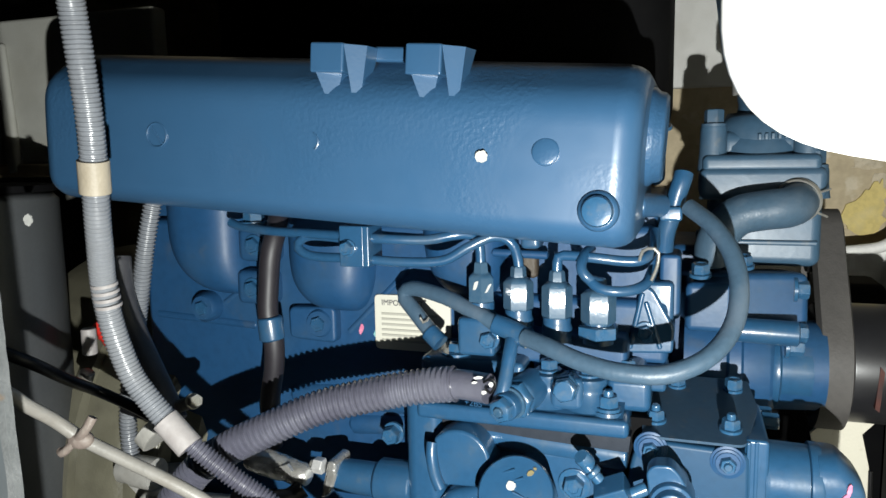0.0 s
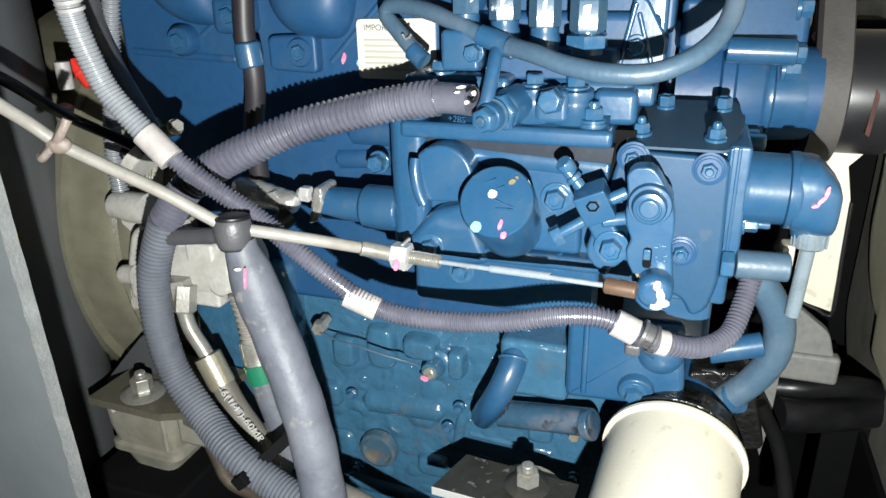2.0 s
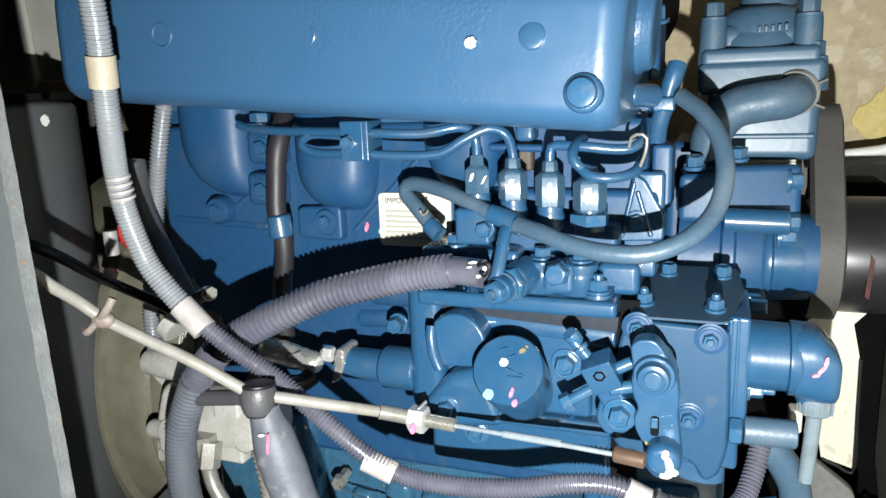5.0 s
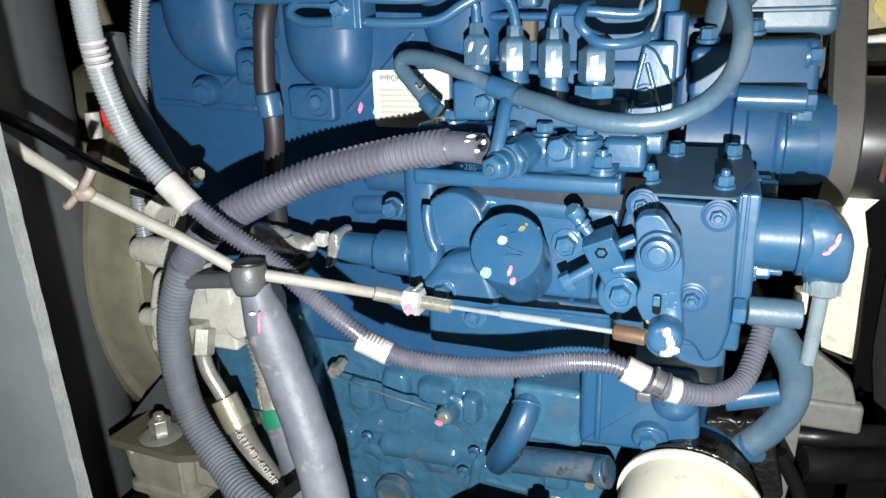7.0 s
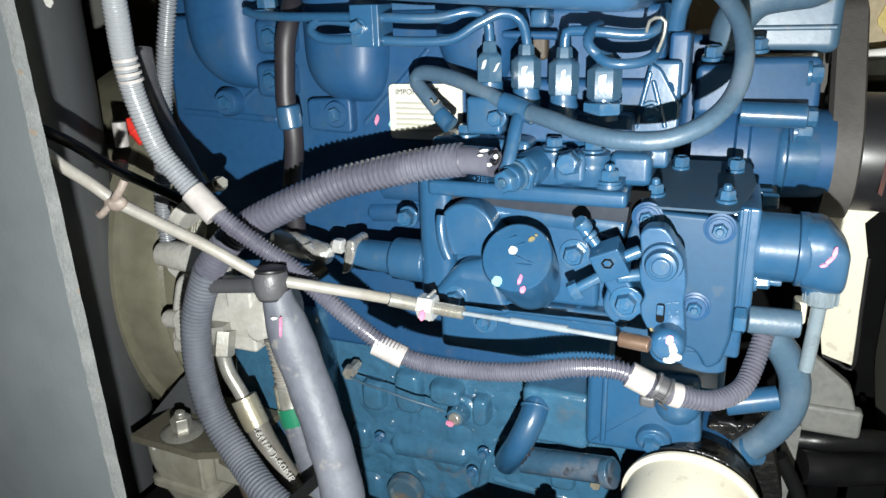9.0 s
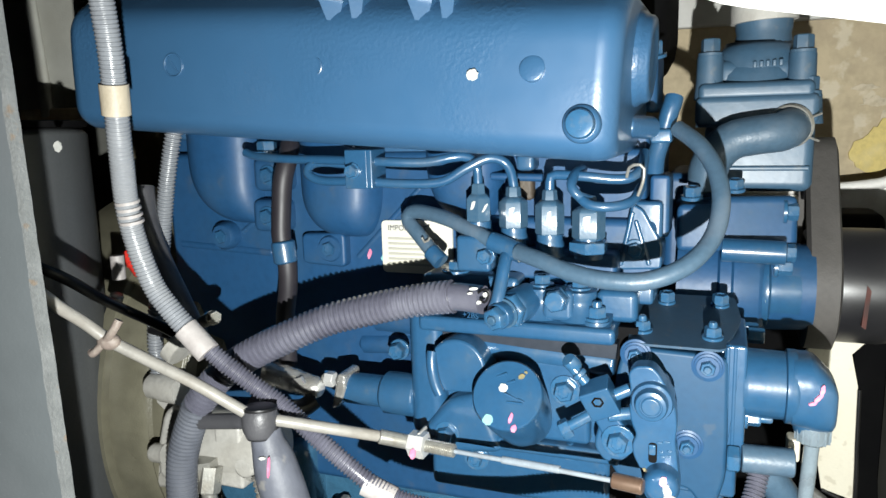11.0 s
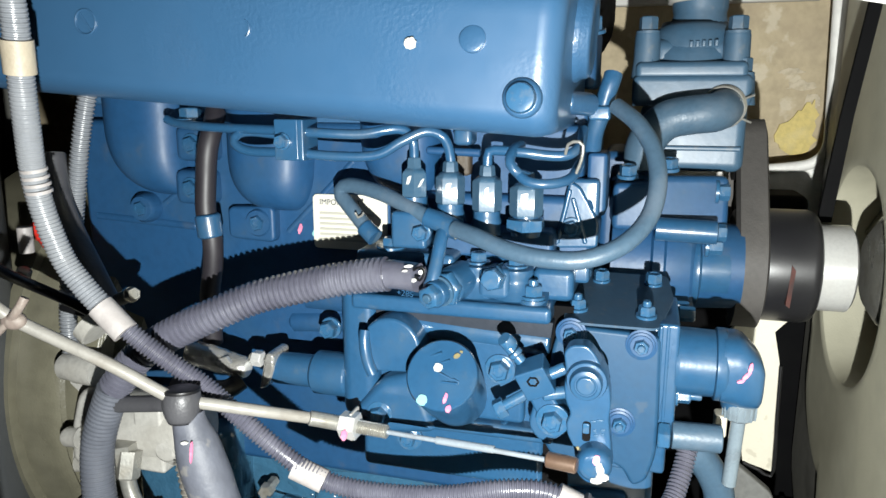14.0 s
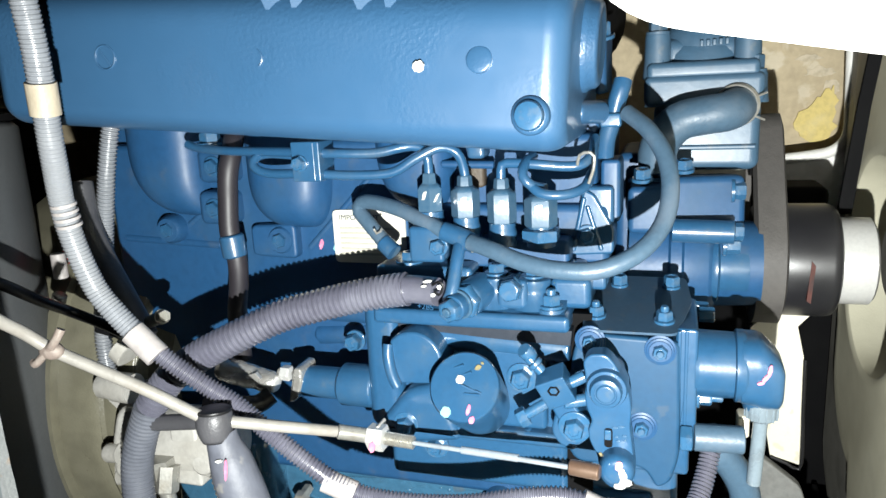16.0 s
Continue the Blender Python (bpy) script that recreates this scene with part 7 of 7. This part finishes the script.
part("rib", rbox((-0.324, 0.508, 0.736), (-0.350, 0.540, 0.681), 0.003, 3), alu, sm)
part("flange", slab(rounded([(-0.413, 0.520, 0.737)[::2], (-0.383, 0.520, 0.744)[::2], (-0.382, 0.520, 0.716)[::2], (-0.399, 0.520, 0.667)[::2], (-0.427, 0.520, 0.668)[::2], (-0.425, 0.520, 0.700)[::2]], 0.012), 0.520, 0.56, 0.006, seg=4), alu, sm)
for a, b, r in (((-0.434, 0.530, 0.753), (-0.398, 0.530, 0.752), 0.0115), ((-0.429, 0.520, 0.694), (-0.412, 0.520, 0.695), 0.0085)):
    part("boss", lathe(bmesh.new(), a, Vector(b) - Vector(a), [(0, r * 0.8), (0.003, r), (0.012, r), (0.016, r * 1.12), ((Vector(b) - Vector(a)).length, r * 1.15)], 24), alu, sm)
part("end_cover", slab(rounded([(-0.447, 0.545, 0.741)[::2], (-0.385, 0.545, 0.747)[::2], (-0.404, 0.545, 0.649)[::2], (-0.463, 0.545, 0.640)[::2]], 0.010), 0.545, 0.57, 0.006, seg=4), alu, sm)
part("bolt_boss", lathe(bmesh.new(), (-0.321, 0.515, 0.703), (0, -1, 0), [(0, 0.012), (0.008, 0.010), (0.010, 0.007)], 18), alu, sm)
part("hex_plug", lathe(bmesh.new(), (-0.348, 0.500, 0.703), (0, -0.3, -1), [(0, 0.0095), (0.02, 0.0095), (0.022, 0.008)], 6), zinc, sm)
solo("black_bar", rod((-0.341, 0.470, 0.755), (-0.277, 0.470, 0.764), 0.006, 12), boot_rubber, "black rubber pipe behind the hoses", "pipe")
RED = Vector((-0.478, 0.560, 0.866)), Vector((-0.462, 0.560, 0.846))
bk = thing("wiring_bundle", (-0.441, 0.520, 0.850), "black wire bundle with red and white connectors", "wiring")
part("loom", tube([(-0.418, 0.525, 0.930), (-0.412, 0.520, 0.900), (-0.401, 0.520, 0.868), (-0.372, 0.505, 0.840), (-0.353, 0.500, 0.812)], 0.011, seg=14), boot_rubber, bk)
red = part("red_connector", rod(RED[0], RED[1], 0.0052, 8, 0.0012), red_plastic, bk, "red plastic connector")
part("ridge", rod(RED[0].lerp(RED[1], 0.45), RED[0].lerp(RED[1], 0.55), 0.0060, 8, 0.0005), red_plastic, red)
part("white_plug", rod((-0.457, 0.530, 0.870), (-0.457, 0.530, 0.848), 0.006, 12), white_tape, bk)
part("white_plug", rod((-0.451, 0.520, 0.837), (-0.456, 0.520, 0.826), 0.006, 12), zinc, bk)
part("wire", tube([(-0.47, 0.38, 0.912), (-0.425, 0.41, 0.890), (-0.405, 0.43, 0.873), (-0.412, 0.465, 0.850), (-0.418, 0.495, 0.832), (-0.396, 0.505, 0.819), (-0.374, 0.505, 0.811)], 0.0042, seg=10), black_rubber, bk)

ml = thing("engine_mount", (-0.43, 0.50, 0.40), "dirty iron engine mount with bolted olive plate", "engine mount")
p0 = Vector((-0.412, 0.501, 0.590))
zt = 0.590
bm = bmesh.new()
tp = [(-0.455, 0.480), (-0.379, 0.477), (-0.350, 0.490), (-0.345, 0.56), (-0.44, 0.57), (-0.452, 0.545)]
vt = [bm.verts.new((x, y, zt)) for x, y in tp]
vb = [bm.verts.new((x, y, zt - 0.007)) for x, y in tp]
bm.faces.new(vt)
bm.faces.new(vb[::-1])
for i in range(len(tp)):
    bm.faces.new((vt[i], vt[(i + 1) % len(tp)], vb[(i + 1) % len(tp)], vb[i]))
part("plate", bm, olive_plate, ml)
part("gusset", slab([(-0.486, 0.530, 0.570)[::2], (-0.435, 0.530, 0.625)[::2], (-0.420, 0.530, 0.637)[::2], (-0.418, 0.530, 0.578)[::2]], 0.530, 0.536, 0.001), duct_grey, ml)
bm = bmesh.new()
rows = []
for z, g, y0 in ((zt - 0.0075, 0.0, 0.487), (zt - 0.030, 0.002, 0.487), (zt - 0.048, 0.006, 0.489), (zt - 0.050, 0.002, 0.486), (zt - 0.056, 0.002, 0.486), (zt - 0.058, 0.010, 0.490), (zt - 0.075, 0.016, 0.494)):
    rows.append([bm.verts.new((x, y, z)) for x, y in rounded([(-0.452 + g, y0), (-0.372 - g, y0 - 0.002), (-0.372 - g, 0.55), (-0.452 + g, 0.55)], 0.012)])
for r0, r1 in zip(rows, rows[1:]):
    for i in range(len(r0)):
        bm.faces.new((r0[i], r0[(i + 1) % len(r0)], r1[(i + 1) % len(r0)], r1[i]))
bm.faces.new(rows[0])
bm.faces.new(rows[-1])
part("cast_block", bm, dirty_iron, ml)
part("block_rib", rbox((-0.385, 0.483, zt - 0.045), (-0.381, 0.49, zt - 0.008), 0.001), dirty_iron, ml)
dab((-0.429, 0.480, 0.583), (0, -1, 0), 0.0022, paint_white, ml, stretch=1.5, lean=1.4)
part("bracket_arm", rbox((p0.x + 0.040, 0.488, zt - 0.036), (p0.x + 0.15, 0.505, zt - 0.007), 0.004), dirty_iron, ml)
part("washer", lathe(bmesh.new(), (p0.x, 0.50, zt), (0, 0, 1), [(0, 0.019), (0.0015, 0.0195), (0.003, 0.016), (0.0045, 0.012)], 28), zinc, ml)
bolt(ml, (p0.x, 0.50, zt + 0.004), (0, 0, 1), af=0.016, h=0.013, mat=zinc, stud=0.006, label="zinc mounting nut")
part("foot", rbox((p0.x - 0.05, 0.46, 0.0), (p0.x + 0.05, 0.56, zt - 0.074), 0.004), matt_black, ml)
part("lower_arm", tube([(-0.353, 0.500, 0.563), (-0.345, 0.500, 0.538), (-0.335, 0.500, 0.513), (-0.307, 0.500, 0.504), (-0.261, 0.490, 0.506), (-0.209, 0.490, 0.493)], lambda i, n: 0.006, seg=10), rust_dark, ml)
part("brace", slab([(-0.364, 0.488, 0.595)[::2], (-0.315, 0.488, 0.571)[::2], (-0.330, 0.488, 0.562)[::2], (-0.365, 0.488, 0.575)[::2]], 0.488, 0.494, 0.001), olive_plate, ml)

mc = thing("front_mount", (-0.08, 0.51, 0.40), "steel mount bracket plate with zinc bolt", "engine mount")
zb = 0.570
bm = bmesh.new()
tp = [(-0.138, 0.485), (-0.035, 0.478), (-0.033, 0.520), (-0.124, 0.529)]
vt = [bm.verts.new((x, y, zb)) for x, y in tp]
vb = [bm.verts.new((x, y, zb - 0.006)) for x, y in tp]
bm.faces.new(vt)
bm.faces.new(vb[::-1])
for i in range(len(tp)):
    bm.faces.new((vt[i], vt[(i + 1) % len(tp)], vb[(i + 1) % len(tp)], vb[i]))
part("plate", bm, mount_plate, mc)
q = (-0.0695, 0.506, 0.570)
bm = rbox((0, -0.0012, -0.0066), (0.1033, 0.0, 0.0004), 0.0005, m=Matrix.Translation((-0.138, 0.4848, 0.570)) @ pose(0, 0, 0, 0, 0, -3.9))
part("front_edge", bm, bright_steel, mc, "bare bright plate edge")
part("washer", lathe(bmesh.new(), (q[0], q[1], zb), (0, 0, 1), [(0, 0.0165), (0.0015, 0.017), (0.003, 0.014), (0.0045, 0.011)], 28), washer_dark, mc)
bolt(mc, (q[0], q[1], zb + 0.004), (0, 0, 1), af=0.016, h=0.012, mat=zinc, stud=0.006, label="zinc mounting nut")
part("rubber_block", lathe(bmesh.new(), (q[0] - 0.002, 0.513, 0.45), (0, 0, 1), [(0, 0.030), (zb - 0.462, 0.030), (zb - 0.457, 0.028)], 28), dirty_iron, mc)
part("foot", rbox((q[0] - 0.06, 0.49, 0.0), (q[0] + 0.04, 0.57, 0.45), 0.004), matt_black, mc)
rail = thing("chassis_rail", (-0.3, 0.62, 0.0), "dark oily chassis rail under the engine", "rail")
part("beam", rbox((-0.9, 0.58, 0.20), (0.7, 0.66, 0.34), 0.006), matt_black, rail)
part("post", rbox((-0.7, 0.59, 0.0), (-0.64, 0.65, 0.20), 0.003), matt_black, rail)
part("post", rbox((0.5, 0.59, 0.0), (0.56, 0.65, 0.20), 0.003), matt_black, rail)
